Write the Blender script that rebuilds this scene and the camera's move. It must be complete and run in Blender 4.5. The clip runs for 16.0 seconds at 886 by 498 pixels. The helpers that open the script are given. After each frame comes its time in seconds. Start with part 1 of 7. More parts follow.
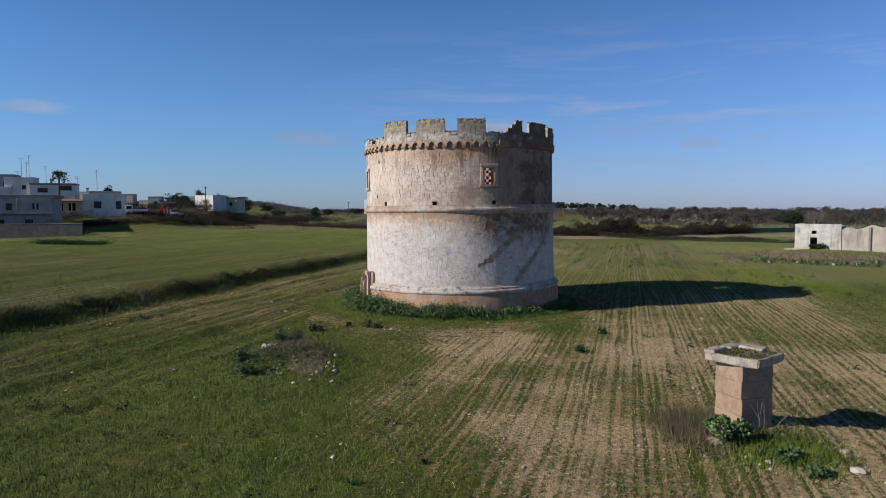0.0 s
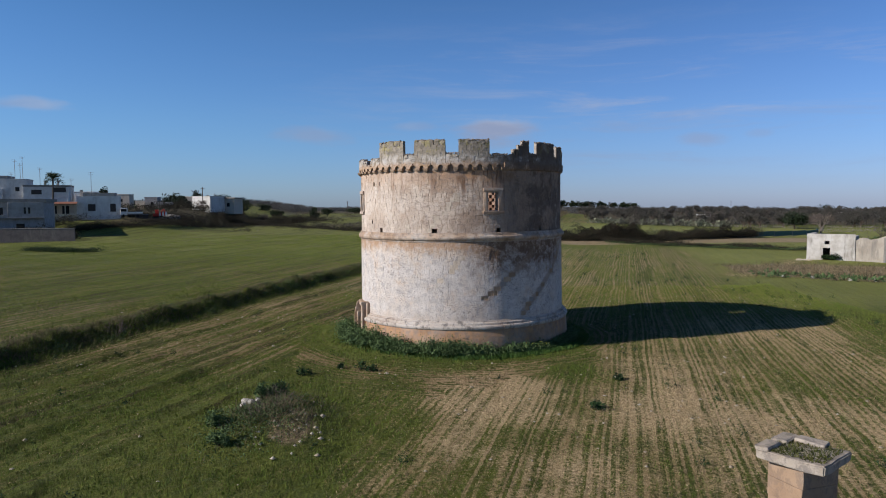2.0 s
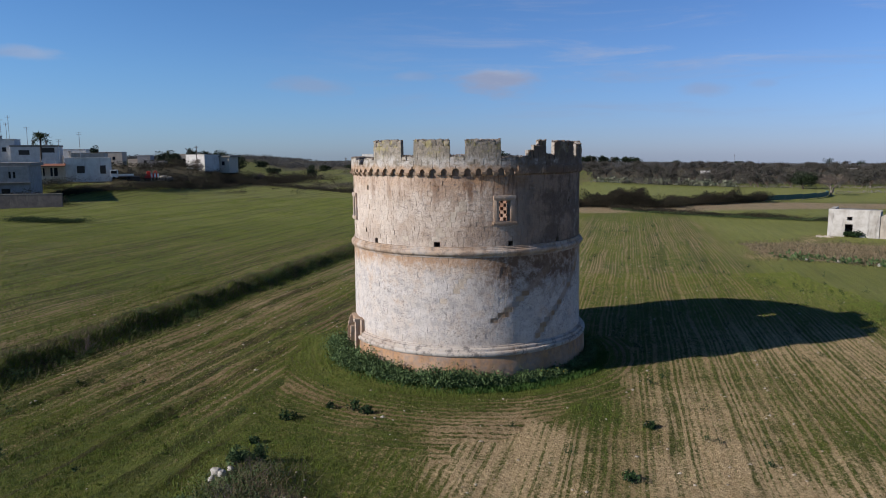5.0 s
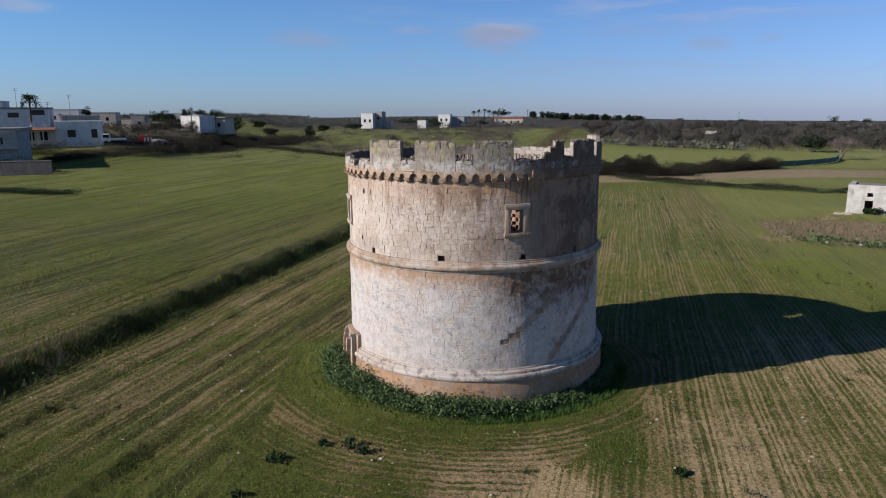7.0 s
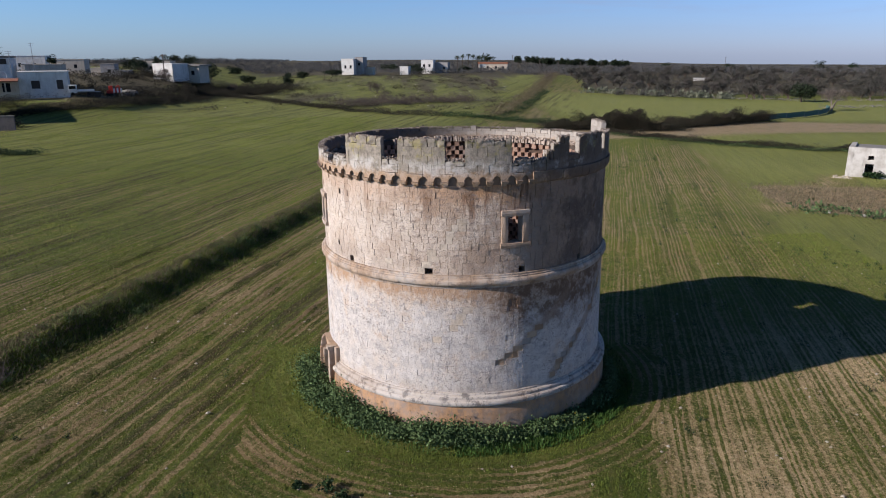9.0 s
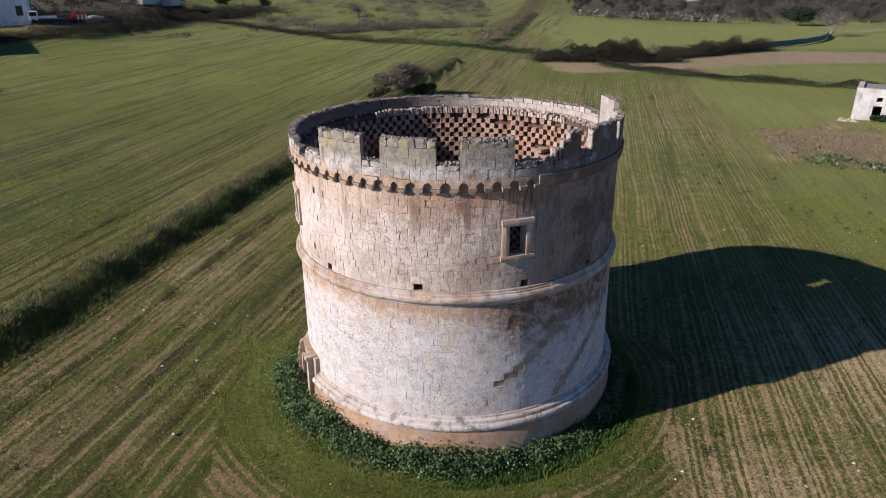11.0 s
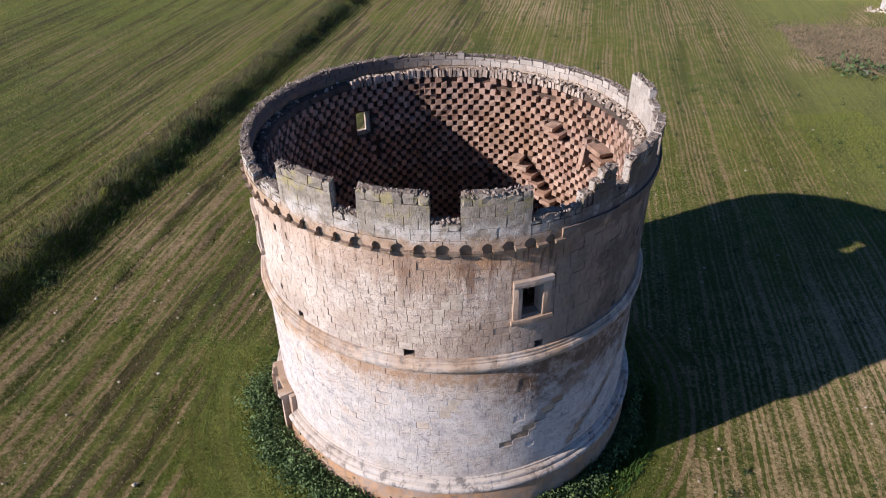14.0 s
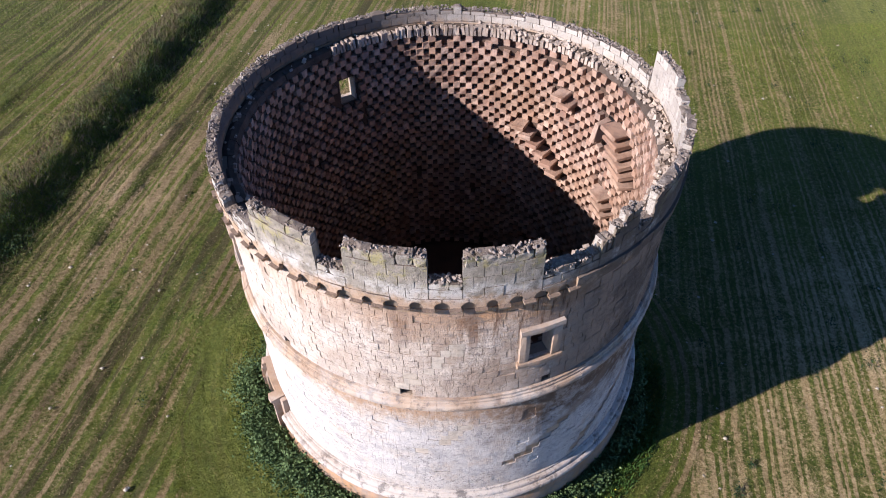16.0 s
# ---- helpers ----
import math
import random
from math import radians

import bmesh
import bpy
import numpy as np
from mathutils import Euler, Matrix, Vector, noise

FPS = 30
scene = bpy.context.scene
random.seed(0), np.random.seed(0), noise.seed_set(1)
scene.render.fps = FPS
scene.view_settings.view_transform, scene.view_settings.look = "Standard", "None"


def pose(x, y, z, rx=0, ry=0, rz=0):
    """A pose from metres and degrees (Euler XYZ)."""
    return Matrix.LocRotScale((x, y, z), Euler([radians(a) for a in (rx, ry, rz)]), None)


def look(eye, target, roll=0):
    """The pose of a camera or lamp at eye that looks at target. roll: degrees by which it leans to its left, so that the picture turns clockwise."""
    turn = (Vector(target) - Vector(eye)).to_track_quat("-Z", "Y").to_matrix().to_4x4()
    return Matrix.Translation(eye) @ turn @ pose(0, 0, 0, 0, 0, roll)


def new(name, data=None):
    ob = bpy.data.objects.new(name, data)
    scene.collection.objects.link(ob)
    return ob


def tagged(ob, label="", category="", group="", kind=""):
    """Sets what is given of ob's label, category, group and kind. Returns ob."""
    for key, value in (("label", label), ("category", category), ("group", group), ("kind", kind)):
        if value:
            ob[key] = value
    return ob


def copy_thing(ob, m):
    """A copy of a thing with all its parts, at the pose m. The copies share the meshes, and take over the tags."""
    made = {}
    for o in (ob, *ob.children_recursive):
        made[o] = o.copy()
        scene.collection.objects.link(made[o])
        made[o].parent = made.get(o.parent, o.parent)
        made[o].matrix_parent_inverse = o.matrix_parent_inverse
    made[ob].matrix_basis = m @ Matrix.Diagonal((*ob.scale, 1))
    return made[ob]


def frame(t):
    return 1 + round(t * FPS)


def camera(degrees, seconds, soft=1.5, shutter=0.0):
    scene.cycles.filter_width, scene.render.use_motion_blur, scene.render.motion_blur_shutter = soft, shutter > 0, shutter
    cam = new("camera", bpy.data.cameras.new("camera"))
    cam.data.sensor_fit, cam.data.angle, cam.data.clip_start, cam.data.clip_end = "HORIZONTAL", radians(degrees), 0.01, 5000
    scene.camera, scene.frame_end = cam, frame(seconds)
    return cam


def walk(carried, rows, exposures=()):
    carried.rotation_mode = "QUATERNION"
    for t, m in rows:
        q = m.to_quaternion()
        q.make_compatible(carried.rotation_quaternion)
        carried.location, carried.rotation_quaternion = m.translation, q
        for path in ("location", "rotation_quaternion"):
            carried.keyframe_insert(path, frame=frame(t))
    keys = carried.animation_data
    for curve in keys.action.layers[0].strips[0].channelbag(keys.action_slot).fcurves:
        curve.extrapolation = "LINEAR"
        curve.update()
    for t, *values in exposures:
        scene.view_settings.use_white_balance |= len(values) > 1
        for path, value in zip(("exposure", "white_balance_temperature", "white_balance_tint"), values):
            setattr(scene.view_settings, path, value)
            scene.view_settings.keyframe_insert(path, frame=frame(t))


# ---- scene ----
cam = camera(66.2, 16.0, soft=1.0)
METRES, EYE, TILT, LEAN, TURN = 36.0, 6.8, -1.65, -0.5, 0.0
ROWS = [
    (0.0, 0.0, 0.0, 0.0, -0.02, -1.85, 0.67),
    (0.5, -0.0002, 0.022, 0.0123, -0.03, -1.87, 0.66),
    (1.0, -0.0004, 0.0463, 0.026, -0.02, -1.86, 0.69),
    (1.5, -0.0, 0.0686, 0.0389, -0.02, -1.86, 0.68),
    (2.0, 0.0002, 0.0931, 0.0529, -0.03, -2.14, 0.68),
    (2.5, 0.0004, 0.1151, 0.0662, -0.02, -2.71, 0.67),
    (3.0, -0.0001, 0.1391, 0.0809, -0.02, -3.31, 0.68),
    (3.5, -0.0006, 0.1616, 0.094, -0.03, -3.92, 0.67),
    (4.0, -0.0019, 0.1871, 0.1088, -0.04, -4.69, 0.67),
    (4.5, -0.0033, 0.2109, 0.1226, -0.06, -5.42, 0.68),
    (7.0, -0.0099, 0.345, 0.1967, -0.05, -9.76, 0.64),
    (7.5, -0.0111, 0.3721, 0.21, -0.13, -10.84, 0.66),
    (8.0, -0.012, 0.4024, 0.223, -0.39, -11.98, 0.66),
    (8.5, -0.0128, 0.4307, 0.2354, -0.88, -13.05, 0.65),
    (9.0, -0.0134, 0.4622, 0.2492, -1.46, -14.32, 0.65),
    (11.5, -0.0141, 0.6145, 0.3211, -2.94, -22.65, 0.72),
    (12.0, -0.0136, 0.6472, 0.3364, -3.21, -24.57, 0.74),
    (12.5, -0.013, 0.6775, 0.3506, -3.44, -26.33, 0.76),
    (13.0, -0.0126, 0.7103, 0.366, -3.67, -28.25, 0.79),
    (13.5, -0.0118, 0.74, 0.3802, -3.88, -29.99, 0.8),
    (14.0, -0.0107, 0.7713, 0.3954, -4.1, -32.39, 0.84),
    (14.5, -0.0096, 0.7998, 0.4093, -4.3, -34.99, 0.88),
    (15.0, -0.0081, 0.8309, 0.4246, -4.53, -37.87, 0.93),
    (15.5, -0.0067, 0.8591, 0.4389, -4.76, -40.46, 0.97),
    (16.0, -0.0047, 0.8894, 0.4542, -5.0, -43.27, 0.99),
]
walk(cam, [(t, pose(0, 0, EYE, TILT, LEAN, TURN) @ pose(METRES * x, METRES * y, METRES * z, 90 + pitch, roll, yaw)) for t, x, y, z, yaw, pitch, roll in ROWS],
     exposures=[(0.0, 0.05, 6500, 10), (4.0, 0.05, 6500, 10), (9.0, 0.24, 6500, 13), (12.5, 0.50, 6450, 17), (14.5, 0.60, 6380, 17), (16.0, 0.88, 6230, 17)])

# ---- light ----
SUN_AZ, SUN_EL = 19.0, 27.4          # the way the light travels, and its height
sun_way = Vector((math.cos(radians(SUN_AZ)) * math.cos(radians(SUN_EL)), math.sin(radians(SUN_AZ)) * math.cos(radians(SUN_EL)), -math.sin(radians(SUN_EL))))
sun = new("sun", bpy.data.lights.new("sun", "SUN"))
sun.data.energy, sun.data.angle, sun.data.color = 5.0, radians(0.55), (1.0, 0.915, 0.825)
sun.matrix_world = look((0, 0, 60), Vector((0, 0, 60)) + sun_way)


class Nodes:
    """Short calls for building a node tree."""

    def __init__(self, tree):
        self.tree = tree
        tree.nodes.clear()

    def add(self, kind, values=None, **settings):
        node = self.tree.nodes.new(kind)
        for key, value in settings.items():
            setattr(node, key, value)
        for key, value in (values or {}).items():
            self.put(node.inputs[key], value)
        return node

    def put(self, socket, value):
        if isinstance(value, bpy.types.NodeSocket):
            self.tree.links.new(value, socket)
        elif socket.type == "RGBA" and len(value) == 3:
            socket.default_value = (*value, 1)
        else:
            socket.default_value = value

    def math(self, op, a, b=0.0, clamp=False):
        return self.add("ShaderNodeMath", {0: a, 1: b}, operation=op, use_clamp=clamp).outputs[0]

    def vmath(self, op, a, b=(0, 0, 0)):
        return self.add("ShaderNodeVectorMath", {0: a, 1: b}, operation=op).outputs[0]

    def noise(self, scale, detail=4.0, rough=0.55, vec=None, dist=0.0):
        v = {"Scale": scale, "Detail": detail, "Roughness": rough, "Distortion": dist}
        if vec is not None:
            v["Vector"] = vec
        return self.add("ShaderNodeTexNoise", v).outputs["Fac"]

    def voronoi(self, scale, vec=None, feature="F1"):
        v = {"Scale": scale}
        if vec is not None:
            v["Vector"] = vec
        return self.add("ShaderNodeTexVoronoi", v, feature=feature).outputs[0]

    def span(self, x, a, b, lo=0.0, hi=1.0):
        return self.add("ShaderNodeMapRange", {"Value": x, "From Min": a, "From Max": b, "To Min": lo, "To Max": hi}).outputs[0]

    def smooth(self, x, a, b):
        return self.add("ShaderNodeMapRange", {"Value": x, "From Min": a, "From Max": b}, interpolation_type="SMOOTHSTEP").outputs[0]

    def mix(self, fac, a, b, blend="MIX"):
        n = self.add("ShaderNodeMix", data_type="RGBA", blend_type=blend)
        self.put(n.inputs["Factor"], fac)
        self.put(n.inputs[6], a)
        self.put(n.inputs[7], b)
        return n.outputs[2]

    def position(self):
        return self.add("ShaderNodeNewGeometry").outputs["Position"]

    def chance(self):
        """A random value for each loose piece, and for each object."""
        g = self.add("ShaderNodeNewGeometry").outputs["Random Per Island"]
        o = self.add("ShaderNodeObjectInfo").outputs["Random"]
        return self.math("FRACT", self.math("ADD", g, o))

    def split(self, v):
        return self.add("ShaderNodeSeparateXYZ", {0: v}).outputs

    def surface(self, colour, rough=0.9, height=None, depth=0.02, strength=0.6, tone=1.0, **more):
        if tone != 1.0:
            colour = self.mix(1.0, colour, (tone, tone, tone), "MULTIPLY")
        b = self.add("ShaderNodeBsdfPrincipled", {"Base Color": colour, "Roughness": rough, "Specular IOR Level": 0.25})
        for key, value in more.items():
            self.put(b.inputs[key.replace("_", " ")], value)
        if height is not None:
            self.put(b.inputs["Normal"], self.add("ShaderNodeBump", {"Height": height, "Distance": depth, "Strength": strength}).outputs[0])
        self.tree.links.new(b.outputs[0], self.add("ShaderNodeOutputMaterial").inputs[0])


def material(name):
    m = bpy.data.materials.new(name)
    m.use_nodes = True
    return m, Nodes(m.node_tree)


# sky: clear, a few small clouds near the horizon
world = bpy.data.worlds.new("sky")
scene.world = world
world.use_nodes = True
w = Nodes(world.node_tree)
sky = w.add("ShaderNodeTexSky", sky_type="NISHITA", sun_disc=False, sun_elevation=radians(SUN_EL), sun_rotation=radians(270 - SUN_AZ), air_density=1.0, dust_density=0.25, ozone_density=4.0)
way = w.add("ShaderNodeTexCoord").outputs["Generated"]
wx, wy, wz = w.split(way)
azim = w.math("ARCTAN2", wx, wy)
puff = w.noise(9.0, 6.0, 0.6, w.vmath("MULTIPLY", way, (1.0, 1.0, 3.5)))
wisp = w.noise(4.0, 7.0, 0.65, w.vmath("MULTIPLY", way, (1.0, 1.0, 9.0)), 0.4)
cloud = w.math("MULTIPLY", w.smooth(wisp, 0.45, 0.75), w.math("MULTIPLY", w.smooth(wz, 0.01, 0.09), w.math("SUBTRACT", 1.0, w.smooth(wz, 0.12, 0.3))))
cloud = w.math("MULTIPLY", cloud, w.math("MULTIPLY", w.smooth(azim, -0.35, 0.3), 0.5))
for ca, ce, sa, se, amount in ((4.7, 6.1, 3.9, 1.5, 0.95), (-30.5, 7.2, 2.6, 0.6, 0.5), (-10.5, 5.6, 3.0, 0.9, 0.5), (20.5, 5.0, 2.2, 0.7, 0.5), (-2.5, 6.4, 2.0, 0.5, 0.35), (25.0, 5.3, 1.2, 0.4, 0.3)):
    u = w.math("DIVIDE", w.math("SUBTRACT", azim, radians(ca)), radians(sa))
    v = w.math("DIVIDE", w.math("SUBTRACT", wz, math.sin(radians(ce))), radians(se))
    d = w.math("SQRT", w.math("ADD", w.math("MULTIPLY", u, u), w.math("MULTIPLY", v, v)))
    d = w.math("ADD", d, w.math("MULTIPLY", w.math("SUBTRACT", puff, 0.5), 2.4))
    blob = w.math("MULTIPLY", w.math("SUBTRACT", 1.0, w.smooth(d, 0.15, 1.1)), amount)
    cloud = w.math("MAXIMUM", cloud, blob)
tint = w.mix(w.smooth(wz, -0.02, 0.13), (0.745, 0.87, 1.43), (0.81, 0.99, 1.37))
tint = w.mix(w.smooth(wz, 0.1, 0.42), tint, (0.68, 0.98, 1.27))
# overhead sky tinted far darker, to cut fill light and deepen shadows
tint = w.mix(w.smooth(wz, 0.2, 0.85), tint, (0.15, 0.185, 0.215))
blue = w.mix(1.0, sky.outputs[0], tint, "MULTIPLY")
blue = w.mix(1.0, blue, w.mix(w.smooth(azim, -0.5, 0.5), (0.87, 1.01, 1.03), (0.83, 0.86, 0.92)), "MULTIPLY")
lit = w.math("ADD", puff, w.math("MULTIPLY", w.math("SUBTRACT", wz, math.sin(radians(6.4))), 9.0))
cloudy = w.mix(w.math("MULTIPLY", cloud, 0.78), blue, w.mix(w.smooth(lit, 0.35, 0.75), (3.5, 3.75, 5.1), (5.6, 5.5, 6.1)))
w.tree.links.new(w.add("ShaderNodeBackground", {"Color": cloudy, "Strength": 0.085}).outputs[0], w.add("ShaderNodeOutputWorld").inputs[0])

# ---- small building helpers ----
rnd = random.Random(7)


def sheet(name, verts, faces, mat=None, parent=None, label="", smooth=False):
    """One mesh object from its corners and faces; a part where a parent is given."""
    me = bpy.data.meshes.new(name)
    me.from_pydata([tuple(v) for v in verts], [], faces)
    me.update()
    if smooth:
        me.polygons.foreach_set("use_smooth", [True] * len(me.polygons))
    if mat:
        me.materials.append(mat)
    ob = new(name, me)
    if parent is not None:
        ob.parent = parent
    if label:
        ob["label"] = label
    return ob


def part(name, bm, mat, parent, label=""):
    me = bpy.data.meshes.new(name)
    bm.to_mesh(me)
    bm.free()
    me.materials.append(mat)
    ob = new(name, me)
    ob.parent = parent
    if label:
        ob["label"] = label
    return ob


def thing(name, m, label, category, group="", kind=""):
    ob = new(name)
    ob.matrix_world = m
    ob.empty_display_size = 0.2
    return tagged(ob, label, category, group, kind)


class Soup:
    """Corners and faces of many pieces, gathered into one mesh."""

    def __init__(self):
        self.v, self.f = [], []

    def add(self, verts, faces):
        n = len(self.v)
        self.v += [tuple(v) for v in verts]
        self.f += [tuple(i + n for i in f) for f in faces]

    def box(self, x0, x1, y0, y1, z0, z1, m=None):
        vs = [Vector(p) for p in ((x0, y0, z0), (x1, y0, z0), (x1, y1, z0), (x0, y1, z0), (x0, y0, z1), (x1, y0, z1), (x1, y1, z1), (x0, y1, z1))]
        if m is not None:
            vs = [m @ p for p in vs]
        self.add(vs, [(0, 3, 2, 1), (4, 5, 6, 7), (0, 1, 5, 4), (1, 2, 6, 5), (2, 3, 7, 6), (3, 0, 4, 7)])

    def make(self, name, mat, parent=None, label="", smooth=False):
        return sheet(name, self.v, self.f, mat, parent, label, smooth)


def box_bm(x0, x1, y0, y1, z0, z1, bevel=0.0, jitter=0.0, segments=1):
    bm = bmesh.new()
    bmesh.ops.create_cube(bm, size=1)
    for v in bm.verts:
        v.co = Vector(((x0 + x1) / 2 + v.co.x * (x1 - x0), (y0 + y1) / 2 + v.co.y * (y1 - y0), (z0 + z1) / 2 + v.co.z * (z1 - z0)))
    if bevel:
        bmesh.ops.bevel(bm, geom=bm.edges[:], offset=bevel, segments=segments, affect="EDGES")
    if jitter:
        for v in bm.verts:
            v.co += Vector((rnd.uniform(-jitter, jitter), rnd.uniform(-jitter, jitter), rnd.uniform(-jitter, jitter)))
    return bm


def polar(a, r, z):
    return (r * math.cos(radians(a)), r * math.sin(radians(a)), z)


def waves(x, y, size, seed):
    """Soft even-handed noise on arrays, about -1 to 1."""
    g = np.random.RandomState(seed)
    s = 0
    for k in range(9):
        f = 2 * math.pi / size * (0.6 + 0.22 * k)
        a, p = g.uniform(0, 6.283), g.uniform(0, 6.283)
        s = s + np.sin(f * (x * math.cos(a) + y * math.sin(a)) + p) / (1 + 0.25 * k)
    return s / 2.6

# ---- materials of the tower ----
AXIS = pose(1.28, 48.8, 0, 0, -0.52, 0)
TC = AXIS.translation


def stone(name, a, b, c, spread=0.5, stain=0.0, rough=0.92, lichen=0.0, white=0.0, grey=0.0, drip=0.0, crust=0.0):
    """Weathered limestone: its colour changes from block to block, with blotches, stains and pits."""
    m, n = material(name)
    pos = n.position()
    big, mid, fine = n.noise(0.35, 5, 0.6, pos), n.noise(1.8, 6, 0.65, pos), n.noise(22, 5, 0.7, pos)
    col = n.mix(n.math("MULTIPLY", n.chance(), spread), a, b)
    col = n.mix(n.smooth(mid, 0.42, 0.72), col, c)
    if grey:
        col = n.mix(n.math("MULTIPLY", n.smooth(n.noise(3.1, 8, 0.75, n.vmath("MULTIPLY", pos, (1, 1, 0.8))), 0.47, 0.6), grey), col, (0.17, 0.155, 0.15))
    if white:
        col = n.mix(n.math("MULTIPLY", n.smooth(n.noise(0.9, 9, 0.7, pos), 0.42, 0.6), white), col, (0.67, 0.64, 0.62))
    if lichen:
        col = n.mix(n.math("MULTIPLY", n.smooth(n.noise(2.6, 6, 0.7, n.vmath("ADD", pos, (9, 4, 1))), 0.5, 0.68), lichen), col, (0.26, 0.23, 0.09))
    if drip:
        run = n.noise(1.4, 6, 0.7, n.vmath("MULTIPLY", pos, (1.6, 1.6, 0.28)))
        col = n.mix(n.math("MULTIPLY", n.smooth(run, 0.5, 0.7), drip), col, (0.30, 0.17, 0.09))
    if stain:
        col = n.mix(n.math("MULTIPLY", n.smooth(big, 0.44, 0.58), stain), col, (0.31, 0.19, 0.11))
    if crust:
        # dark lichen crust on the faces that the rain falls on
        up = n.split(n.add("ShaderNodeNewGeometry").outputs["True Normal"])[2]
        grown = n.math("MULTIPLY", n.smooth(up, 0.3, 0.75), n.smooth(n.noise(3.0, 6, 0.7, pos), 0.3, 0.55))
        col = n.mix(n.math("MULTIPLY", grown, crust), col, (0.135, 0.11, 0.095))
    col = n.mix(n.math("MULTIPLY", n.smooth(fine, 0.55, 0.75), 0.35), col, (0.12, 0.10, 0.09))
    pits = n.smooth(n.voronoi(16, pos), 0.0, 0.35)
    h = n.math("ADD", n.math("MULTIPLY", fine, 0.6), n.math("MULTIPLY", pits, 0.5))
    n.surface(col, rough, h, 0.025, 0.7, 0.85)
    return m


def over(n, col, amount, shade):
    return n.mix(amount, col, shade)


# stepped scars on the lower drum, from foot to head as (angle, height)
SCARS_LOW = [((-80.0, 3.0), (-56.0, 5.3)), ((-60.0, 2.0), (-27.0, 5.4))]


def wall_stone(name, lower):
    """The ashlar of the drum: tan above; lime-washed below, with the rust-brown runs under the mouldings."""
    m, n = material(name)
    pos = n.position()
    rel = n.vmath("SUBTRACT", pos, tuple(TC))
    x, y, z = n.split(rel)
    ang = n.math("DEGREES", n.math("ARCTAN2", y, x))
    big, mid, fine = n.noise(0.5, 6, 0.62, pos), n.noise(2.2, 8, 0.72, pos), n.noise(26, 5, 0.72, pos)
    clod = n.noise(7.0, 6, 0.7, pos)
    ch = n.chance()
    rag = n.math("ADD", n.math("MULTIPLY", n.math("SUBTRACT", n.noise(1.1, 8, 0.68, pos), 0.5), 2.4), n.math("MULTIPLY", n.math("SUBTRACT", n.noise(4.5, 8, 0.8, n.vmath("MULTIPLY", pos, (1.4, 1.4, 0.6))), 0.5), 1.8))
    col = n.mix(n.math("MULTIPLY", ch, ch), (0.565, 0.465, 0.39), (0.69, 0.60, 0.525))
    col = n.mix(n.math("MULTIPLY", n.smooth(mid, 0.44, 0.66), 0.55), col, (0.40, 0.30, 0.235))
    col = n.mix(n.math("MULTIPLY", n.smooth(big, 0.45, 0.6), 0.5), col, (0.57, 0.49, 0.43))
    # paler patches at angles below -95, full below -130
    pale_side = n.math("MULTIPLY", n.math("SUBTRACT", 1.0, n.smooth(ang, -130, -95)), n.smooth(n.noise(1.3, 8, 0.7, pos), 0.32, 0.55))
    col = n.mix(n.math("MULTIPLY", pale_side, 0.55), col, (0.66, 0.60, 0.55))
    if lower:
        # lime wash, worn off near the top and in patches
        lime = n.math("SUBTRACT", 1.0, n.smooth(n.math("ADD", z, n.math("MULTIPLY", rag, 1.1)), 4.9, 6.3))
        lime = n.math("MULTIPLY", lime, n.smooth(n.noise(1.3, 10, 0.74, pos), 0.33, 0.5))
        wash = n.mix(n.smooth(n.noise(3.0, 8, 0.72, pos), 0.38, 0.62), (0.665, 0.63, 0.61), (0.565, 0.535, 0.53))
        wash = n.mix(n.math("MULTIPLY", n.smooth(n.noise(0.9, 6, 0.7, n.vmath("ADD", pos, (3, 8, 2))), 0.48, 0.62), 0.55), wash, (0.58, 0.50, 0.44))
        wash = n.mix(n.math("MULTIPLY", n.math("MULTIPLY", ch, ch), 0.5), wash, (0.49, 0.455, 0.43))
        col = n.mix(n.math("MULTIPLY", lime, 0.92), col, wash)
        grey = n.smooth(n.noise(2.4, 9, 0.78, n.vmath("ADD", pos, (7, 1, 3))), 0.49, 0.6)
        col = n.mix(n.math("MULTIPLY", grey, 0.6), col, (0.33, 0.315, 0.33))
        pock = n.smooth(n.noise(8.0, 5, 0.8, n.vmath("MULTIPLY", pos, (1, 1, 1.7))), 0.545, 0.6)
        pock = n.math("MULTIPLY", pock, n.smooth(n.noise(0.8, 4, 0.6, n.vmath("ADD", pos, (2, 2, 9))), 0.38, 0.58))
        col = n.mix(n.math("MULTIPLY", pock, 0.85), col, (0.17, 0.15, 0.145))
        # rust-brown run under the string course, heaviest on the side turned from the sun
        under = n.smooth(n.math("ADD", z, n.math("MULTIPLY", rag, 0.55)), 5.5, 6.3)
        worn = n.span(n.smooth(n.noise(2.0, 9, 0.76, n.vmath("ADD", pos, (6, 6, 2))), 0.4, 0.56), 0, 1, 0.3, 1.0)
        col = n.mix(n.math("MULTIPLY", n.math("MULTIPLY", under, worn), 0.9), col, (0.40, 0.25, 0.15))
        speck = n.smooth(n.noise(13.0, 3, 0.7, n.vmath("MULTIPLY", pos, (1, 1, 1.6))), 0.56, 0.61)
        speck = n.math("MULTIPLY", speck, n.smooth(n.noise(1.1, 5, 0.65, n.vmath("ADD", pos, (5, 2, 1))), 0.36, 0.55))
        col = n.mix(n.math("MULTIPLY", speck, 0.55), col, (0.22, 0.20, 0.20))
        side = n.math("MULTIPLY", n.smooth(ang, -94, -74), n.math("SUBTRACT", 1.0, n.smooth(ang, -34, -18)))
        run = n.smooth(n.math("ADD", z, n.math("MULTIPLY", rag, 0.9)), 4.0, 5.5)
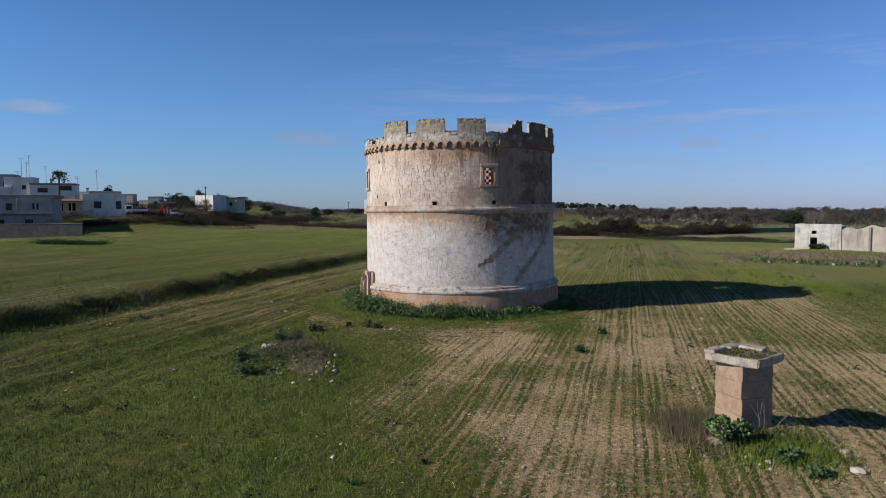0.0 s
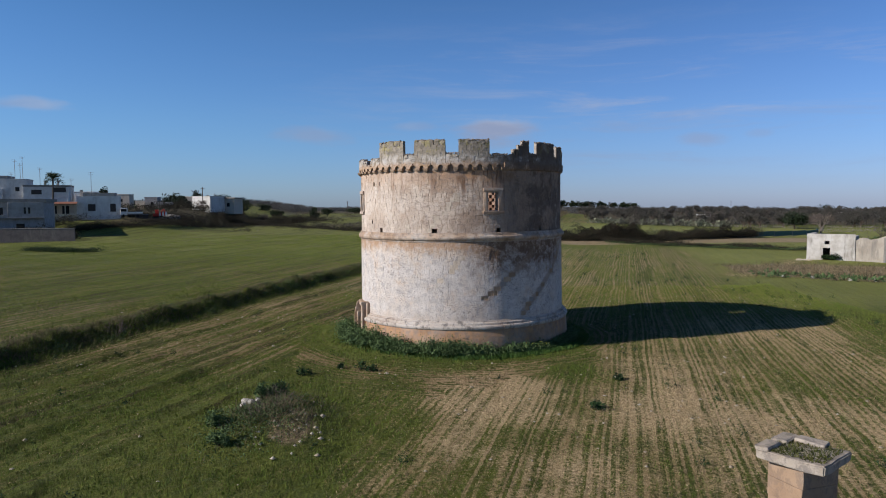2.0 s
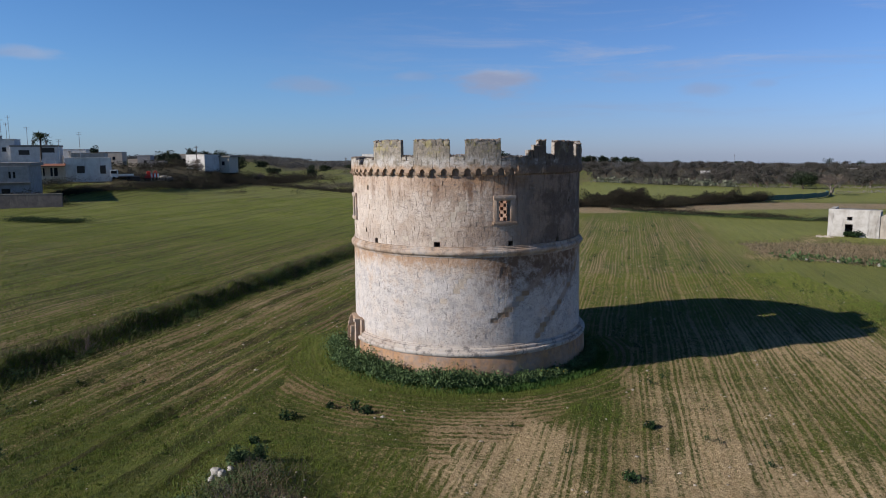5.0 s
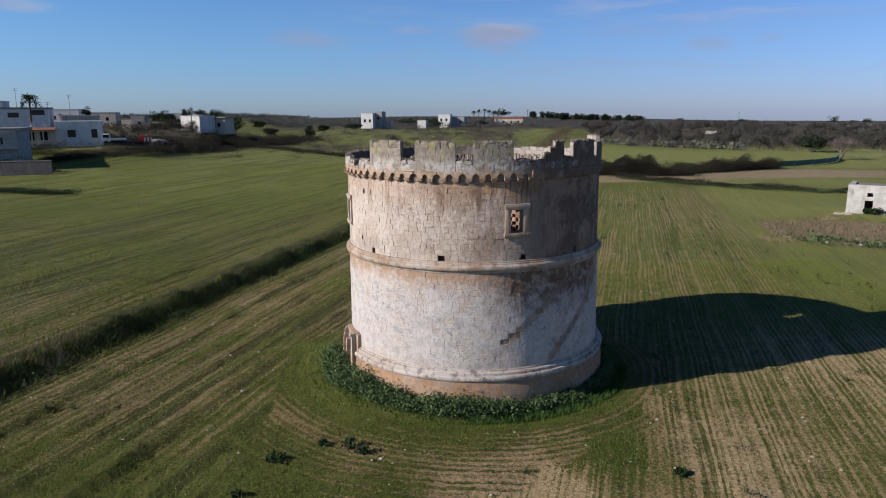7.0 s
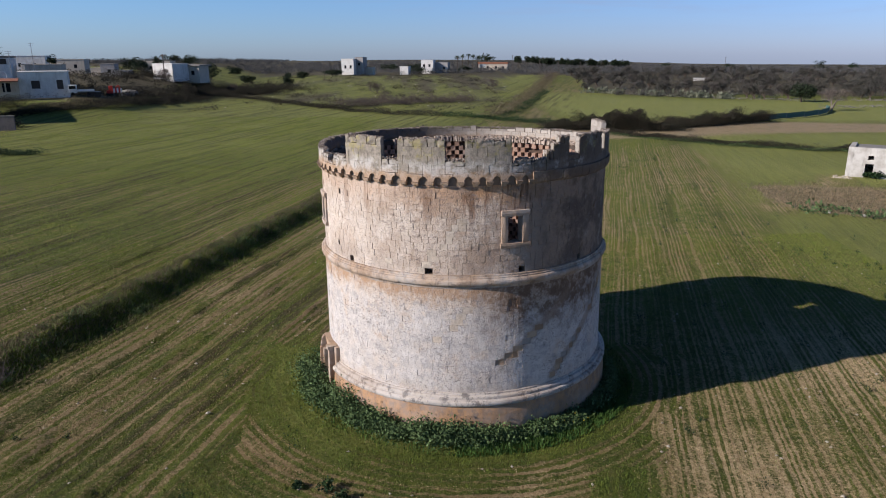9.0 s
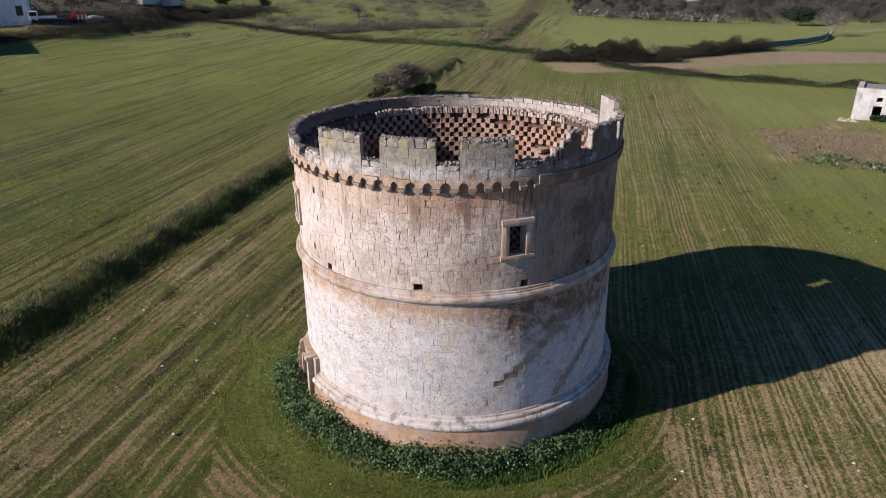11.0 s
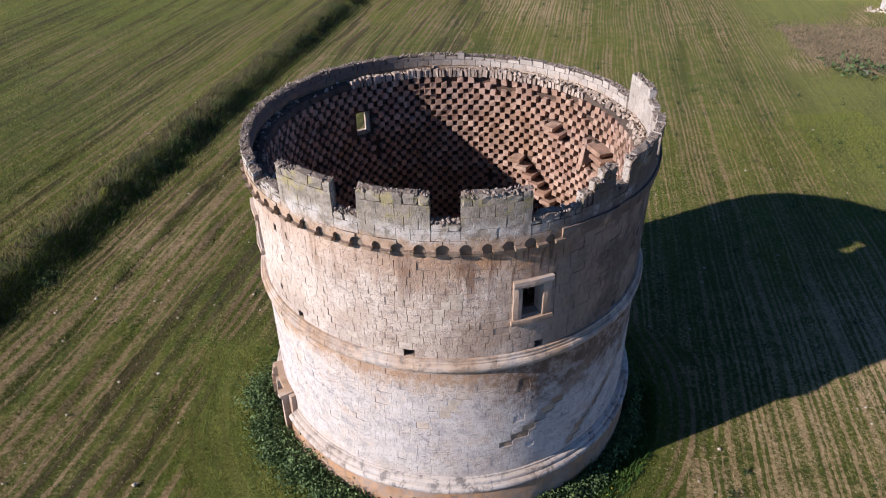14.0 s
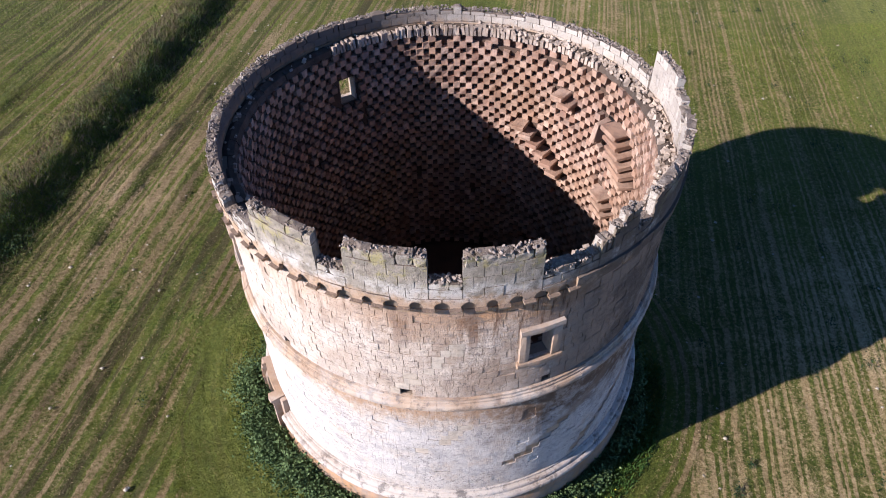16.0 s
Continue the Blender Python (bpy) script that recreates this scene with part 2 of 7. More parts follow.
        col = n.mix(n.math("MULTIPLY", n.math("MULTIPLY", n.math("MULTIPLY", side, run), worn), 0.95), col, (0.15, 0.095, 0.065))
        # brown weathering along the lines of two lost stair flights
        for (a0, z0), (a1, z1) in SCARS_LOW:
            off = n.math("SUBTRACT", z, n.math("ADD", z0 + 0.08, n.math("MULTIPLY", n.math("SUBTRACT", ang, a0), (z1 - z0) / (a1 - a0))))
            off = n.math("ABSOLUTE", n.math("ADD", off, n.math("MULTIPLY", rag, 0.14)))
            band = n.math("MULTIPLY", n.math("SUBTRACT", 1.0, n.smooth(off, 0.08, 0.42)), n.math("MULTIPLY", n.smooth(ang, a0 - 3, a0 + 2), n.math("SUBTRACT", 1.0, n.smooth(ang, a1 + 2, a1 + 8))))
            col = n.mix(n.math("MULTIPLY", band, 0.62), col, (0.27, 0.19, 0.14))
        foot = n.math("SUBTRACT", 1.0, n.smooth(n.math("ADD", z, n.math("MULTIPLY", rag, 0.6)), 1.6, 2.4))
        col = n.mix(n.math("MULTIPLY", foot, 0.45), col, (0.46, 0.37, 0.29))
    else:
        top = n.smooth(n.math("ADD", z, n.math("MULTIPLY", rag, 0.75)), 9.25, 10.35)
        mid_side = n.math("SUBTRACT", 1.0, n.smooth(n.math("ABSOLUTE", n.math("ADD", ang, 80)), 8, 45))
        col = n.mix(n.math("MULTIPLY", top, n.span(mid_side, 0, 1, 0.35, 0.85)), col, (0.48, 0.265, 0.13))
        runs = n.smooth(n.noise(1.0, 6, 0.7, n.vmath("MULTIPLY", pos, (2.2, 2.2, 0.22))), 0.50, 0.61)
        col = n.mix(n.math("MULTIPLY", runs, n.math("MULTIPLY", n.smooth(z, 8.2, 10.1), n.span(mid_side, 0, 1, 0.45, 1.0))), col, (0.19, 0.105, 0.065))
        # dark grime, deepened to put in the shade of the side from the sun
        grime_shade = n.math("MULTIPLY", n.smooth(ang, -86, -56), n.smooth(n.noise(0.8, 7, 0.65, pos), 0.22, 0.44))
        col = n.mix(n.math("MULTIPLY", grime_shade, 0.92), col, (0.115, 0.08, 0.063))
        grime = n.smooth(n.noise(2.6, 9, 0.78, n.vmath("MULTIPLY", pos, (1, 1, 2.4))), 0.5, 0.64)
        patch = n.smooth(n.noise(0.55, 5, 0.6, n.vmath("ADD", pos, (4, 9, 1))), 0.42, 0.6)
        brown = n.smooth(n.noise(0.7, 7, 0.68, n.vmath("ADD", pos, (2, 3, 8))), 0.44, 0.6)
        brown = n.math("MULTIPLY", brown, n.span(n.smooth(ang, -140, -100), 0, 1, 0.3, 0.78))
        col = n.mix(brown, col, (0.37, 0.27, 0.205))
        col = n.mix(n.math("MULTIPLY", n.math("MULTIPLY", grime, patch), 0.85), col, (0.22, 0.18, 0.165))
        speck = n.smooth(n.noise(13.0, 4, 0.75, pos), 0.56, 0.64)
        col = n.mix(n.math("MULTIPLY", speck, 0.7), col, (0.27, 0.21, 0.17))
        low = n.math("MULTIPLY", n.smooth(n.math("SUBTRACT", 8.4, z), 0.2, 1.3), n.smooth(n.noise(0.7, 6, 0.7, pos), 0.45, 0.6))
        col = n.mix(n.math("MULTIPLY", low, 0.4), col, (0.27, 0.21, 0.18))
    col = n.mix(n.math("MULTIPLY", n.smooth(clod, 0.54, 0.7), 0.22 if lower else 0.35), col, (0.24, 0.18, 0.14))
    col = n.mix(n.math("MULTIPLY", n.smooth(fine, 0.54, 0.68), 0.22 if lower else 0.55), col, (0.16, 0.125, 0.10))
    pits = n.smooth(n.voronoi(13, pos), 0.0, 0.4)
    h = n.math("ADD", n.math("MULTIPLY", fine, 0.5), n.math("ADD", n.math("MULTIPLY", pits, 0.35), n.math("MULTIPLY", clod, 0.55)))
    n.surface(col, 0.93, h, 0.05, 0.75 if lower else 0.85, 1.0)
    return m


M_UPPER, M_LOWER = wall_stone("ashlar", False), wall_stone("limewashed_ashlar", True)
M_FRESH = stone("pale_ashlar", (0.62, 0.53, 0.44), (0.73, 0.64, 0.55), (0.53, 0.44, 0.36), 1.0, grey=0.3)
M_BARE = stone("bare_brown_ashlar", (0.36, 0.25, 0.17), (0.54, 0.42, 0.31), (0.30, 0.21, 0.145), 1.0, drip=0.4)
M_MORTAR = stone("mortar", (0.27, 0.215, 0.17), (0.32, 0.26, 0.21), (0.19, 0.15, 0.12))
M_LIMEJOINT = stone("lime_mortar", (0.36, 0.33, 0.31), (0.42, 0.39, 0.37), (0.28, 0.255, 0.24))


def parapet_stone(name):
    """Grey lichen-grown battlement stone: lime splashes low down, rust above the corbels, a dark crust on top."""
    m, n = material(name)
    pos = n.position()
    geo = n.add("ShaderNodeNewGeometry")
    x, y, z = n.split(n.vmath("SUBTRACT", pos, tuple(TC)))
    rag = n.math("MULTIPLY", n.math("SUBTRACT", n.noise(2.4, 8, 0.72, pos), 0.5), 1.6)
    fine, mid = n.noise(24, 5, 0.72, pos), n.noise(3.4, 9, 0.76, pos)
    col = n.mix(n.math("MULTIPLY", n.chance(), 0.5), (0.33, 0.29, 0.245), (0.41, 0.365, 0.315))
    col = n.mix(n.smooth(mid, 0.43, 0.58), col, (0.235, 0.21, 0.175))
    yellow = n.math("MULTIPLY", n.smooth(n.noise(2.2, 7, 0.7, n.vmath("ADD", pos, (9, 4, 1))), 0.5, 0.6), n.smooth(z, 11.2, 11.6))
    col = n.mix(n.math("MULTIPLY", yellow, 0.65), col, (0.34, 0.30, 0.12))
    lime = n.math("SUBTRACT", 1.0, n.smooth(n.math("ADD", z, n.math("MULTIPLY", rag, 0.6)), 11.1, 11.6))
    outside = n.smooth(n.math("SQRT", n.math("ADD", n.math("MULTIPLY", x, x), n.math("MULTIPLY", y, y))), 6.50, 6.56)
    # inner faces: the shade of the -x side is put into the colour
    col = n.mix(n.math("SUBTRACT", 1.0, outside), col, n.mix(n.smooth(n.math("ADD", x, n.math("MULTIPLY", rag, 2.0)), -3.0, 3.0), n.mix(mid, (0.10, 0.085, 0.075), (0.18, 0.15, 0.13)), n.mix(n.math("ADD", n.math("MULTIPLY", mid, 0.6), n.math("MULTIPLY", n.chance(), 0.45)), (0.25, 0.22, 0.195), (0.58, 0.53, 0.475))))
    lime = n.math("MULTIPLY", n.math("MULTIPLY", lime, outside), n.smooth(n.noise(1.9, 9, 0.72, n.vmath("ADD", pos, (1, 7, 3))), 0.40, 0.54))
    col = n.mix(n.math("MULTIPLY", lime, 0.8), col, (0.60, 0.57, 0.545))
    rust = n.math("SUBTRACT", 1.0, n.smooth(n.math("ADD", z, n.math("MULTIPLY", rag, 0.5)), 10.78, 11.15))
    col = n.mix(n.math("MULTIPLY", rust, 0.62), col, (0.42, 0.235, 0.11))
    grey = n.smooth(n.noise(6.0, 8, 0.78, pos), 0.53, 0.62)
    col = n.mix(n.math("MULTIPLY", grey, 0.6), col, (0.15, 0.13, 0.115))
    ang = n.math("DEGREES", n.math("ARCTAN2", y, x))
    # outer face grime, with the shade of this side painted in
    grime_shade = n.math("MULTIPLY", n.math("MULTIPLY", n.smooth(ang, -84, -58), n.math("SUBTRACT", 1.0, n.smooth(ang, 8, 25))), n.smooth(n.noise(1.3, 8, 0.7, pos), 0.32, 0.5))
    col = n.mix(n.math("MULTIPLY", n.math("MULTIPLY", grime_shade, outside), 0.85), col, (0.115, 0.082, 0.065))
    up = n.split(geo.outputs["True Normal"])[2]
    grown = n.math("MULTIPLY", n.smooth(up, 0.3, 0.75), n.smooth(n.noise(3.0, 6, 0.7, pos), 0.25, 0.5))
    col = n.mix(n.math("MULTIPLY", grown, 0.85), col, (0.16, 0.125, 0.105))
    col = n.mix(n.math("MULTIPLY", n.smooth(fine, 0.54, 0.72), 0.45), col, (0.12, 0.10, 0.09))
    pits = n.smooth(n.voronoi(14, pos), 0.0, 0.4)
    h = n.math("ADD", n.math("MULTIPLY", fine, 0.6), n.math("ADD", n.math("MULTIPLY", pits, 0.5), mid))
    n.surface(col, 0.94, h, 0.04, 0.8)
    return m


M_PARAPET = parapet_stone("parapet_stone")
M_CRUST = stone("rim_crust", (0.24, 0.19, 0.16), (0.47, 0.40, 0.35), (0.17, 0.135, 0.115), 1.0, grey=0.4)
M_MOULD = stone("moulding_stone", (0.56, 0.43, 0.33), (0.64, 0.53, 0.44), (0.43, 0.30, 0.21), 0.5, stain=0.5, white=0.5, grey=0.75, drip=0.35)
M_CORBEL = stone("corbel_stone", (0.50, 0.34, 0.22), (0.58, 0.45, 0.34), (0.42, 0.23, 0.115), 0.7, stain=0.6, white=0.45, grey=0.35)
M_PLINTH = stone("plinth_render", (0.52, 0.29, 0.15), (0.56, 0.37, 0.23), (0.33, 0.18, 0.095), 0.6, stain=0.5, white=0.25, grey=0.55, drip=0.4)
M_PLINTHTOP = stone("plinth_moulding", (0.60, 0.54, 0.49), (0.66, 0.61, 0.57), (0.48, 0.40, 0.34), 0.4, stain=0.3, white=0.6, grey=0.85)
M_FRAME = stone("window_stone", (0.52, 0.39, 0.30), (0.58, 0.47, 0.38), (0.42, 0.30, 0.22), 0.5, white=0.35, grey=0.5, stain=0.45)
M_NEST = stone("nest_stone", (0.36, 0.215, 0.16), (0.60, 0.435, 0.355), (0.26, 0.155, 0.12), 1.0, stain=0.3, grey=0.35)
# hole backs and tower floor: inner shade put into a dark colour
M_NESTSHADE = stone("nest_shade", (0.10, 0.065, 0.05), (0.12, 0.08, 0.06), (0.08, 0.055, 0.045))
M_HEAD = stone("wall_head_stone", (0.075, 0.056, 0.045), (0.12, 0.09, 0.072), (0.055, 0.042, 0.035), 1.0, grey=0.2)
M_RUBBLE = stone("rubble", (0.44, 0.35, 0.29), (0.58, 0.49, 0.42), (0.32, 0.25, 0.2), 1.0, grey=0.4)

# ---- ground ----
TUX, TUY = TC.x, TC.y
HEDGE_WAY = Vector((0.264, 0.9645))          # the field bank that runs past the tower
HEDGE_AT = (-23.4, 38.9)


def bump01(x, lo, hi):
    u = np.clip((x - lo) / (hi - lo), 0, 1)
    return u * u * (3 - 2 * u)


def terrain(x, y):
    """Height of the land: level round the tower, rising to the village, falling to the olive groves."""
    x, y = np.asarray(x, float), np.asarray(y, float)
    along = y * 0.9 - x * 0.42
    village = (4.6 * bump01(-x - 0.16 * (y - 200), 64, 92) * bump01(y, 160, 204)) * (1 + 0.5 * bump01(y, 210, 300))
    ruin = 0.6 * np.exp(-(((x - 56) / 14) ** 2 + ((y - 97) / 12) ** 2))
    north = 2.2 * bump01(y, 240, 520) - 1.3 * bump01(x, 30, 130) * bump01(y, 120, 220)
    away = np.maximum(np.hypot(x, y) - 640, 0)
    far = -(0.0045 + 0.006 * bump01(np.abs(x / np.maximum(np.abs(y), 1.0) - 0.05), 0.08, 0.4)) * away - 3.0 * bump01(x, 150, 700) * bump01(y, 200, 600)
    mound = 0.55 * np.exp(-(((x + 6.7) / 2.0) ** 2 + ((y - 29.7) / 2.7) ** 2) ** 1.4)
    heap = 0.35 * np.exp(-(((x - 9.6) / 1.7) ** 2 + ((y - 20.3) / 1.7) ** 2))
    d = (x - HEDGE_AT[0]) * HEDGE_WAY.y - (y - HEDGE_AT[1]) * HEDGE_WAY.x
    bank = (0.76 + 0.2 * waves(x, y, 7.0, 9) + 0.16 * waves(x, y, 2.4, 19)) * np.exp(-((d + 1.3) / np.where(d > -1.3, 0.8, 2.0)) ** 2) * (y < 165)
    soft = 0.07 * waves(x, y, 14.0, 3) + 0.03 * waves(x, y, 3.0, 4)
    return ruin + village + north + far + mound + heap + bank + soft * (np.hypot(x - TUX, y - TUY) > 7.4)


def height(x, y):
    return float(terrain(np.array([x]), np.array([y]))[0])


def zones(x, y):
    """Weights of the furrow ways (straight, along the bank, round the tower), green cover and straw cover."""
    rx, ry = x - TUX, y - TUY
    r = np.hypot(rx, ry)
    d = (x - HEDGE_AT[0]) * HEDGE_WAY.y - (y - HEDGE_AT[1]) * HEDGE_WAY.x
    w1, w2, w3 = waves(x, y, 9.0, 11), waves(x, y, 3.2, 12), waves(x, y, 30.0, 13)
    ahead = rx * HEDGE_WAY.x + ry * HEDGE_WAY.y
    reach = 10.3 + (5.0 - 4.2 * bump01(rx + 0.8 * w1, -0.5, 5)) * bump01(-ry / np.maximum(r, 0.1), 0.35, 0.85)
    round_ = (1 - bump01(r + 1.0 * w2 - reach, -1.0, 1.0)) * (1 - bump01(np.where(rx < 0, ahead, ry - 2), -0.2, 0.2))
    left = (1 - bump01(x + 0.9 * w2 - 0.27 * (y - 49), -6.5, -4.0)) * (1 - round_)
    front = bump01(-rx * 0.25 - ry + 1.2 * w1, 7.5, 14.5) * bump01(rx + 0.22 * (y - 30) + 1.6 * w1, -8, 0)
    straw = front * (0.75 + 0.3 * w1) * (0.8 + 0.2 * bump01(y + w1, 15, 29))
    straw = np.maximum(straw, (0.60 + 0.26 * (1 - bump01(y, 46, 62)) * (0.35 + 0.65 * bump01(r + 1.2 * w1, 10, 16))) * bump01(rx, 5, 9) * (1 - bump01(x + 1.5 * w1 - 0.27 * (y - 50), 24, 34)) * (1 - bump01(y, 120, 150)) * (0.75 + 0.35 * w3))
    straw = np.maximum(straw, (0.5 + 0.28 * bump01(rx, 0, 5)) * round_ * bump01(r, 8.6, 10.0) * (0.75 + 0.4 * w1) * (1 - 0.45 * bump01(r + w1, 12.2, 14.0)))
    straw = np.maximum(straw, (0.48 + 0.15 * w1 - 0.31 * bump01(44 - y, 0, 11)) * (d > 0) * left)
    straw = np.maximum(straw, ((0.26 + 0.14 * w3 + 0.09 * np.exp(-((d + 9) / 9) ** 2)) * (1 - 0.75 * bump01(y, 90, 140)) + 0.14 * np.exp(-((d + 3.5) / 3.0) ** 2)) * (d < -1.5))
    lush = np.exp(-((r - 7.9) / 0.8) ** 2) * 0.6 * (1 - 0.6 * bump01(rx - ry, 5, 10)) * (1 - 0.5 * bump01(-rx, 3, 6)) 
    lush = np.maximum(lush, (0.6 + 0.15 * w1) * np.exp(-((r - 9.2) / 1.1) ** 2) * bump01(-rx, 3.4, 6.4) * (1 - bump01(ry, 0, 6)))
    meadow = bump01(x + 1.5 * w1 - 0.27 * (y - 50), 19, 27) * bump01(y, 50, 66) * (1 - bump01(y, 150, 165)) * (0.75 + 0.2 * w3)
    meadow = np.maximum(meadow, 0.9 * bump01(x, 30, 40) * bump01(y, 184, 192) * (1 - bump01(y + 0.3 * x, 300, 320)))
    meadow = np.maximum(meadow, (0.2 + 0.2 * w1 + 0.16 * bump01(x, -16, -9)) * (1 - bump01(y, 33, 43)) * (1 - bump01(x + 1.5 * w1, -7, 2)) * (d > 0.5))
    meadow = np.maximum(meadow, (0.6 + 0.2 * w3) * bump01(-d, 3, 14) * bump01(y, 85, 140))
    dry = np.clip(1.3 - np.hypot((x - 51) / 24, (y + 0.45 * (x - 51) - 84) / 10) ** 2, 0, 1) * bump01(x + 2 * w1, 35, 39)
    dry = np.maximum(dry, 0.9 * bump01(x, 20, 30) * bump01(y - 0.09 * x, 140, 146) * (1 - bump01(y + 0.1 * x, 182, 192)) * (1 - bump01(x, 150, 170)))
    dry = np.maximum(dry, 0.85 * bump01(y + 3 * w1, 282, 292) * bump01(x - 0.16 * (y - 300), 64, 76))
    dry = np.maximum(dry, 0.8 * bump01(y - 0.2 * x, 440, 520))
    dry = np.maximum(dry, 0.95 * bump01(-x - 0.16 * (y - 200), 72, 84) * bump01(y, 190, 202) * (1 - bump01(y, 330, 380)))
    u = np.clip(((x - 35) * 16 + (y - 84) * 15.5) / (16 ** 2 + 15.5 ** 2), 0, 1)
    track = 0.75 * np.exp(-(np.hypot(x - 35 - 16 * u, y - 84 - 15.5 * u) / (2.0 + 0.8 * w1)) ** 2)
    dry = np.maximum(dry, (0.5 + 0.22 * w3 + 0.12 * w1) * bump01(y + 0.3 * x, 200, 235) * (1 - bump01(x - 0.16 * (y - 200), 12, 26)) * bump01(x + 0.16 * (y - 200), -75, -60))
    straw = np.clip(straw - lush - 0.45 * meadow, 0, 1)
    earth = np.exp(-((x + 5.7) / 1.1) ** 2 - ((y - 28.6) / 1.9) ** 2)
    dry = np.maximum(dry, 1.1 * earth)
    straw, meadow = np.maximum(straw, track), meadow * (1 - track)
    lush = np.maximum(lush, meadow)
    return round_, left, np.clip(straw, 0, 1), np.clip(lush, 0, 1), np.clip(dry, 0, 1)


def furrows(x, y, round_, left):
    rx, ry = x - TUX, y - TUY
    d = (x - HEDGE_AT[0]) * HEDGE_WAY.y - (y - HEDGE_AT[1]) * HEDGE_WAY.x
    return np.where(round_ > 0.5, np.hypot(rx, ry) / 0.42, (rx * HEDGE_WAY.y - ry * HEDGE_WAY.x) / np.where(left > 0.5, 0.55, 0.34))


def steps_out(lo, hi, fine, far_lo, far_hi):
    a = list(np.arange(lo, hi + 1e-6, fine))
    s, p = fine, hi
    while p < far_hi:
        s *= 1.16
        p += s
        a.append(min(p, far_hi))
    s, p = fine, lo
    while p > far_lo:
        s *= 1.16
        p -= s
        a.insert(0, max(p, far_lo))
    return np.array(a)


gx, gy = steps_out(-27, 36, 0.19, -3600, 3600), steps_out(8, 74, 0.19, -400, 4600)
X, Y = np.meshgrid(gx, gy)
RND, LEFT, STRAW, LUSH, DRY = zones(X, Y)
fur = furrows(X, Y, RND, LEFT)
dist = np.hypot(X - TUX, Y - TUY)
close = 1 - bump01(np.maximum(np.maximum(-27 - X, X - 36), np.maximum(8 - Y, Y - 74)), -4, 0)
rut = (np.sin(fur * 6.2832 * 0.24 + 1.0) + np.sin(fur * 6.2832 * 0.147 + 2.2) + 0.8 * np.sin(fur * 6.2832 * 0.39)) * (LEFT > 0.5) * (RND < 0.5)
rough = np.random.RandomState(5).uniform(-1, 1, X.shape)
Z = terrain(X, Y) + close * (dist > 8.5) * (np.where((LEFT > 0.5) | (RND > 0.5), 0.04, 0.0) * np.cos(2 * math.pi * fur) * (0.45 + 0.55 * STRAW) * (0.7 + 0.5 * waves(X, Y, 4.0, 8)) + 0.05 * rut * (0.7 + 0.6 * waves(X, Y, 6.0, 18)) + 0.042 * rough)
nx, ny = len(gx), len(gy)
idx = np.arange(nx * ny).reshape(ny, nx)
quads = np.stack([idx[:-1, :-1], idx[:-1, 1:], idx[1:, 1:], idx[1:, :-1]], -1).reshape(-1, 4)
me = bpy.data.meshes.new("ground")
me.vertices.add(nx * ny)
me.vertices.foreach_set("co", np.stack([X, Y, Z], -1).ravel())
me.loops.add(len(quads) * 4)
me.loops.foreach_set("vertex_index", quads.ravel())
me.polygons.add(len(quads))
me.polygons.foreach_set("loop_start", np.arange(0, len(quads) * 4, 4))
me.polygons.foreach_set("use_smooth", np.ones(len(quads), bool))
me.update()
me.validate()
for key, arr in (("furrow_round", RND), ("furrow_left", LEFT), ("straw", STRAW), ("lush", LUSH), ("dry", DRY)):
    at = me.attributes.new(key, "FLOAT", "POINT")
    at.data.foreach_set("value", arr.ravel().astype(np.float32))

M_GROUND, n = material("field")
pos = n.position()
px, py = n.split(pos)[:2]
att = lambda key: n.add("ShaderNodeAttribute", attribute_name=key).outputs["Fac"]
a_round, a_left, a_straw, a_lush, a_dry = (att(k) for k in ("furrow_round", "furrow_left", "straw", "lush", "dry"))
rx, ry = n.math("SUBTRACT", px, TUX), n.math("SUBTRACT", py, TUY)
rr = n.math("SQRT", n.math("ADD", n.math("MULTIPLY", rx, rx), n.math("MULTIPLY", ry, ry)))
dd = n.math("SUBTRACT", n.math("MULTIPLY", rx, HEDGE_WAY.y), n.math("MULTIPLY", ry, HEDGE_WAY.x))
pick = lambda fac, a, b: n.add("ShaderNodeMix", {0: fac, 2: a, 3: b}, data_type="FLOAT").outputs[0]
u = n.math("DIVIDE", dd, pick(n.math("GREATER_THAN", a_left, 0.5), 0.34, 0.55))
u = pick(n.math("GREATER_THAN", a_round, 0.5), u, n.math("DIVIDE", rr, 0.42))
wob = n.math("ADD", n.math("MULTIPLY", n.math("SUBTRACT", n.noise(0.10, 2, 0.5, pos), 0.5), 1.6), n.math("MULTIPLY", n.math("SUBTRACT", n.noise(1.6, 3, 0.55, pos), 0.5), 0.16))
wob = n.math("ADD", wob, n.math("MULTIPLY", n.math("SUBTRACT", n.noise(0.55, 3, 0.6, n.add("ShaderNodeCombineXYZ", {0: dd, 1: 0.0, 2: 4.0}).outputs[0]), 0.5), 4.0))
u = n.math("ADD", u, n.math("MULTIPLY", wob, pick(n.math("GREATER_THAN", a_round, 0.5), 1.0, 0.12)))
# the way along the furrow, for long streaks
way = n.math("ADD", n.math("MULTIPLY", rx, HEDGE_WAY.x), n.math("MULTIPLY", ry, HEDGE_WAY.y))
way = pick(n.math("GREATER_THAN", a_round, 0.5), way, n.math("MULTIPLY", n.math("ARCTAN2", ry, n.math("ABSOLUTE", rx)), 12.0))


def streak(across, along, seed, detail=4):
    return n.noise(1.0, detail, 0.62, n.add("ShaderNodeCombineXYZ", {0: n.math("MULTIPLY", u, across), 1: n.math("MULTIPLY", way, along), 2: seed}).outputs[0])


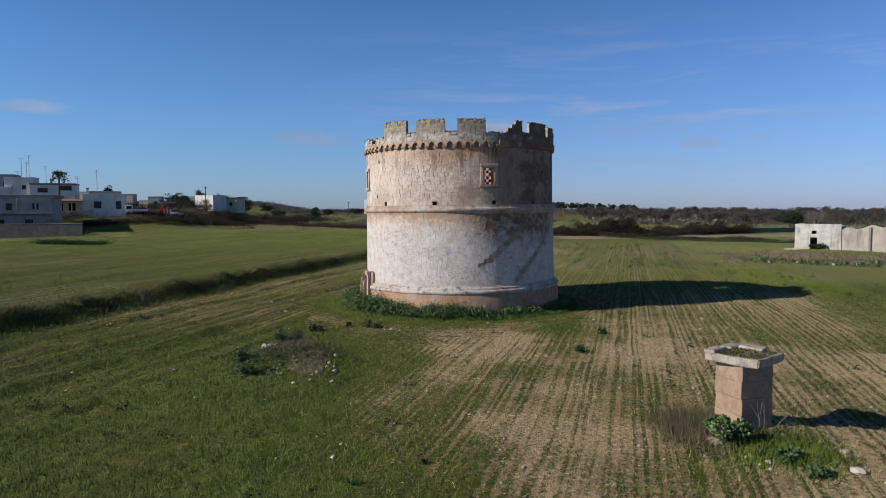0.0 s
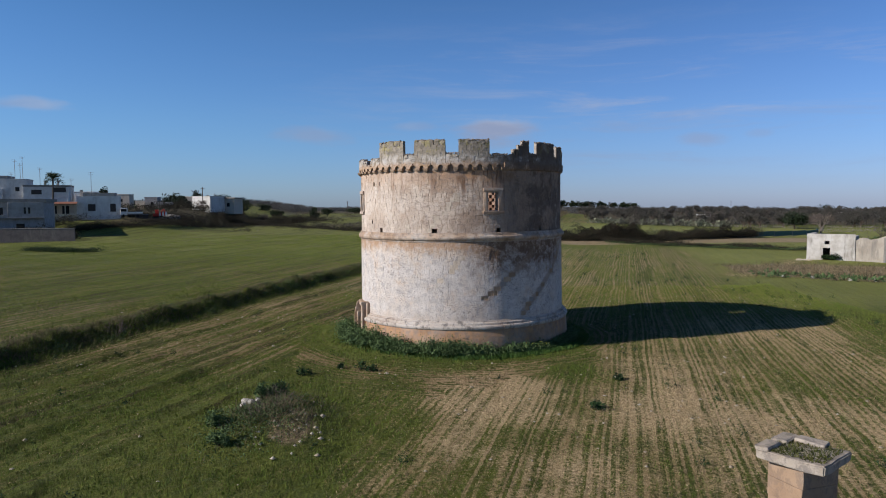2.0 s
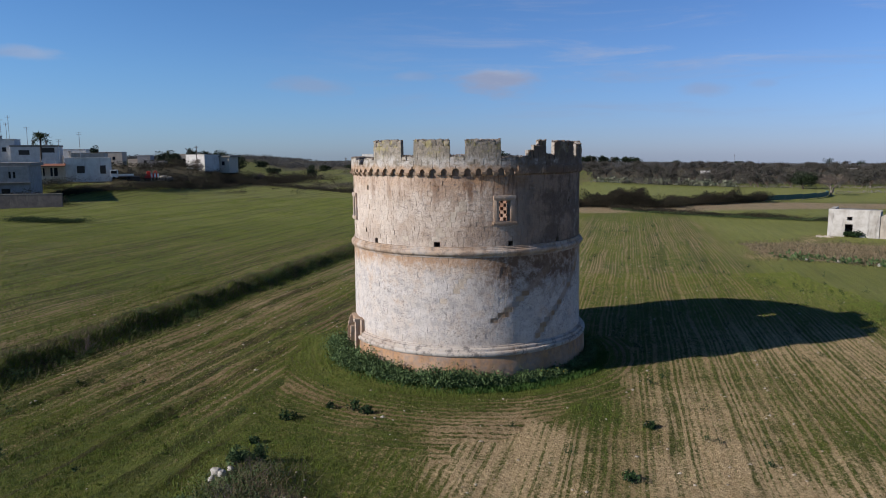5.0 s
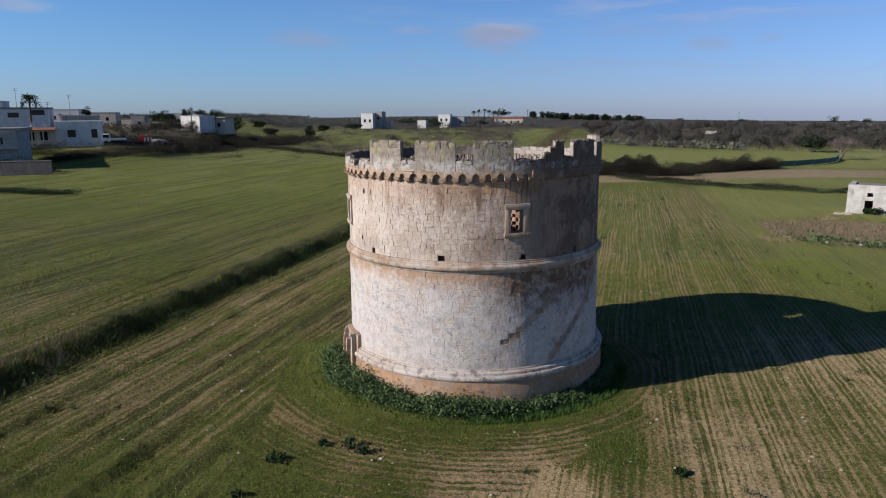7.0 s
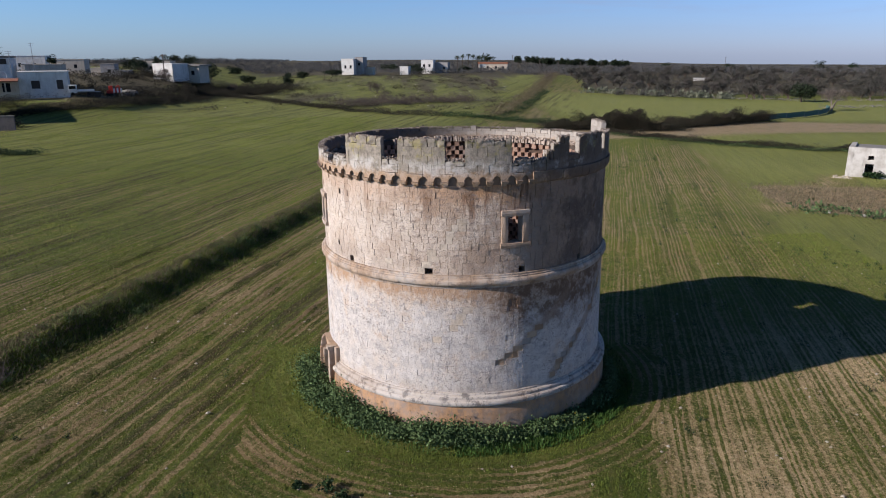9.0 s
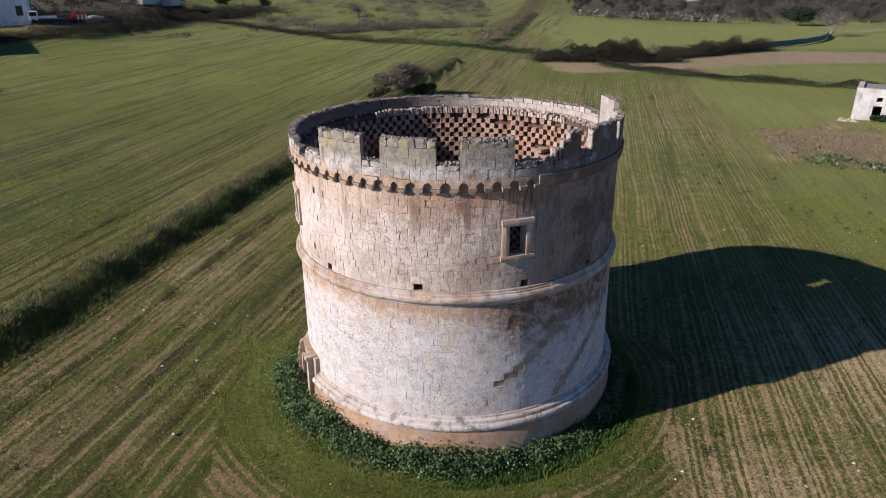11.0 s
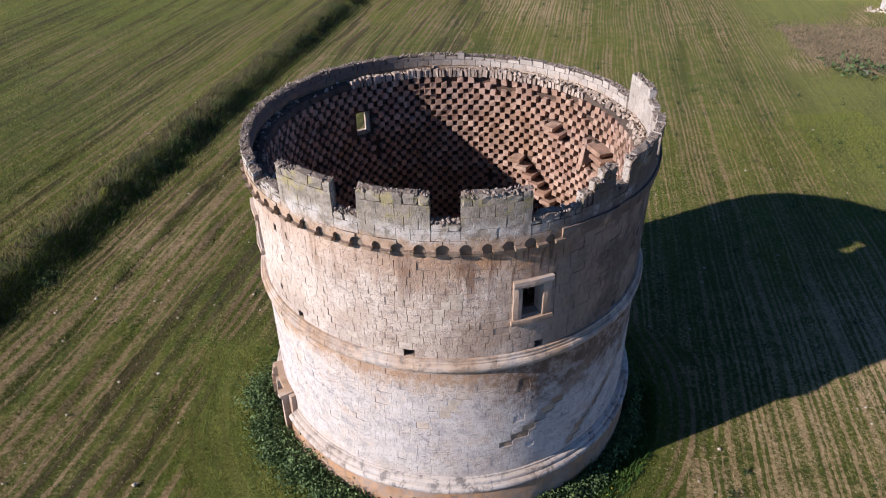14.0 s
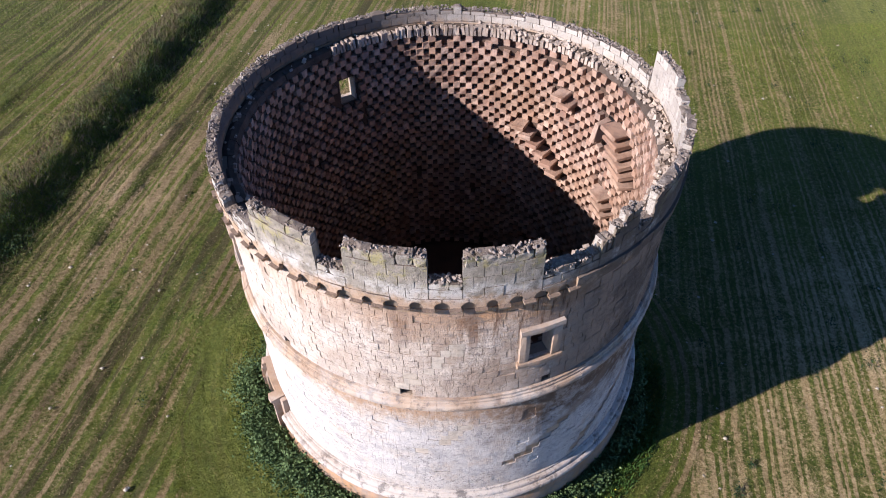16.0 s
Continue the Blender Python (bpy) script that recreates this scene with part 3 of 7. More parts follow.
wide, narrow, broad, thread = streak(0.42, 0.02, 3.3), streak(0.95, 0.06, 7.7), streak(0.09, 0.006, 1.9), streak(2.3, 0.16, 5.1, 5)
ridge = n.math("ADD", n.math("MULTIPLY", n.math("COSINE", n.math("MULTIPLY", u, 6.2832)), 0.5), 0.5)
big, mid, fine, grit = n.noise(0.06, 5, 0.6, pos), n.noise(0.9, 6, 0.65, pos), n.noise(7.0, 6, 0.7, pos), n.noise(45, 3, 0.7, pos)
green = n.mix(n.smooth(fine, 0.35, 0.7), (0.050, 0.078, 0.012), (0.132, 0.166, 0.026))
green = n.mix(n.smooth(mid, 0.4, 0.7), green, (0.122, 0.132, 0.028))
green = n.mix(n.math("MULTIPLY", n.smooth(big, 0.4, 0.65), 0.5), green, (0.115, 0.135, 0.016))
green = n.mix(n.math("MULTIPLY", n.smooth(broad, 0.44, 0.62), 0.5), green, (0.05, 0.064, 0.012))
green = n.mix(n.math("MULTIPLY", a_lush, 0.9), green, n.mix(n.smooth(fine, 0.3, 0.7), (0.13, 0.155, 0.036), (0.235, 0.258, 0.075)))
green = n.mix(n.math("MULTIPLY", n.smooth(narrow, 0.45, 0.6), 0.4), green, n.mix(1.0, green, (0.55, 0.6, 0.6), "MULTIPLY"))
rut = n.math("MULTIPLY", n.math("SUBTRACT", 1.0, n.smooth(wide, 0.38, 0.5)), n.math("MULTIPLY", a_left, 0.6))
green = n.mix(rut, green, (0.040, 0.044, 0.014))
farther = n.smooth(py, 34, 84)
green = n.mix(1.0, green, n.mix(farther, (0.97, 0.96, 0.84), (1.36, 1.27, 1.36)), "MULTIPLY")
pale = n.smooth(n.math("ADD", a_straw, n.math("MULTIPLY", n.math("SUBTRACT", mid, 0.5), 0.5)), 0.45, 0.85)
soil = n.mix(n.smooth(fine, 0.3, 0.75), n.mix(pale, (0.21, 0.15, 0.07), (0.34, 0.24, 0.125)), n.mix(pale, (0.44, 0.335, 0.18), (0.70, 0.545, 0.335)))
soil = n.mix(n.math("MULTIPLY", n.smooth(grit, 0.55, 0.75), n.span(pale, 0, 1, 0.3, 1.0)), soil, (0.74, 0.62, 0.42))
soil = n.mix(a_round, soil, n.mix(1.0, soil, (0.74, 0.72, 0.72), "MULTIPLY"))
soil = n.mix(n.math("MULTIPLY", a_left, n.math("SUBTRACT", 1.0, a_round)), soil, n.mix(1.0, soil, (0.71, 0.70, 0.72), "MULTIPLY"))
cover = n.math("ADD", n.math("MULTIPLY", a_straw, 1.0), n.math("MULTIPLY", n.math("SUBTRACT", ridge, 0.5), 0.10))
# each drilled row is a stubble line of its own strength
line = n.smooth(ridge, 0.3, 0.85)
row = n.noise(1.0, 3, 0.6, n.add("ShaderNodeCombineXYZ", {0: n.math("MULTIPLY", n.math("ROUND", u), 0.73), 1: n.math("MULTIPLY", way, 0.09), 2: 9.4}).outputs[0])
row = n.span(n.smooth(row, 0.36, 0.62), 0, 1, 0.25, 1.0)
cover = n.math("ADD", cover, n.math("MULTIPLY", n.math("SUBTRACT", n.math("MULTIPLY", line, row), 0.36), n.math("ADD", 0.10, n.math("MULTIPLY", a_straw, n.math("ADD", n.math("ADD", 0.85, n.math("MULTIPLY", a_round, 0.7)), n.math("MULTIPLY", a_left, 0.5))))))
cover = n.math("ADD", cover, n.math("MULTIPLY", n.math("SUBTRACT", wide, 0.5), n.math("ADD", 0.5, n.math("MULTIPLY", a_straw, n.math("ADD", 0.9, n.math("MULTIPLY", a_left, 2.2))))))
cover = n.math("ADD", cover, n.math("MULTIPLY", n.math("SUBTRACT", narrow, 0.5), n.math("ADD", 0.4, n.math("MULTIPLY", a_straw, 1.9))))
cover = n.math("ADD", cover, n.math("MULTIPLY", n.math("SUBTRACT", thread, 0.5), n.math("ADD", 0.4, n.math("MULTIPLY", a_straw, 1.5))))
cover = n.math("ADD", cover, n.math("MULTIPLY", n.math("SUBTRACT", fine, 0.5), 1.7))
cover = n.math("ADD", cover, n.math("MULTIPLY", n.math("SUBTRACT", n.noise(13, 4, 0.75, pos), 0.5), 1.5))
cover = n.math("ADD", cover, n.math("MULTIPLY", n.math("SUBTRACT", mid, 0.5), 0.9))
col = n.mix(n.smooth(cover, 0.12, 0.98), green, soil)
# wheel ruts and open furrows: their shade put into a dark earth colour
cut = n.math("MULTIPLY", n.math("SUBTRACT", 1.0, n.smooth(narrow, 0.37, 0.45)), n.math("ADD", 0.2, n.math("MULTIPLY", a_left, 0.55)))
col = n.mix(n.math("MULTIPLY", cut, n.math("SUBTRACT", 1.0, a_dry)), col, (0.058, 0.046, 0.022))
hay = n.mix(n.smooth(fine, 0.35, 0.65), (0.22, 0.165, 0.10), (0.40, 0.31, 0.19))
hay = n.mix(n.math("MULTIPLY", n.smooth(mid, 0.5, 0.66), 0.5), hay, (0.09, 0.1, 0.035))
hay = n.mix(n.smooth(py, 186, 215), hay, n.mix(fine, (0.05, 0.045, 0.028), (0.11, 0.095, 0.055)))
col = n.mix(n.smooth(n.math("ADD", a_dry, n.math("MULTIPLY", n.math("SUBTRACT", mid, 0.5), 0.9)), 0.4, 0.7), col, hay)
bump = n.math("ADD", n.math("MULTIPLY", fine, 1.0), n.math("MULTIPLY", grit, 0.5))
n.surface(col, 0.95, bump, 0.14, 1.0)
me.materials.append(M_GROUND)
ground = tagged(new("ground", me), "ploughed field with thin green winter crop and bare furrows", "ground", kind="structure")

# ---- the dovecote tower ----
tower = thing("tower", AXIS, "round roofless stone dovecote tower with broken battlements", "tower")
R_LOW0, R_LOW1, R_UP, R_PAR = 6.648, 6.608, 6.56, 6.655
WINDOWS = [(-75.0, 8.2, 9.3), (20.0, 8.2, 9.3), (120.6, 8.58, 9.55), (-164.0, 8.2, 9.3)]
HALF = 2.75
PUTLOGS = [(-105.0, 7.06, 0.32, 0.24), (-138.6, 7.06, 0.24, 0.26), (-147.5, 7.5, 0.14, 0.26), (-145.0, 9.8, 0.16, 0.28), (-72.1, 7.06, 0.26, 0.25), (-45.0, 7.1, 0.24, 0.26), (-35.0, 9.0, 0.2, 0.26)]
DOOR = (-166.0, -157.0, 0.15, 2.2)
HOLES = [(a - (HALF if a < 100 else 3.1), a + (HALF if a < 100 else 3.1), z0, z1) for a, z0, z1 in WINDOWS]
HOLES += [(a - math.degrees(wd / 13.2), a + math.degrees(wd / 13.2), z - hd / 2, z + hd / 2) for a, z, wd, hd in PUTLOGS]
HOLES.append(DOOR)


def drum(name, z0, z1, r0, r1, r_in, mat, label=""):
    """A hollow round wall with its openings cut through; r0 and r1 are its outer radii at foot and head."""
    holes = [h for h in HOLES if h[3] > z0 and h[2] < z1]
    angles = sorted(set([round(a * 3.0 - 180, 3) for a in range(120)] + [round(v, 3) for h in holes for v in h[:2]]))
    zs = sorted(set([z0, z1] + [v for h in holes for v in h[2:] if z0 < v < z1] + [z0 + (z1 - z0) * k / 4 for k in range(1, 4)]))
    na, nz = len(angles), len(zs)
    v, f = [], []
    for inner in (0, 1):
        for z in zs:
            r = r_in if inner else r0 + (r1 - r0) * (z - z0) / (z1 - z0)
            v += [polar(a, r, z) for a in angles]

    def at(inner, k, i):
        return inner * na * nz + k * na + i % na

    def cut(k, i):
        if k < 0 or k >= nz - 1:
            return False
        a = (angles[i % na] + (angles[(i + 1) % na] + (360 if i % na == na - 1 else 0))) / 2
        z = (zs[k] + zs[k + 1]) / 2
        return any(h[0] < a < h[1] and h[2] < z < h[3] for h in holes)
    for k in range(nz - 1):
        for i in range(na):
            if cut(k, i):
                continue
            f.append((at(0, k, i), at(0, k, i + 1), at(0, k + 1, i + 1), at(0, k + 1, i)))
            f.append((at(1, k, i + 1), at(1, k, i), at(1, k + 1, i), at(1, k + 1, i + 1)))
            if k == nz - 2 or cut(k + 1, i):
                f.append((at(0, k + 1, i), at(0, k + 1, i + 1), at(1, k + 1, i + 1), at(1, k + 1, i)))
            if k == 0 or cut(k - 1, i):
                f.append((at(0, k, i + 1), at(0, k, i), at(1, k, i), at(1, k, i + 1)))
            if cut(k, i + 1):
                f.append((at(0, k, i + 1), at(1, k, i + 1), at(1, k + 1, i + 1), at(0, k + 1, i + 1)))
            if cut(k, i - 1):
                f.append((at(1, k, i), at(0, k, i), at(0, k + 1, i), at(1, k + 1, i)))
    return sheet(name, v, f, mat, tower, label)


def block(a0, a1, z0, z1, r_back, r_face, chip=0.012, wear=0.02, batter=0.0):
    """One bent ashlar; its outer face is uneven, its corners and edges worn back."""
    j = lambda: rnd.uniform(-chip, chip)
    v = [polar(a, r_back, z) for a, z in ((a0, z0), (a1, z0), (a1, z1), (a0, z1))]
    am, zm = (a0 + a1) / 2 + math.degrees(j() * 3 / r_face), (z0 + z1) / 2 + j() * 2
    for k, z in enumerate((z0, zm, z1)):
        for i, a in enumerate((a0, am, a1)):
            rim = (k != 1) + (i != 1)
            back = (0.0, wear * 0.45, wear * 1.1)[rim] * rnd.uniform(0.5, 1.5)
            v.append(polar(a + math.degrees(j() * 0.8 / r_face), r_face + batter * (z - zm) - back + j() * 0.6, z + j() * 0.7))
    f = [(4, 5, 8, 7), (5, 6, 9, 8), (7, 8, 11, 10), (8, 9, 12, 11), (0, 1, 6, 5, 4), (1, 2, 12, 9, 6), (2, 3, 10, 11, 12), (3, 0, 4, 7, 10)]
    return v, f


def free_spans(z0, z1, lo=-180.0, hi=180.0, margin=0.0):
    """The stretches of angle in a course that no opening takes."""
    cuts = sorted((h[0] - margin, h[1] + margin) for h in HOLES if min(h[3], z1) - max(h[2], z0) > 0.45 * (z1 - z0))
    out, a = [], lo
    for c0, c1 in cuts:
        if c0 > a:
            out.append((a, c0))
        a = max(a, c1)
    out.append((a, hi))
    return out


def near_line(a, z, line, half):
    (a0, z0), (a1, z1) = line
    if not min(a0, a1) - 1 <= a <= max(a0, a1) + 1:
        return False
    return abs(z - (z0 + (z1 - z0) * (a - a0) / (a1 - a0))) < half


PALE_LOW = [((-103.0, 4.2), (-88.0, 5.7))]
PALE_UP = [((-108.0, 7.1), (-94.0, 8.9))]


def courses(z0, z1, count, radius, gap, width, near, kinds, recess_for, wear=0.015, uneven=0.3, batter=0.0):
    """Lay courses of ashlar; blocks inside near (angles) are pieces of their own, the rest is joined."""
    rest = {key: Soup() for key in kinds}
    single = []
    for k in range(count):
        za, zb = z0 + (z1 - z0) * k / count, z0 + (z1 - z0) * (k + 1) / count
        r = radius((za + zb) / 2)
        for lo, hi in free_spans(za, zb):
            a = lo
            while a < hi - 0.05:
                step = math.degrees(rnd.uniform(*width) / r)
                b = a + step
                if hi - b < math.degrees(width[0] * 0.7 / r):
                    b = hi
                mid = (a + b) / 2
                kind, recess = recess_for(mid, (za + zb) / 2)
                g = math.degrees(gap / r) * rnd.uniform(0.6, 2.2)
                proud = rnd.uniform(-0.012, 0.014) - recess
                v, f = block(a + g, b - g, za + gap * rnd.uniform(0.0, 0.35), zb - gap * rnd.uniform(0.0, 0.35), r - 0.10, r + proud * uneven - recess * (1 - uneven), min(0.010, wear), wear, batter)
                if near[0] < mid < near[1] and near[2] < (za + zb) / 2 < near[3]:
                    single.append((v, f, kind))
                else:
                    rest[kind].add(v, f)
                a = b
    return rest, single


def upper_kind(a, z):
    if any(near_line(a, z, s, 0.2) for s in PALE_UP) or rnd.random() < 0.004:
        return "fresh", 0.0
    return "wall", 0.0 if rnd.random() > 0.06 else 0.02


def lower_kind(a, z):
    if any(near_line(a, z, s, 0.15) for s in SCARS_LOW):
        return ("bare", rnd.uniform(0.01, 0.045)) if rnd.random() < 0.8 else ("wall", 0.0)
    if any(near_line(a, z, s, 0.16) for s in PALE_LOW):
        return "fresh", 0.01
    return "wall", 0.0 if rnd.random() > 0.05 else 0.015


low_r = lambda z: R_LOW0 + (R_LOW1 - R_LOW0) * (z - 1.75) / 4.6
drum("lower_core", 0.0, 6.5, R_LOW0 - 0.03, R_LOW1 - 0.03, 6.165, M_LIMEJOINT)
drum("upper_core", 6.5, 10.88, R_UP - 0.03, R_UP - 0.03, 6.165, M_MORTAR)
drum("nest_backing", 0.05, 10.86, 6.16, 6.16, 6.12, M_NESTSHADE)
rest = courses(1.75, 6.4, 18, low_r, 0.0022, (0.24, 0.5), (999, 999, 0, 0), ("wall", "bare", "fresh"), lower_kind, 0.0025, 0.08, (R_LOW1 - R_LOW0) / 4.6)[0]
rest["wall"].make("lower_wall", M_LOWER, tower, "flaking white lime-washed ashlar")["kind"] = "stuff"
rest["bare"].make("bare_scar", M_BARE, tower, "stepped scar of bare brown stone")["kind"] = "stuff"
rest["fresh"].make("pale_scar", M_FRESH, tower, "stepped patch of pale stone")["kind"] = "stuff"
rest, singles_up = courses(6.95, 10.5, 14, lambda z: R_UP, 0.0052, (0.24, 0.5), (-113.0, -62.0, 7.0, 10.5), ("wall", "fresh"), upper_kind, 0.006, 0.2)
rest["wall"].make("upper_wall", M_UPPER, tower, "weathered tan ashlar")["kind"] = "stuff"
rest["fresh"].make("pale_patch", M_FRESH, tower, "paler replaced stones")["kind"] = "stuff"


def ring(name, profile, mat, label="", step=2.0, wobble=0.008, a_from=-180.0, a_to=180.0, whole=False):
    """A moulding turned about the axis, in stones: profile as (radius, height) from foot to head."""
    s = Soup()
    a = a_from
    holder = None
    if not whole:
        holder = new(name)
        holder.parent = tower
        holder["label"] = label
    while a < a_to - 0.01:
        b = a_to if whole else min(a + rnd.uniform(4.5, 7.5), a_to)
        if a_to - b < 3:
            b = a_to
        n = max(2, int((b - a) / step) + 1)
        off, dz = rnd.uniform(-wobble, wobble), rnd.uniform(-wobble, wobble)
        v, f, m = [], [], len(profile)
        for i in range(n + 1):
            c = a + 0.025 + (b - a - 0.05) * i / n
            v += [polar(c, r + off + rnd.uniform(-0.004, 0.004), z + dz) for r, z in profile]
        for i in range(n):
            for k in range(m):
                f.append((i * m + k, (i + 1) * m + k, (i + 1) * m + (k + 1) % m, i * m + (k + 1) % m))
        f += [tuple(range(m)), tuple(n * m + k for k in reversed(range(m)))]
        if whole:
            s.add(v, f)
        else:
            sheet("moulding_stone" if "head" not in name else "head_stone", v, f, mat, holder)
        a = b
    return s.make(name, mat, tower, label) if whole else holder


ring("string_course", [(6.5, 6.40), (6.63, 6.41), (6.65, 6.49), (6.70, 6.52), (6.745, 6.56), (6.77, 6.61), (6.778, 6.67), (6.765, 6.73), (6.73, 6.78), (6.675, 6.80), (6.67, 6.85), (6.635, 6.87), (6.625, 6.94), (6.5, 6.95)], M_MOULD, "rounded tan string course")
ring("plinth_moulding", [(6.5, 1.36), (6.90, 1.37), (6.955, 1.41), (6.98, 1.47), (6.985, 1.54), (6.96, 1.60), (6.90, 1.635), (6.845, 1.64), (6.84, 1.70), (6.83, 1.745), (6.80, 1.78), (6.745, 1.795), (6.70, 1.80), (6.69, 1.86), (6.5, 1.90)], M_PLINTHTOP, "whitish plinth moulding", a_from=-152.0, a_to=190.0)
ring("plinth", [(6.5, -0.4), (6.98, -0.4), (6.96, 0.5), (6.94, 1.0), (6.90, 1.37), (6.5, 1.37)], M_PLINTH, "orange-tan rendered plinth", a_from=-152.0, a_to=190.0, whole=True)

# window surrounds: two jambs, lintel and sill, standing proud
for wa, w0, w1 in WINDOWS:
    surround = new("window_surround")
    surround.parent = tower
    surround["label"] = "moulded stone window surround, open and unglazed"
    da = HALF
    for name, b0, b1, z0, z1, r in (("jamb", wa - da - 2.1, wa - da + 0.05, w0, w1, R_UP + 0.09), ("jamb", wa + da - 0.05, wa + da + 2.1, w0, w1, R_UP + 0.09),
                                    ("lintel", wa - da - 2.3, wa + da + 2.3, w1, w1 + 0.2, R_UP + 0.13), ("sill", wa - da - 2.6, wa + da + 2.6, w0 - 0.17, w0, R_UP + 0.15)):
        v, f = block(b0, b1, z0, z1, R_UP - 0.25, r, 0.006, 0.025)
        f = f + [(0, 3, 2, 1)]
        ob = sheet(name, v, f, M_FRAME, surround)
        if name == "jamb":
            b0, b1 = (b0 + 1.1, b1 + 0.02) if b0 < wa - da else (b0 - 0.02, b1 - 1.1)
            v, f = block(b0, b1, z0, z1, R_UP - 0.4, R_UP + 0.05, 0.004, 0.02)
            sheet("inner_jamb", v, f + [(0, 3, 2, 1)], M_FRAME, surround)

# corbel table: little arches on brackets
STEP = 360.0 / 74
corbel_v, corbel_f = [], []
prof = [(-0.75, 10.46), (0.75, 10.46), (0.95, 10.66)]
for k in range(6):
    th = radians(90 * k / 5)
    prof.append((STEP / 2 - (STEP / 2 - 1.0) * math.cos(th), 10.66 + 0.2 * math.sin(th)))
prof += [(STEP / 2, 10.96), (-STEP / 2, 10.96)]
for k in range(6):
    th = radians(90 - 90 * k / 5)
    prof.append((-(STEP / 2 - (STEP / 2 - 1.0) * math.cos(th)), 10.66 + 0.2 * math.sin(th)))
prof.append((-0.95, 10.66))
m = len(prof)
for r in (R_UP - 0.05, R_PAR + 0.01):
    corbel_v += [polar(a, r if z > 10.6 or r < R_UP else R_PAR - 0.05, z) for a, z in prof]
corbel_f = [tuple(range(m, 2 * m))] + [(k, (k + 1) % m, m + (k + 1) % m, m + k) for k in range(m)]
base = len(corbel_v)
for a, r, z in ((-0.98, R_PAR + 0.07, 10.55), (0.98, R_PAR + 0.07, 10.55), (1.2, R_PAR + 0.12, 10.67), (-1.2, R_PAR + 0.12, 10.67), (-0.98, R_UP, 10.55), (0.98, R_UP, 10.55), (1.2, R_UP, 10.67), (-1.2, R_UP, 10.67)):
    corbel_v.append(polar(a, r, z))
corbel_f += [tuple(base + i for i in q) for q in ((0, 1, 2, 3), (0, 4, 5, 1), (3, 2, 6, 7), (0, 3, 7, 4), (1, 5, 6, 2))]
corbel_me = bpy.data.meshes.new("corbel")
corbel_me.from_pydata(corbel_v, [], corbel_f)
corbel_me.materials.append(M_PARAPET)
for k in range(74):
    a = -91.4 + STEP * (k + 0.5)
    a = (a + 180) % 360 - 180
    if -69 < a < 8:
        continue
    ob = new("corbel", corbel_me)
    ob.parent = tower
    ob.rotation_euler = (rnd.uniform(-0.0012, 0.0012), rnd.uniform(-0.0012, 0.0012), radians(a + rnd.uniform(-0.25, 0.25)))
    ob.location.z = rnd.uniform(-0.012, 0.012)
ring("worn_cornice", [(6.4, 10.5), (6.62, 10.5), (6.68, 10.56), (6.71, 10.7), (6.72, 10.96), (6.4, 10.96)], M_PARAPET, "worn plain cornice", a_from=-69.2, a_to=8.4, wobble=0.014)

# parapet and merlons: tops along the rim, by angle
RIM = [(-180, 11.5), (-157, 11.36), (-152, 11.1), (-147.2, 11.44), (-138, 12.33), (-121.2, 11.57), (-115, 12.32), (-98.8, 11.57), (-92.3, 12.3), (-76.8, 11.48),
       (-64, 11.75), (-61, 12.02), (-58.6, 12.26), (-54, 11.55), (-48.6, 12.22), (-31.8, 11.44), (-28.2, 12.1), (-16, 11.85), (-9, 11.95), (-3, 12.28), (11, 11.5), (40, 11.44), (80, 11.47), (120, 11.5), (160, 11.52)]
ends = [a for a, _ in RIM[1:]] + [180]
joined, core = Soup(), Soup()


def arc_box(a0, a1, r0, r1, z0, z1):
    """A bent slab between two angles."""
    n = max(2, int((a1 - a0) / 3))
    v = [polar(a0 + (a1 - a0) * i / n, r, z) for i in range(n + 1) for r, z in ((r0, z0), (r1, z0), (r1, z1), (r0, z1))]
    f = [(4 * i + k, 4 * i + (k + 1) % 4, 4 * i + 4 + (k + 1) % 4, 4 * i + 4 + k) for i in range(n) for k in range(4)]
    return v, f + [(3, 2, 1, 0), (4 * n, 4 * n + 1, 4 * n + 2, 4 * n + 3)]


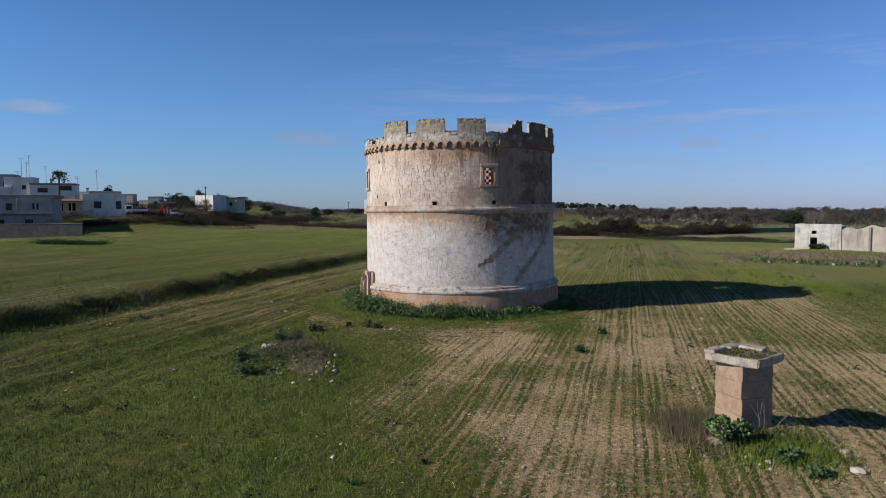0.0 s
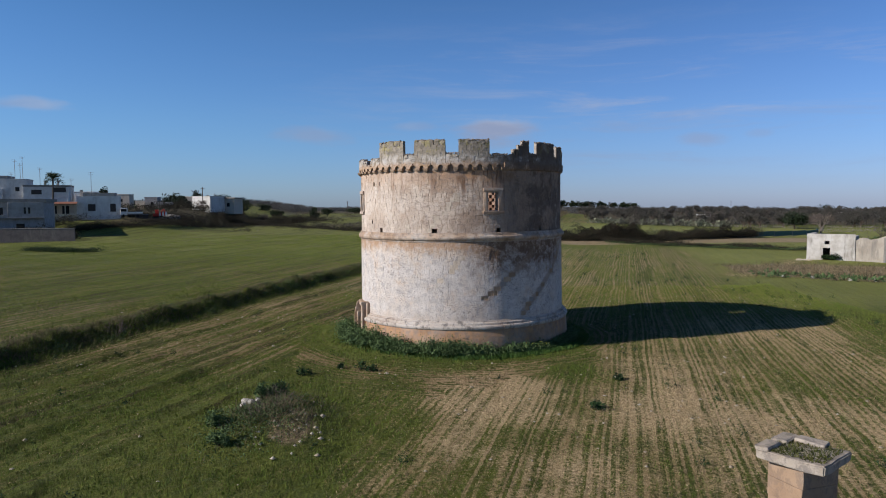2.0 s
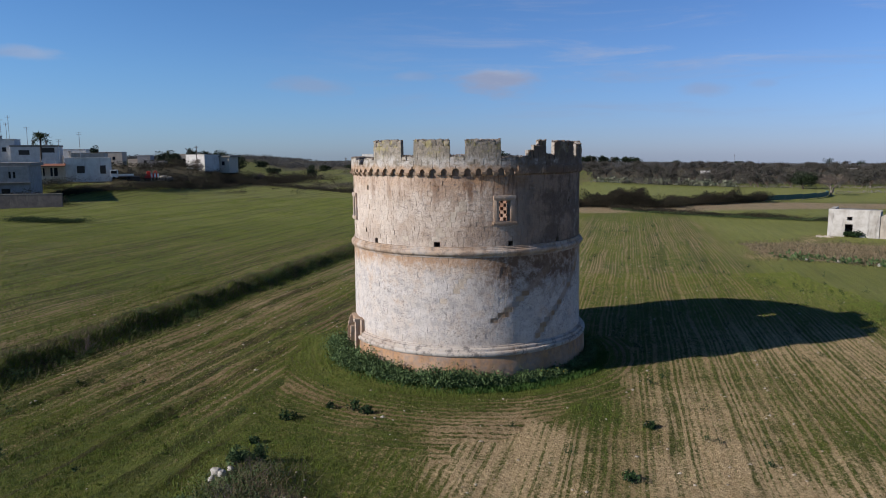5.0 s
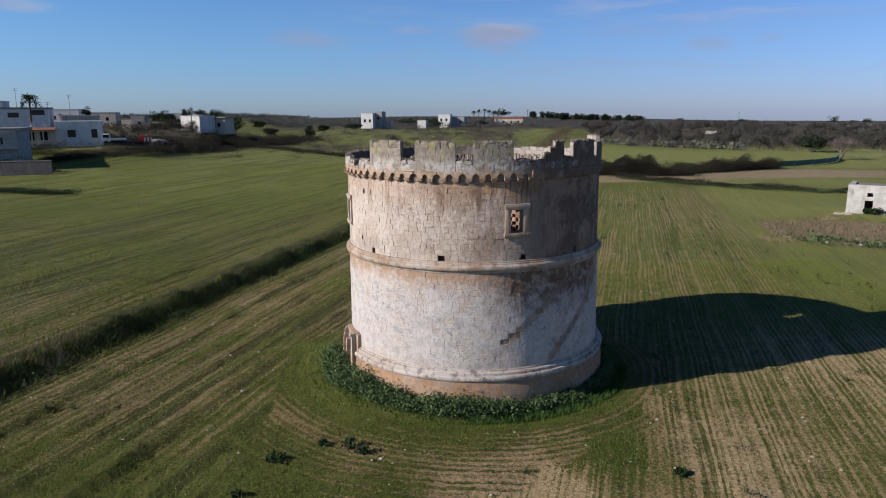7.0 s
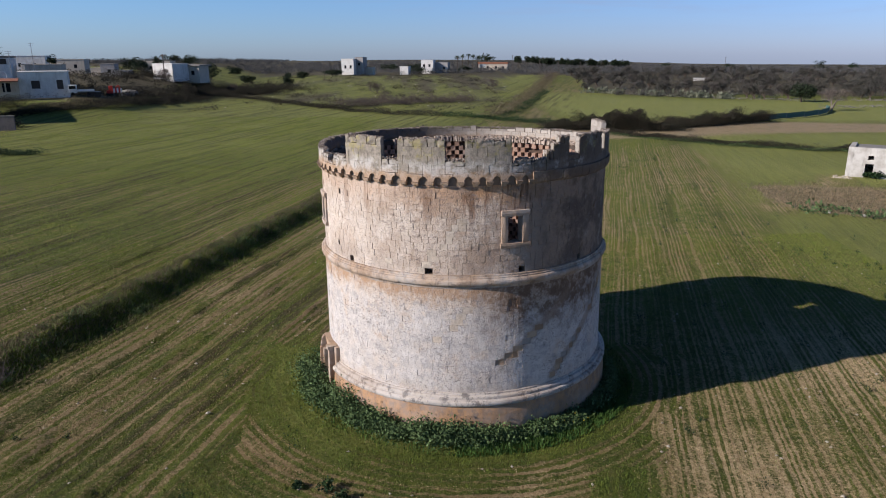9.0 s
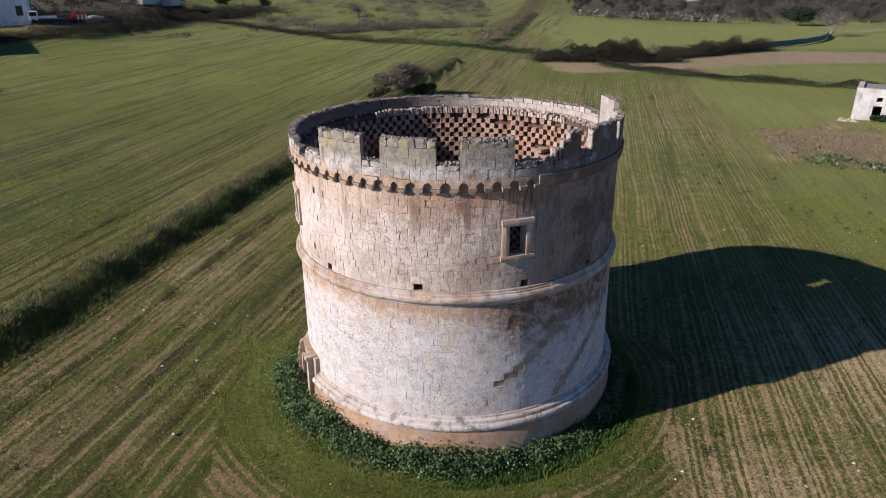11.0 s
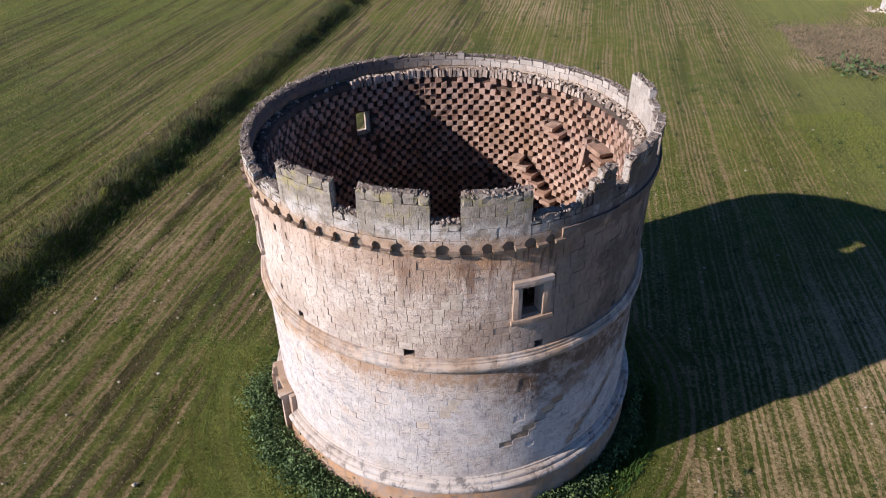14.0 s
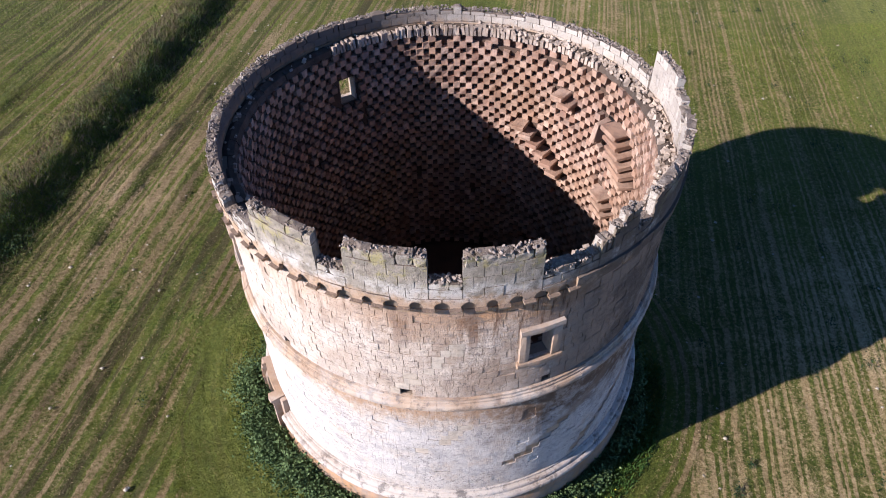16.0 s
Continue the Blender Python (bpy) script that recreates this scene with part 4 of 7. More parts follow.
for (a0, top), a1 in zip(RIM, ends):
    tall = top > 11.9
    holder = None
    if tall:
        holder = new("merlon")
        holder.parent = tower
        holder["label"] = "worn lichen-grey merlon"
    rows = 4 if tall else 2
    thick = 0.24 if tall else 0.3
    count = max(1, round((a1 - a0) / 4.4))
    fall = [rnd.uniform(0, 0.09 if tall else 0.15) for _ in range(count + 1)]
    for k in range(rows):
        last = k == rows - 1
        shift = 0.5 * (k % 2)
        cuts = sorted({a0, a1} | {a0 + (a1 - a0) * (i + shift + rnd.uniform(-0.15, 0.15)) / count for i in range(1 - (k % 2), count)})
        for i, (a, b) in enumerate(zip(cuts, cuts[1:])):
            hgt = (top - 10.96) / rows
            z0 = 10.96 + hgt * k
            if last:
                hgt -= fall[min(i, count)]
            z1 = z0 + hgt - 0.001
            if i == 0 and k == 0 and not tall:
                core.add(*arc_box(a0, a1, R_PAR - 0.2, R_PAR - 0.1, 10.96, top - 0.16))
            v, f = block(a + (0.11 if last else 0.05) * (1 if tall else 1.7), b - (0.11 if last else 0.05) * (1 if tall else 1.7), z0 + (0.0 if tall else 0.008), z1, R_PAR - thick, R_PAR + rnd.uniform(-0.008, 0.006), 0.03 if last else 0.006, 0.02 if last else 0.005)
            f = f + [(0, 3, 2, 1)]
            if last:
                # broken top: the middle of the stone rises unevenly
                ca, cz = (a + b) / 2, z1 + rnd.uniform(-0.03, 0.06)
                v += [polar(ca + rnd.uniform(-0.6, 0.6), R_PAR - thick / 2 + rnd.uniform(-0.06, 0.06), cz)]
                v[10], v[12] = [(p[0], p[1], p[2] - rnd.uniform(0, 0.07)) for p in (v[10], v[12])]
                f.remove((2, 3, 10, 11, 12))
                f += [(2, 3, 13), (3, 10, 13), (10, 11, 13), (11, 12, 13), (12, 2, 13)]
            if -140 < a0 < -20 or 0 <= a0 - -9 < 21:
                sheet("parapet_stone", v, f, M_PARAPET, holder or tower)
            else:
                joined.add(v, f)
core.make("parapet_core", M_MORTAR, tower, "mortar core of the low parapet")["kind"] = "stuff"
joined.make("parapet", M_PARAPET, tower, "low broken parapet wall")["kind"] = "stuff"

ring("inner_course", [(6.357, 10.84), (6.5, 10.84), (6.5, 10.955), (6.357, 10.955)], M_PARAPET, "lowest inner course of the parapet", wobble=0.012)

# the broken inner stair: angle, height, width and reach of each projecting slab
STEPS = [(56.7 - 3.3 * k, 7.42 - 0.3 * k, 0.52, 0.36) for k in range(6)] + [(41.8, 9.2, 0.5, 0.32), (38.6, 8.98, 0.5, 0.32)]
STEPS += [(14.5 - 2.1 * k, 9.28 - 0.25 * k, 0.85, 0.36) for k in range(6)] + [(16.2, 6.45, 0.7, 0.32), (14.4, 6.18, 0.7, 0.32), (13.2, 5.9, 0.7, 0.32)]

# crumbled stones along the top of the rim
def rim_top(a):
    return [t for (b0, t), b1 in zip(RIM, ends) if b0 <= a < b1][0]


crust = Soup()
for _ in range(3400):
    a = rnd.uniform(-180, 180)
    sz = rnd.uniform(0.01, 0.04) * rnd.uniform(0.5, 1.0)
    m = Matrix.Rotation(radians(a), 4, "Z") @ pose(R_PAR - rnd.uniform(0.0, 0.26), 0, rim_top(a) - rnd.uniform(0.03, 0.1), rnd.uniform(0, 90), rnd.uniform(0, 90), rnd.uniform(0, 90))
    crust.box(-sz * rnd.uniform(0.7, 1.5), sz * rnd.uniform(0.7, 1.5), -sz, sz, -sz * rnd.uniform(0.5, 1), sz * rnd.uniform(0.5, 1), m)
crust.make("rim_crust", M_CRUST, tower, "crumbled lichen-grey stones on the rim")["kind"] = "stuff"

# inside: nest holes in a chequer of projecting stones
N_NEST, ROW = 84, 0.236
nest_join, nest_single = Soup(), []
for k in range(43):
    z0 = 0.5 + k * ROW
    for i in range(N_NEST):
        a = -180 + (i + (0.5 if k % 2 else 0.0)) * 360 / N_NEST
        wd = 360 / N_NEST * 0.5
        a0, a1 = a - wd / 2 - rnd.uniform(0, 0.18), a + wd / 2 + rnd.uniform(0, 0.18)
        if any(h[0] - 1.6 < a < h[1] + 1.6 and h[2] - 0.05 < z0 + ROW / 2 < h[3] + 0.1 for h in HOLES if h[1] - h[0] > 3):
            continue
        if k > 38 and 10 < a < 75 and rnd.random() < 0.12 or rnd.random() < 0.008:
            continue
        if any(abs(a - sa) < math.degrees(wide / 11.8) + 0.8 and abs(z0 + ROW / 2 - sz) < 0.17 for sa, sz, wide, _ in STEPS):
            continue
        r = 5.92 + rnd.uniform(-0.03, 0.03)
        v = [polar(q + rnd.uniform(-0.2, 0.2), rr + rnd.uniform(-0.03, 0.03), z + rnd.uniform(-0.022, 0.022)) for rr in (r, 6.18) for q, z in ((a0, z0), (a1, z0), (a1, z0 + ROW), (a0, z0 + ROW))]
        f = [(3, 2, 1, 0), (0, 1, 5, 4), (1, 2, 6, 5), (2, 3, 7, 6), (3, 0, 4, 7)]
        if 22 < a < 74 and 5.6 < z0 < 10.0 and len(nest_single) < 290:
            nest_single.append((v, f))
        else:
            nest_join.add(v, f)
nest_join.make("nest_wall", M_NEST, tower, "chequered wall of pigeon nest holes")["kind"] = "stuff"

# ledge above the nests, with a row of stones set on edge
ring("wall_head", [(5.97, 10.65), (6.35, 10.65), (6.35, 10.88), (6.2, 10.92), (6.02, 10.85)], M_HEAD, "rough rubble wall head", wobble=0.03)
a = 30.0
while a < 125:
    wd = rnd.uniform(0.9, 1.5)
    m = Matrix.Rotation(radians(a), 4, "Z") @ pose(6.0 + rnd.uniform(-0.04, 0.05), 0, 10.66, rnd.uniform(-8, 8), rnd.uniform(-6, 14), rnd.uniform(-10, 10))
    hh = 0.32 * rnd.uniform(0.75, 1.1) * (1 if a > 62 else rnd.uniform(0.4, 1.0))
    bm = box_bm(-0.11, 0.11, -wd * 0.042, wd * 0.042, 0, hh, 0.0, 0.014)
    bm.transform(m)
    part("edge_stone", bm, M_RUBBLE, tower)
    a += wd * rnd.uniform(1.05, 1.25)
loose = Soup()
for _ in range(520):
    a = rnd.uniform(-75, 75) if rnd.random() < 0.75 else rnd.uniform(-180, 180)
    sz = rnd.uniform(0.03, 0.095)
    m = Matrix.Rotation(radians(a), 4, "Z") @ pose(rnd.uniform(5.95, 6.36), 0, 10.88 + sz * 0.3, rnd.uniform(0, 90), rnd.uniform(0, 90), rnd.uniform(0, 90))
    loose.box(-sz, sz, -sz * rnd.uniform(0.5, 1), sz * rnd.uniform(0.5, 1), -sz * rnd.uniform(0.4, 0.9), sz * rnd.uniform(0.4, 0.9), m)
loose.make("loose_rubble", M_RUBBLE, tower, "loose broken stones on the wall head")["kind"] = "stuff"

# projecting slabs of the broken inner stair
for a, z, wide, out in STEPS:
    bm = box_bm(-out - 0.1, 0.24, -wide / 2, wide / 2, -0.08, 0.08, 0.025, 0.018)
    bm.transform(Matrix.Rotation(radians(a), 4, "Z") @ pose(5.92, 0, z, 0, rnd.uniform(-4, 4), rnd.uniform(-3, 3)))
    part("step_slab", bm, M_NEST, tower, "projecting stone step")

bm = box_bm(-0.38, 0.2, -0.09, 0.09, -0.42, 0.45, 0.03, 0.03)
bm.transform(Matrix.Rotation(radians(23.0), 4, "Z") @ pose(5.92, 0, 8.75, 12, 0, 8))
part("standing_slab", bm, M_NEST, tower, "upright slab beside the broken stair")

# doorway with the remains of its stone portal
portal = new("portal")
portal.parent = tower
portal["label"] = "weathered stone portal with broken pediment"
for name, a0, a1, z0, z1, r in (("jamb", -157.6, -155.4, 0.0, 2.2, 7.00), ("pilaster", -155.2, -153.0, 0.0, 2.35, 7.10), ("capital", -155.5, -152.7, 2.35, 2.55, 7.16), ("return_pier", -152.8, -151.2, 0.9, 2.5, 6.86),
                                ("jamb", -168.2, -166.0, 0.0, 1.75, 7.04), ("pilaster", -170.6, -168.3, 0.0, 1.45, 7.18), ("lintel", -168.0, -155.5, 2.2, 2.5, 6.90)):
    v, f = block(a0, a1, z0, z1, 6.4, r, 0.015, 0.04)
    sheet(name, v, f + [(0, 3, 2, 1)], M_CORBEL, portal)
for k in range(5):
    # the springing of the lost arch, stone by stone
    th0, th1 = radians(18 * k), radians(18 * (k + 1))
    z0, z1 = 1.45 + 0.95 * math.sin(th0), 1.45 + 0.95 * math.sin(th1)
    w0 = 170.8 - 2.4 * (1 - math.cos(th0))
    v, f = block(-w0, -w0 + 2.2, z0, z1, 6.5, 7.16 - 0.2 * k / 4, 0.015, 0.03)
    sheet("arch_stone", v, f + [(0, 3, 2, 1)], M_CORBEL, portal)
v, f = [], []
earth = [polar(a * 10, 6.3, 0.2 + 0.1 * math.sin(a * 1.7)) for a in range(36)] + [(0, 0, 0.45)]
sheet("earth_floor", earth, [(i, (i + 1) % 36, 36) for i in range(36)], M_NESTSHADE, tower, "earth floor with rubble, shade put into its dark colour")

# single ashlars and nest stones as pieces of their own
for v, f, kind in singles_up[:300]:
    sheet("ashlar", v, f, M_FRESH if kind == "fresh" else M_UPPER, tower)
for v, f in nest_single:
    sheet("nest_stone", v, f, M_NEST, tower)

# ---- plants and stones: helpers ----
def fast(name, v, f, mat, parent=None, label="", smooth=False):
    """A mesh object from arrays: corners (n, 3), faces (m, k)."""
    me = bpy.data.meshes.new(name)
    k = f.shape[1]
    me.vertices.add(len(v))
    me.vertices.foreach_set("co", np.ascontiguousarray(v, np.float32).ravel())
    me.loops.add(len(f) * k)
    me.loops.foreach_set("vertex_index", np.ascontiguousarray(f, np.int32).ravel())
    me.polygons.add(len(f))
    me.polygons.foreach_set("loop_start", np.arange(0, len(f) * k, k, dtype=np.int32))
    me.update()
    if smooth:
        me.polygons.foreach_set("use_smooth", np.ones(len(f), bool))
    me.materials.append(mat)
    ob = new(name, me)
    if parent is not None:
        ob.parent = parent
    if label:
        ob["label"] = label
    return ob


rs = np.random.RandomState(21)


def leaves(at, size, slim=0.55, up=0.3, droop=0.0):
    """Small folded leaves at the given points: arrays of corners and faces."""
    n = len(at)
    d = rs.normal(size=(n, 3))
    d[:, 2] = d[:, 2] * 0.7 + up
    d /= np.linalg.norm(d, axis=1)[:, None]
    s = np.cross(d, rs.normal(size=(n, 3)))
    s /= np.linalg.norm(s, axis=1)[:, None] + 1e-9
    nrm = np.cross(d, s)
    ln = (size * rs.uniform(0.6, 1.35, n))[:, None] if np.isscalar(size) else (size * rs.uniform(0.7, 1.3, n))[:, None]
    v = np.stack([at, at + d * ln * 0.5 + s * ln * slim * 0.5 + nrm * ln * 0.1, at + d * ln, at + d * ln * 0.5 - s * ln * slim * 0.5 + nrm * ln * 0.1], 1).reshape(-1, 3)
    return v, np.arange(4 * n).reshape(n, 4)


def blades(at, tall, wide, lean=0.35):
    """Upright grass blades, a triangle each."""
    n = len(at)
    a = rs.uniform(0, 6.283, n)
    h = tall * rs.uniform(0.5, 1.3, n)
    w = wide * rs.uniform(0.6, 1.3, n)
    side = np.stack([np.cos(a), np.sin(a), np.zeros(n)], 1) * w[:, None]
    tip = np.stack([rs.normal(0, lean, n) * h, rs.normal(0, lean, n) * h, h], 1)
    v = np.stack([at - side, at + side, at + tip], 1).reshape(-1, 3)
    return v, np.arange(3 * n).reshape(n, 3)


def blob_points(n, size, lumps=7, hollow=0.55, flat=True):
    """Points through a lumpy crown: clumps of uneven size with gaps between."""
    c = rs.normal(size=(lumps, 3))
    c /= np.linalg.norm(c, axis=1)[:, None]
    c *= rs.uniform(0.25, 0.75, lumps)[:, None]
    r = rs.uniform(0.28, 0.55, lumps)
    k = rs.randint(0, lumps, n)
    d = rs.normal(size=(n, 3))
    d /= np.linalg.norm(d, axis=1)[:, None]
    p = c[k] + d * (r[k] * rs.uniform(hollow, 1.0, n) ** 0.5)[:, None]
    if flat:
        p[:, 2] = np.maximum(p[:, 2], -0.6)
    return p * np.array(size)


def foliage(name, dark, light, dry=None, dryness=0.0, rough=0.75):
    m, n = material(name)
    pos = n.position()
    col = n.mix(n.chance(), dark, light)
    col = n.mix(n.smooth(n.noise(1.3, 3, 0.6, pos), 0.4, 0.65), col, dark)
    if dry:
        col = n.mix(n.math("MULTIPLY", n.smooth(n.noise(0.35, 4, 0.6, pos), 0.42, 0.6), dryness), col, dry)
    n.surface(col, rough)
    return m


M_LEAF = foliage("leaf_dark", (0.012, 0.030, 0.010), (0.035, 0.075, 0.022))
M_WEED = foliage("leaf_weed", (0.045, 0.082, 0.030), (0.145, 0.215, 0.085))
M_GRASS = foliage("grass", (0.050, 0.088, 0.010), (0.140, 0.205, 0.024), (0.19, 0.19, 0.05), 0.15)
M_CROP, n = material("crop_blade")
pos = n.position()
col = n.mix(n.chance(), (0.050, 0.084, 0.010), (0.135, 0.190, 0.024))
col = n.mix(n.math("MULTIPLY", n.smooth(n.noise(0.35, 4, 0.6, pos), 0.42, 0.6), 0.2), col, (0.19, 0.19, 0.05))
# blades grow brighter from y 34 to y 84
far_tone = n.mix(n.smooth(n.split(pos)[1], 34, 84), (0.85, 0.9, 0.8), (1.45, 1.35, 1.3))
n.surface(n.mix(1.0, col, far_tone, "MULTIPLY"), 0.75)
M_STRAW = foliage("straw", (0.28, 0.21, 0.115), (0.50, 0.40, 0.25), (0.2, 0.16, 0.08), 0.4)
M_BRAMBLE = foliage("bramble", (0.015, 0.016, 0.009), (0.034, 0.032, 0.018), (0.042, 0.032, 0.023), 0.7)
M_DRYWEED = foliage("dry_weed", (0.11, 0.088, 0.055), (0.22, 0.175, 0.11), (0.075, 0.08, 0.035), 0.6)
M_OLIVE = foliage("olive_leaf", (0.040, 0.041, 0.034), (0.086, 0.085, 0.074), (0.088, 0.077, 0.072), 0.8)
# far foliage: distance haze is put into a greyed base colour
M_HAZEWOOD = foliage("hazed_wood_leaf", (0.055, 0.058, 0.058), (0.10, 0.102, 0.102), (0.10, 0.094, 0.094), 0.6)
M_PINE = foliage("pine_needles", (0.012, 0.022, 0.010), (0.03, 0.048, 0.02))
M_PALM = foliage("palm_leaf", (0.02, 0.035, 0.014), (0.05, 0.07, 0.025))
M_CACTUS = foliage("cactus_pad", (0.11, 0.12, 0.085), (0.20, 0.205, 0.15))
M_TWIG = foliage("grey_twigs", (0.085, 0.068, 0.06), (0.15, 0.12, 0.105))
M_BARK = stone("bark", (0.10, 0.075, 0.06), (0.14, 0.11, 0.09), (0.07, 0.055, 0.045), 0.5)
M_PALEBARK = stone("pale_bark", (0.30, 0.25, 0.22), (0.36, 0.31, 0.27), (0.22, 0.18, 0.15), 0.5)
M_FLOWER = foliage("yellow_flower", (0.35, 0.3, 0.03), (0.5, 0.42, 0.05))
M_FIELDSTONE = stone("field_stone", (0.42, 0.36, 0.28), (0.58, 0.53, 0.46), (0.35, 0.29, 0.22), 1.0)
M_DRYSTONE = stone("drystone", (0.25, 0.225, 0.2), (0.40, 0.37, 0.33), (0.18, 0.16, 0.14), 1.0, grey=0.4)
M_WHITESTONE = stone("white_stone", (0.5, 0.48, 0.45), (0.6, 0.58, 0.55), (0.4, 0.37, 0.34), 0.6, grey=0.4)
M_PIER = stone("pier_stone", (0.46, 0.34, 0.245), (0.50, 0.39, 0.29), (0.34, 0.24, 0.17), 0.3, stain=0.45, grey=0.55)
M_SLAB = stone("slab_stone", (0.48, 0.42, 0.36), (0.55, 0.49, 0.43), (0.36, 0.31, 0.26), 0.4, grey=0.6, lichen=0.2)
M_MOSS = foliage("moss", (0.05, 0.06, 0.015), (0.11, 0.11, 0.03))


def on_land(p, lift=0.0):
    p = np.asarray(p, float)
    return np.column_stack([p[:, 0], p[:, 1], terrain(p[:, 0], p[:, 1]) + lift])


def stuff(name, v, f, mat, label, category):
    return tagged(fast(name, v, f, mat), label, category, kind="stuff")


def leafy(name, parent, count, size, leaf, mat, lift=0.6, slim=0.55, lumps=7, hollow=0.55, label=""):
    p = blob_points(count, size, lumps, hollow) + np.array([0, 0, lift])
    v, f = leaves(p, leaf, slim)
    return fast(name, v, f, mat, parent, label)


def stems(name, parent, count, spread, tall, thick, mat, fork=2):
    """Thin stems that fork from one foot."""
    s = Soup()

    def limb(p, d, ln, r, depth):
        q = p + d * ln
        u = d.orthogonal().normalized()
        w2 = d.cross(u)
        k = 5
        ring0 = [p + (u * math.cos(6.283 * i / k) + w2 * math.sin(6.283 * i / k)) * r for i in range(k)]
        ring1 = [q + (u * math.cos(6.283 * i / k) + w2 * math.sin(6.283 * i / k)) * r * 0.6 for i in range(k)]
        s.add(ring0 + ring1, [(i, (i + 1) % k, k + (i + 1) % k, k + i) for i in range(k)])
        if depth > 0:
            for _ in range(rnd.choice((2, 3))):
                e = (d + Vector((rnd.gauss(0, 0.45), rnd.gauss(0, 0.45), rnd.gauss(0.12, 0.3)))).normalized()
                limb(q - d * ln * rnd.uniform(0, 0.25), e, ln * rnd.uniform(0.6, 0.85), r * 0.62, depth - 1)
    for _ in range(count):
        d = Vector((rnd.gauss(0, spread), rnd.gauss(0, spread), 1)).normalized()
        limb(Vector((0, 0, -0.1)), d, tall, thick, fork)
    return s.make(name, mat, parent)


def bush(x, y, size, count, leaf, mat, label, name="bush", category="bush", z=None):
    t = thing(name, pose(x, y, height(x, y) if z is None else z), label, category)
    stems("stems", t, 3, 0.5, size[2] * 0.5, 0.03 + 0.01 * size[2], M_BARK, 1)
    leafy("foliage", t, count, size, leaf, mat, size[2] * 0.6)
    return t


# ---- round the tower ----
def ring_points(n, a0, a1, r0, r1):
    a, r = np.radians(rs.uniform(a0, a1, n)), r0 + (r1 - r0) * rs.uniform(0, 1, n) ** 1.5
    return np.column_stack([TUX + r * np.cos(a), TUY + r * np.sin(a)])


clump = []
for _ in range(420):
    a = rs.uniform(-178, 0) if rs.uniform() < 0.85 else rs.uniform(0, 180)
    r = 7.1 + (0.55 if a < -75 else 0.3) * rs.uniform() ** 1.3 + (0.5 * rs.uniform() if a < -140 else 0)
    tall = rs.uniform(0.28, 0.62) * (1.35 if a < -132 else 1.0) * (0.42 if a > -80 else 1.0)
    uneven = 0.5 + 0.5 * math.sin(a * 0.31) * math.sin(a * 0.13 + 1.0) + 0.25 * math.sin(a * 0.71)
    tall *= 0.65 + 0.6 * max(uneven, 0.0)
    m = 150
    d = rs.normal(size=(m, 3)) * np.array([0.27, 0.27, 0.2]) * (tall / 0.45) ** 0.5
    p = np.array([TUX + r * math.cos(radians(a)), TUY + r * math.sin(radians(a)), 0.0]) + d
    p[:, 2] = np.abs(p[:, 2]) + tall * rs.uniform(0.1, 0.9, m)
    clump.append(p)
v, f = leaves(np.concatenate(clump), 0.10, 0.7, 0.5)
stuff("wild_plants", v, f, M_WEED, "dense dark green wild plants round the tower foot", "weeds")
p = np.concatenate([on_land(ring_points(6500, -180, 180, 7.2, 8.3)), on_land(ring_points(6000, -95, -10, 7.1, 8.4))])
v, f = blades(p, 0.2, 0.022)
stuff("lush_grass", v, f, foliage("lush_blade", (0.03, 0.075, 0.014), (0.08, 0.15, 0.03)), "lush green grass ring round the tower", "grass")
p = on_land(ring_points(14, -66, -52, 7.5, 8.2), 0.55)
v, f = leaves(p, 0.055, 0.9)
stuff("yellow_flowers", v, f, M_FLOWER, "small yellow wild flowers among the plants", "flowers")

# ---- crop, straw and stones on the field ----
n = 950000
q = np.column_stack([rs.uniform(-27, 34, n), 9 + 65 * rs.uniform(0, 1, n) ** 1.25])
zr, zl, zs, zg, zd = zones(q[:, 0], q[:, 1])
fu = furrows(q[:, 0], q[:, 1], zr, zl)
ridge = 0.5 + 0.5 * np.cos(2 * math.pi * fu)
far_off = np.hypot(q[:, 0] - TUX, q[:, 1] - TUY) > 8.2
patchy = 0.5 + 0.5 * waves(q[:, 0], q[:, 1], 2.1, 31)
run = (q[:, 0] - TUX) * HEDGE_WAY.x + (q[:, 1] - TUY) * HEDGE_WAY.y
strip = 0.5 + 0.5 * waves(fu * 1.0, run * 0.07, 2.4, 33)
dense = np.clip(1.25 - 1.3 * zs, 0.05, 1) * (0.35 + 0.65 * patchy) * (0.5 + 0.5 * (1 - ridge)) * (0.45 + 0.75 * strip) * bump01(q[:, 1] + 1.2 * patchy, 9.2, 13.0)
keep = (rs.uniform(0, 1, n) < dense) & far_off
p, thin = on_land(q[keep]), zs[keep]
v, f = blades(p, 0.15 - 0.08 * np.clip(thin * 1.4, 0, 1), 0.011, 0.3)
q2 = np.column_stack([rs.uniform(-110, -12, 700000), 30 + 165 * rs.uniform(0, 1, 700000) ** 1.2])
d2 = (q2[:, 0] - HEDGE_AT[0]) * HEDGE_WAY.y - (q2[:, 1] - HEDGE_AT[1]) * HEDGE_WAY.x
run2 = q2[:, 0] * HEDGE_WAY.x + q2[:, 1] * HEDGE_WAY.y
q2 = q2[(d2 < -3.2) & (q2[:, 0] > -20 - 0.62 * q2[:, 1]) & (rs.uniform(0, 1, len(q2)) < 0.7 + 0.25 * waves(q2[:, 0], q2[:, 1], 6.0, 35) + 0.4 * waves(d2, 0.03 * run2, 0.9, 36))]
v2, f2 = blades(on_land(q2), 0.12, 0.02, 0.3)
v, f = np.concatenate([v, v2]), np.concatenate([f, f2 + len(v)])
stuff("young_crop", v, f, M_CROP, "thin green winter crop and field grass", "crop")
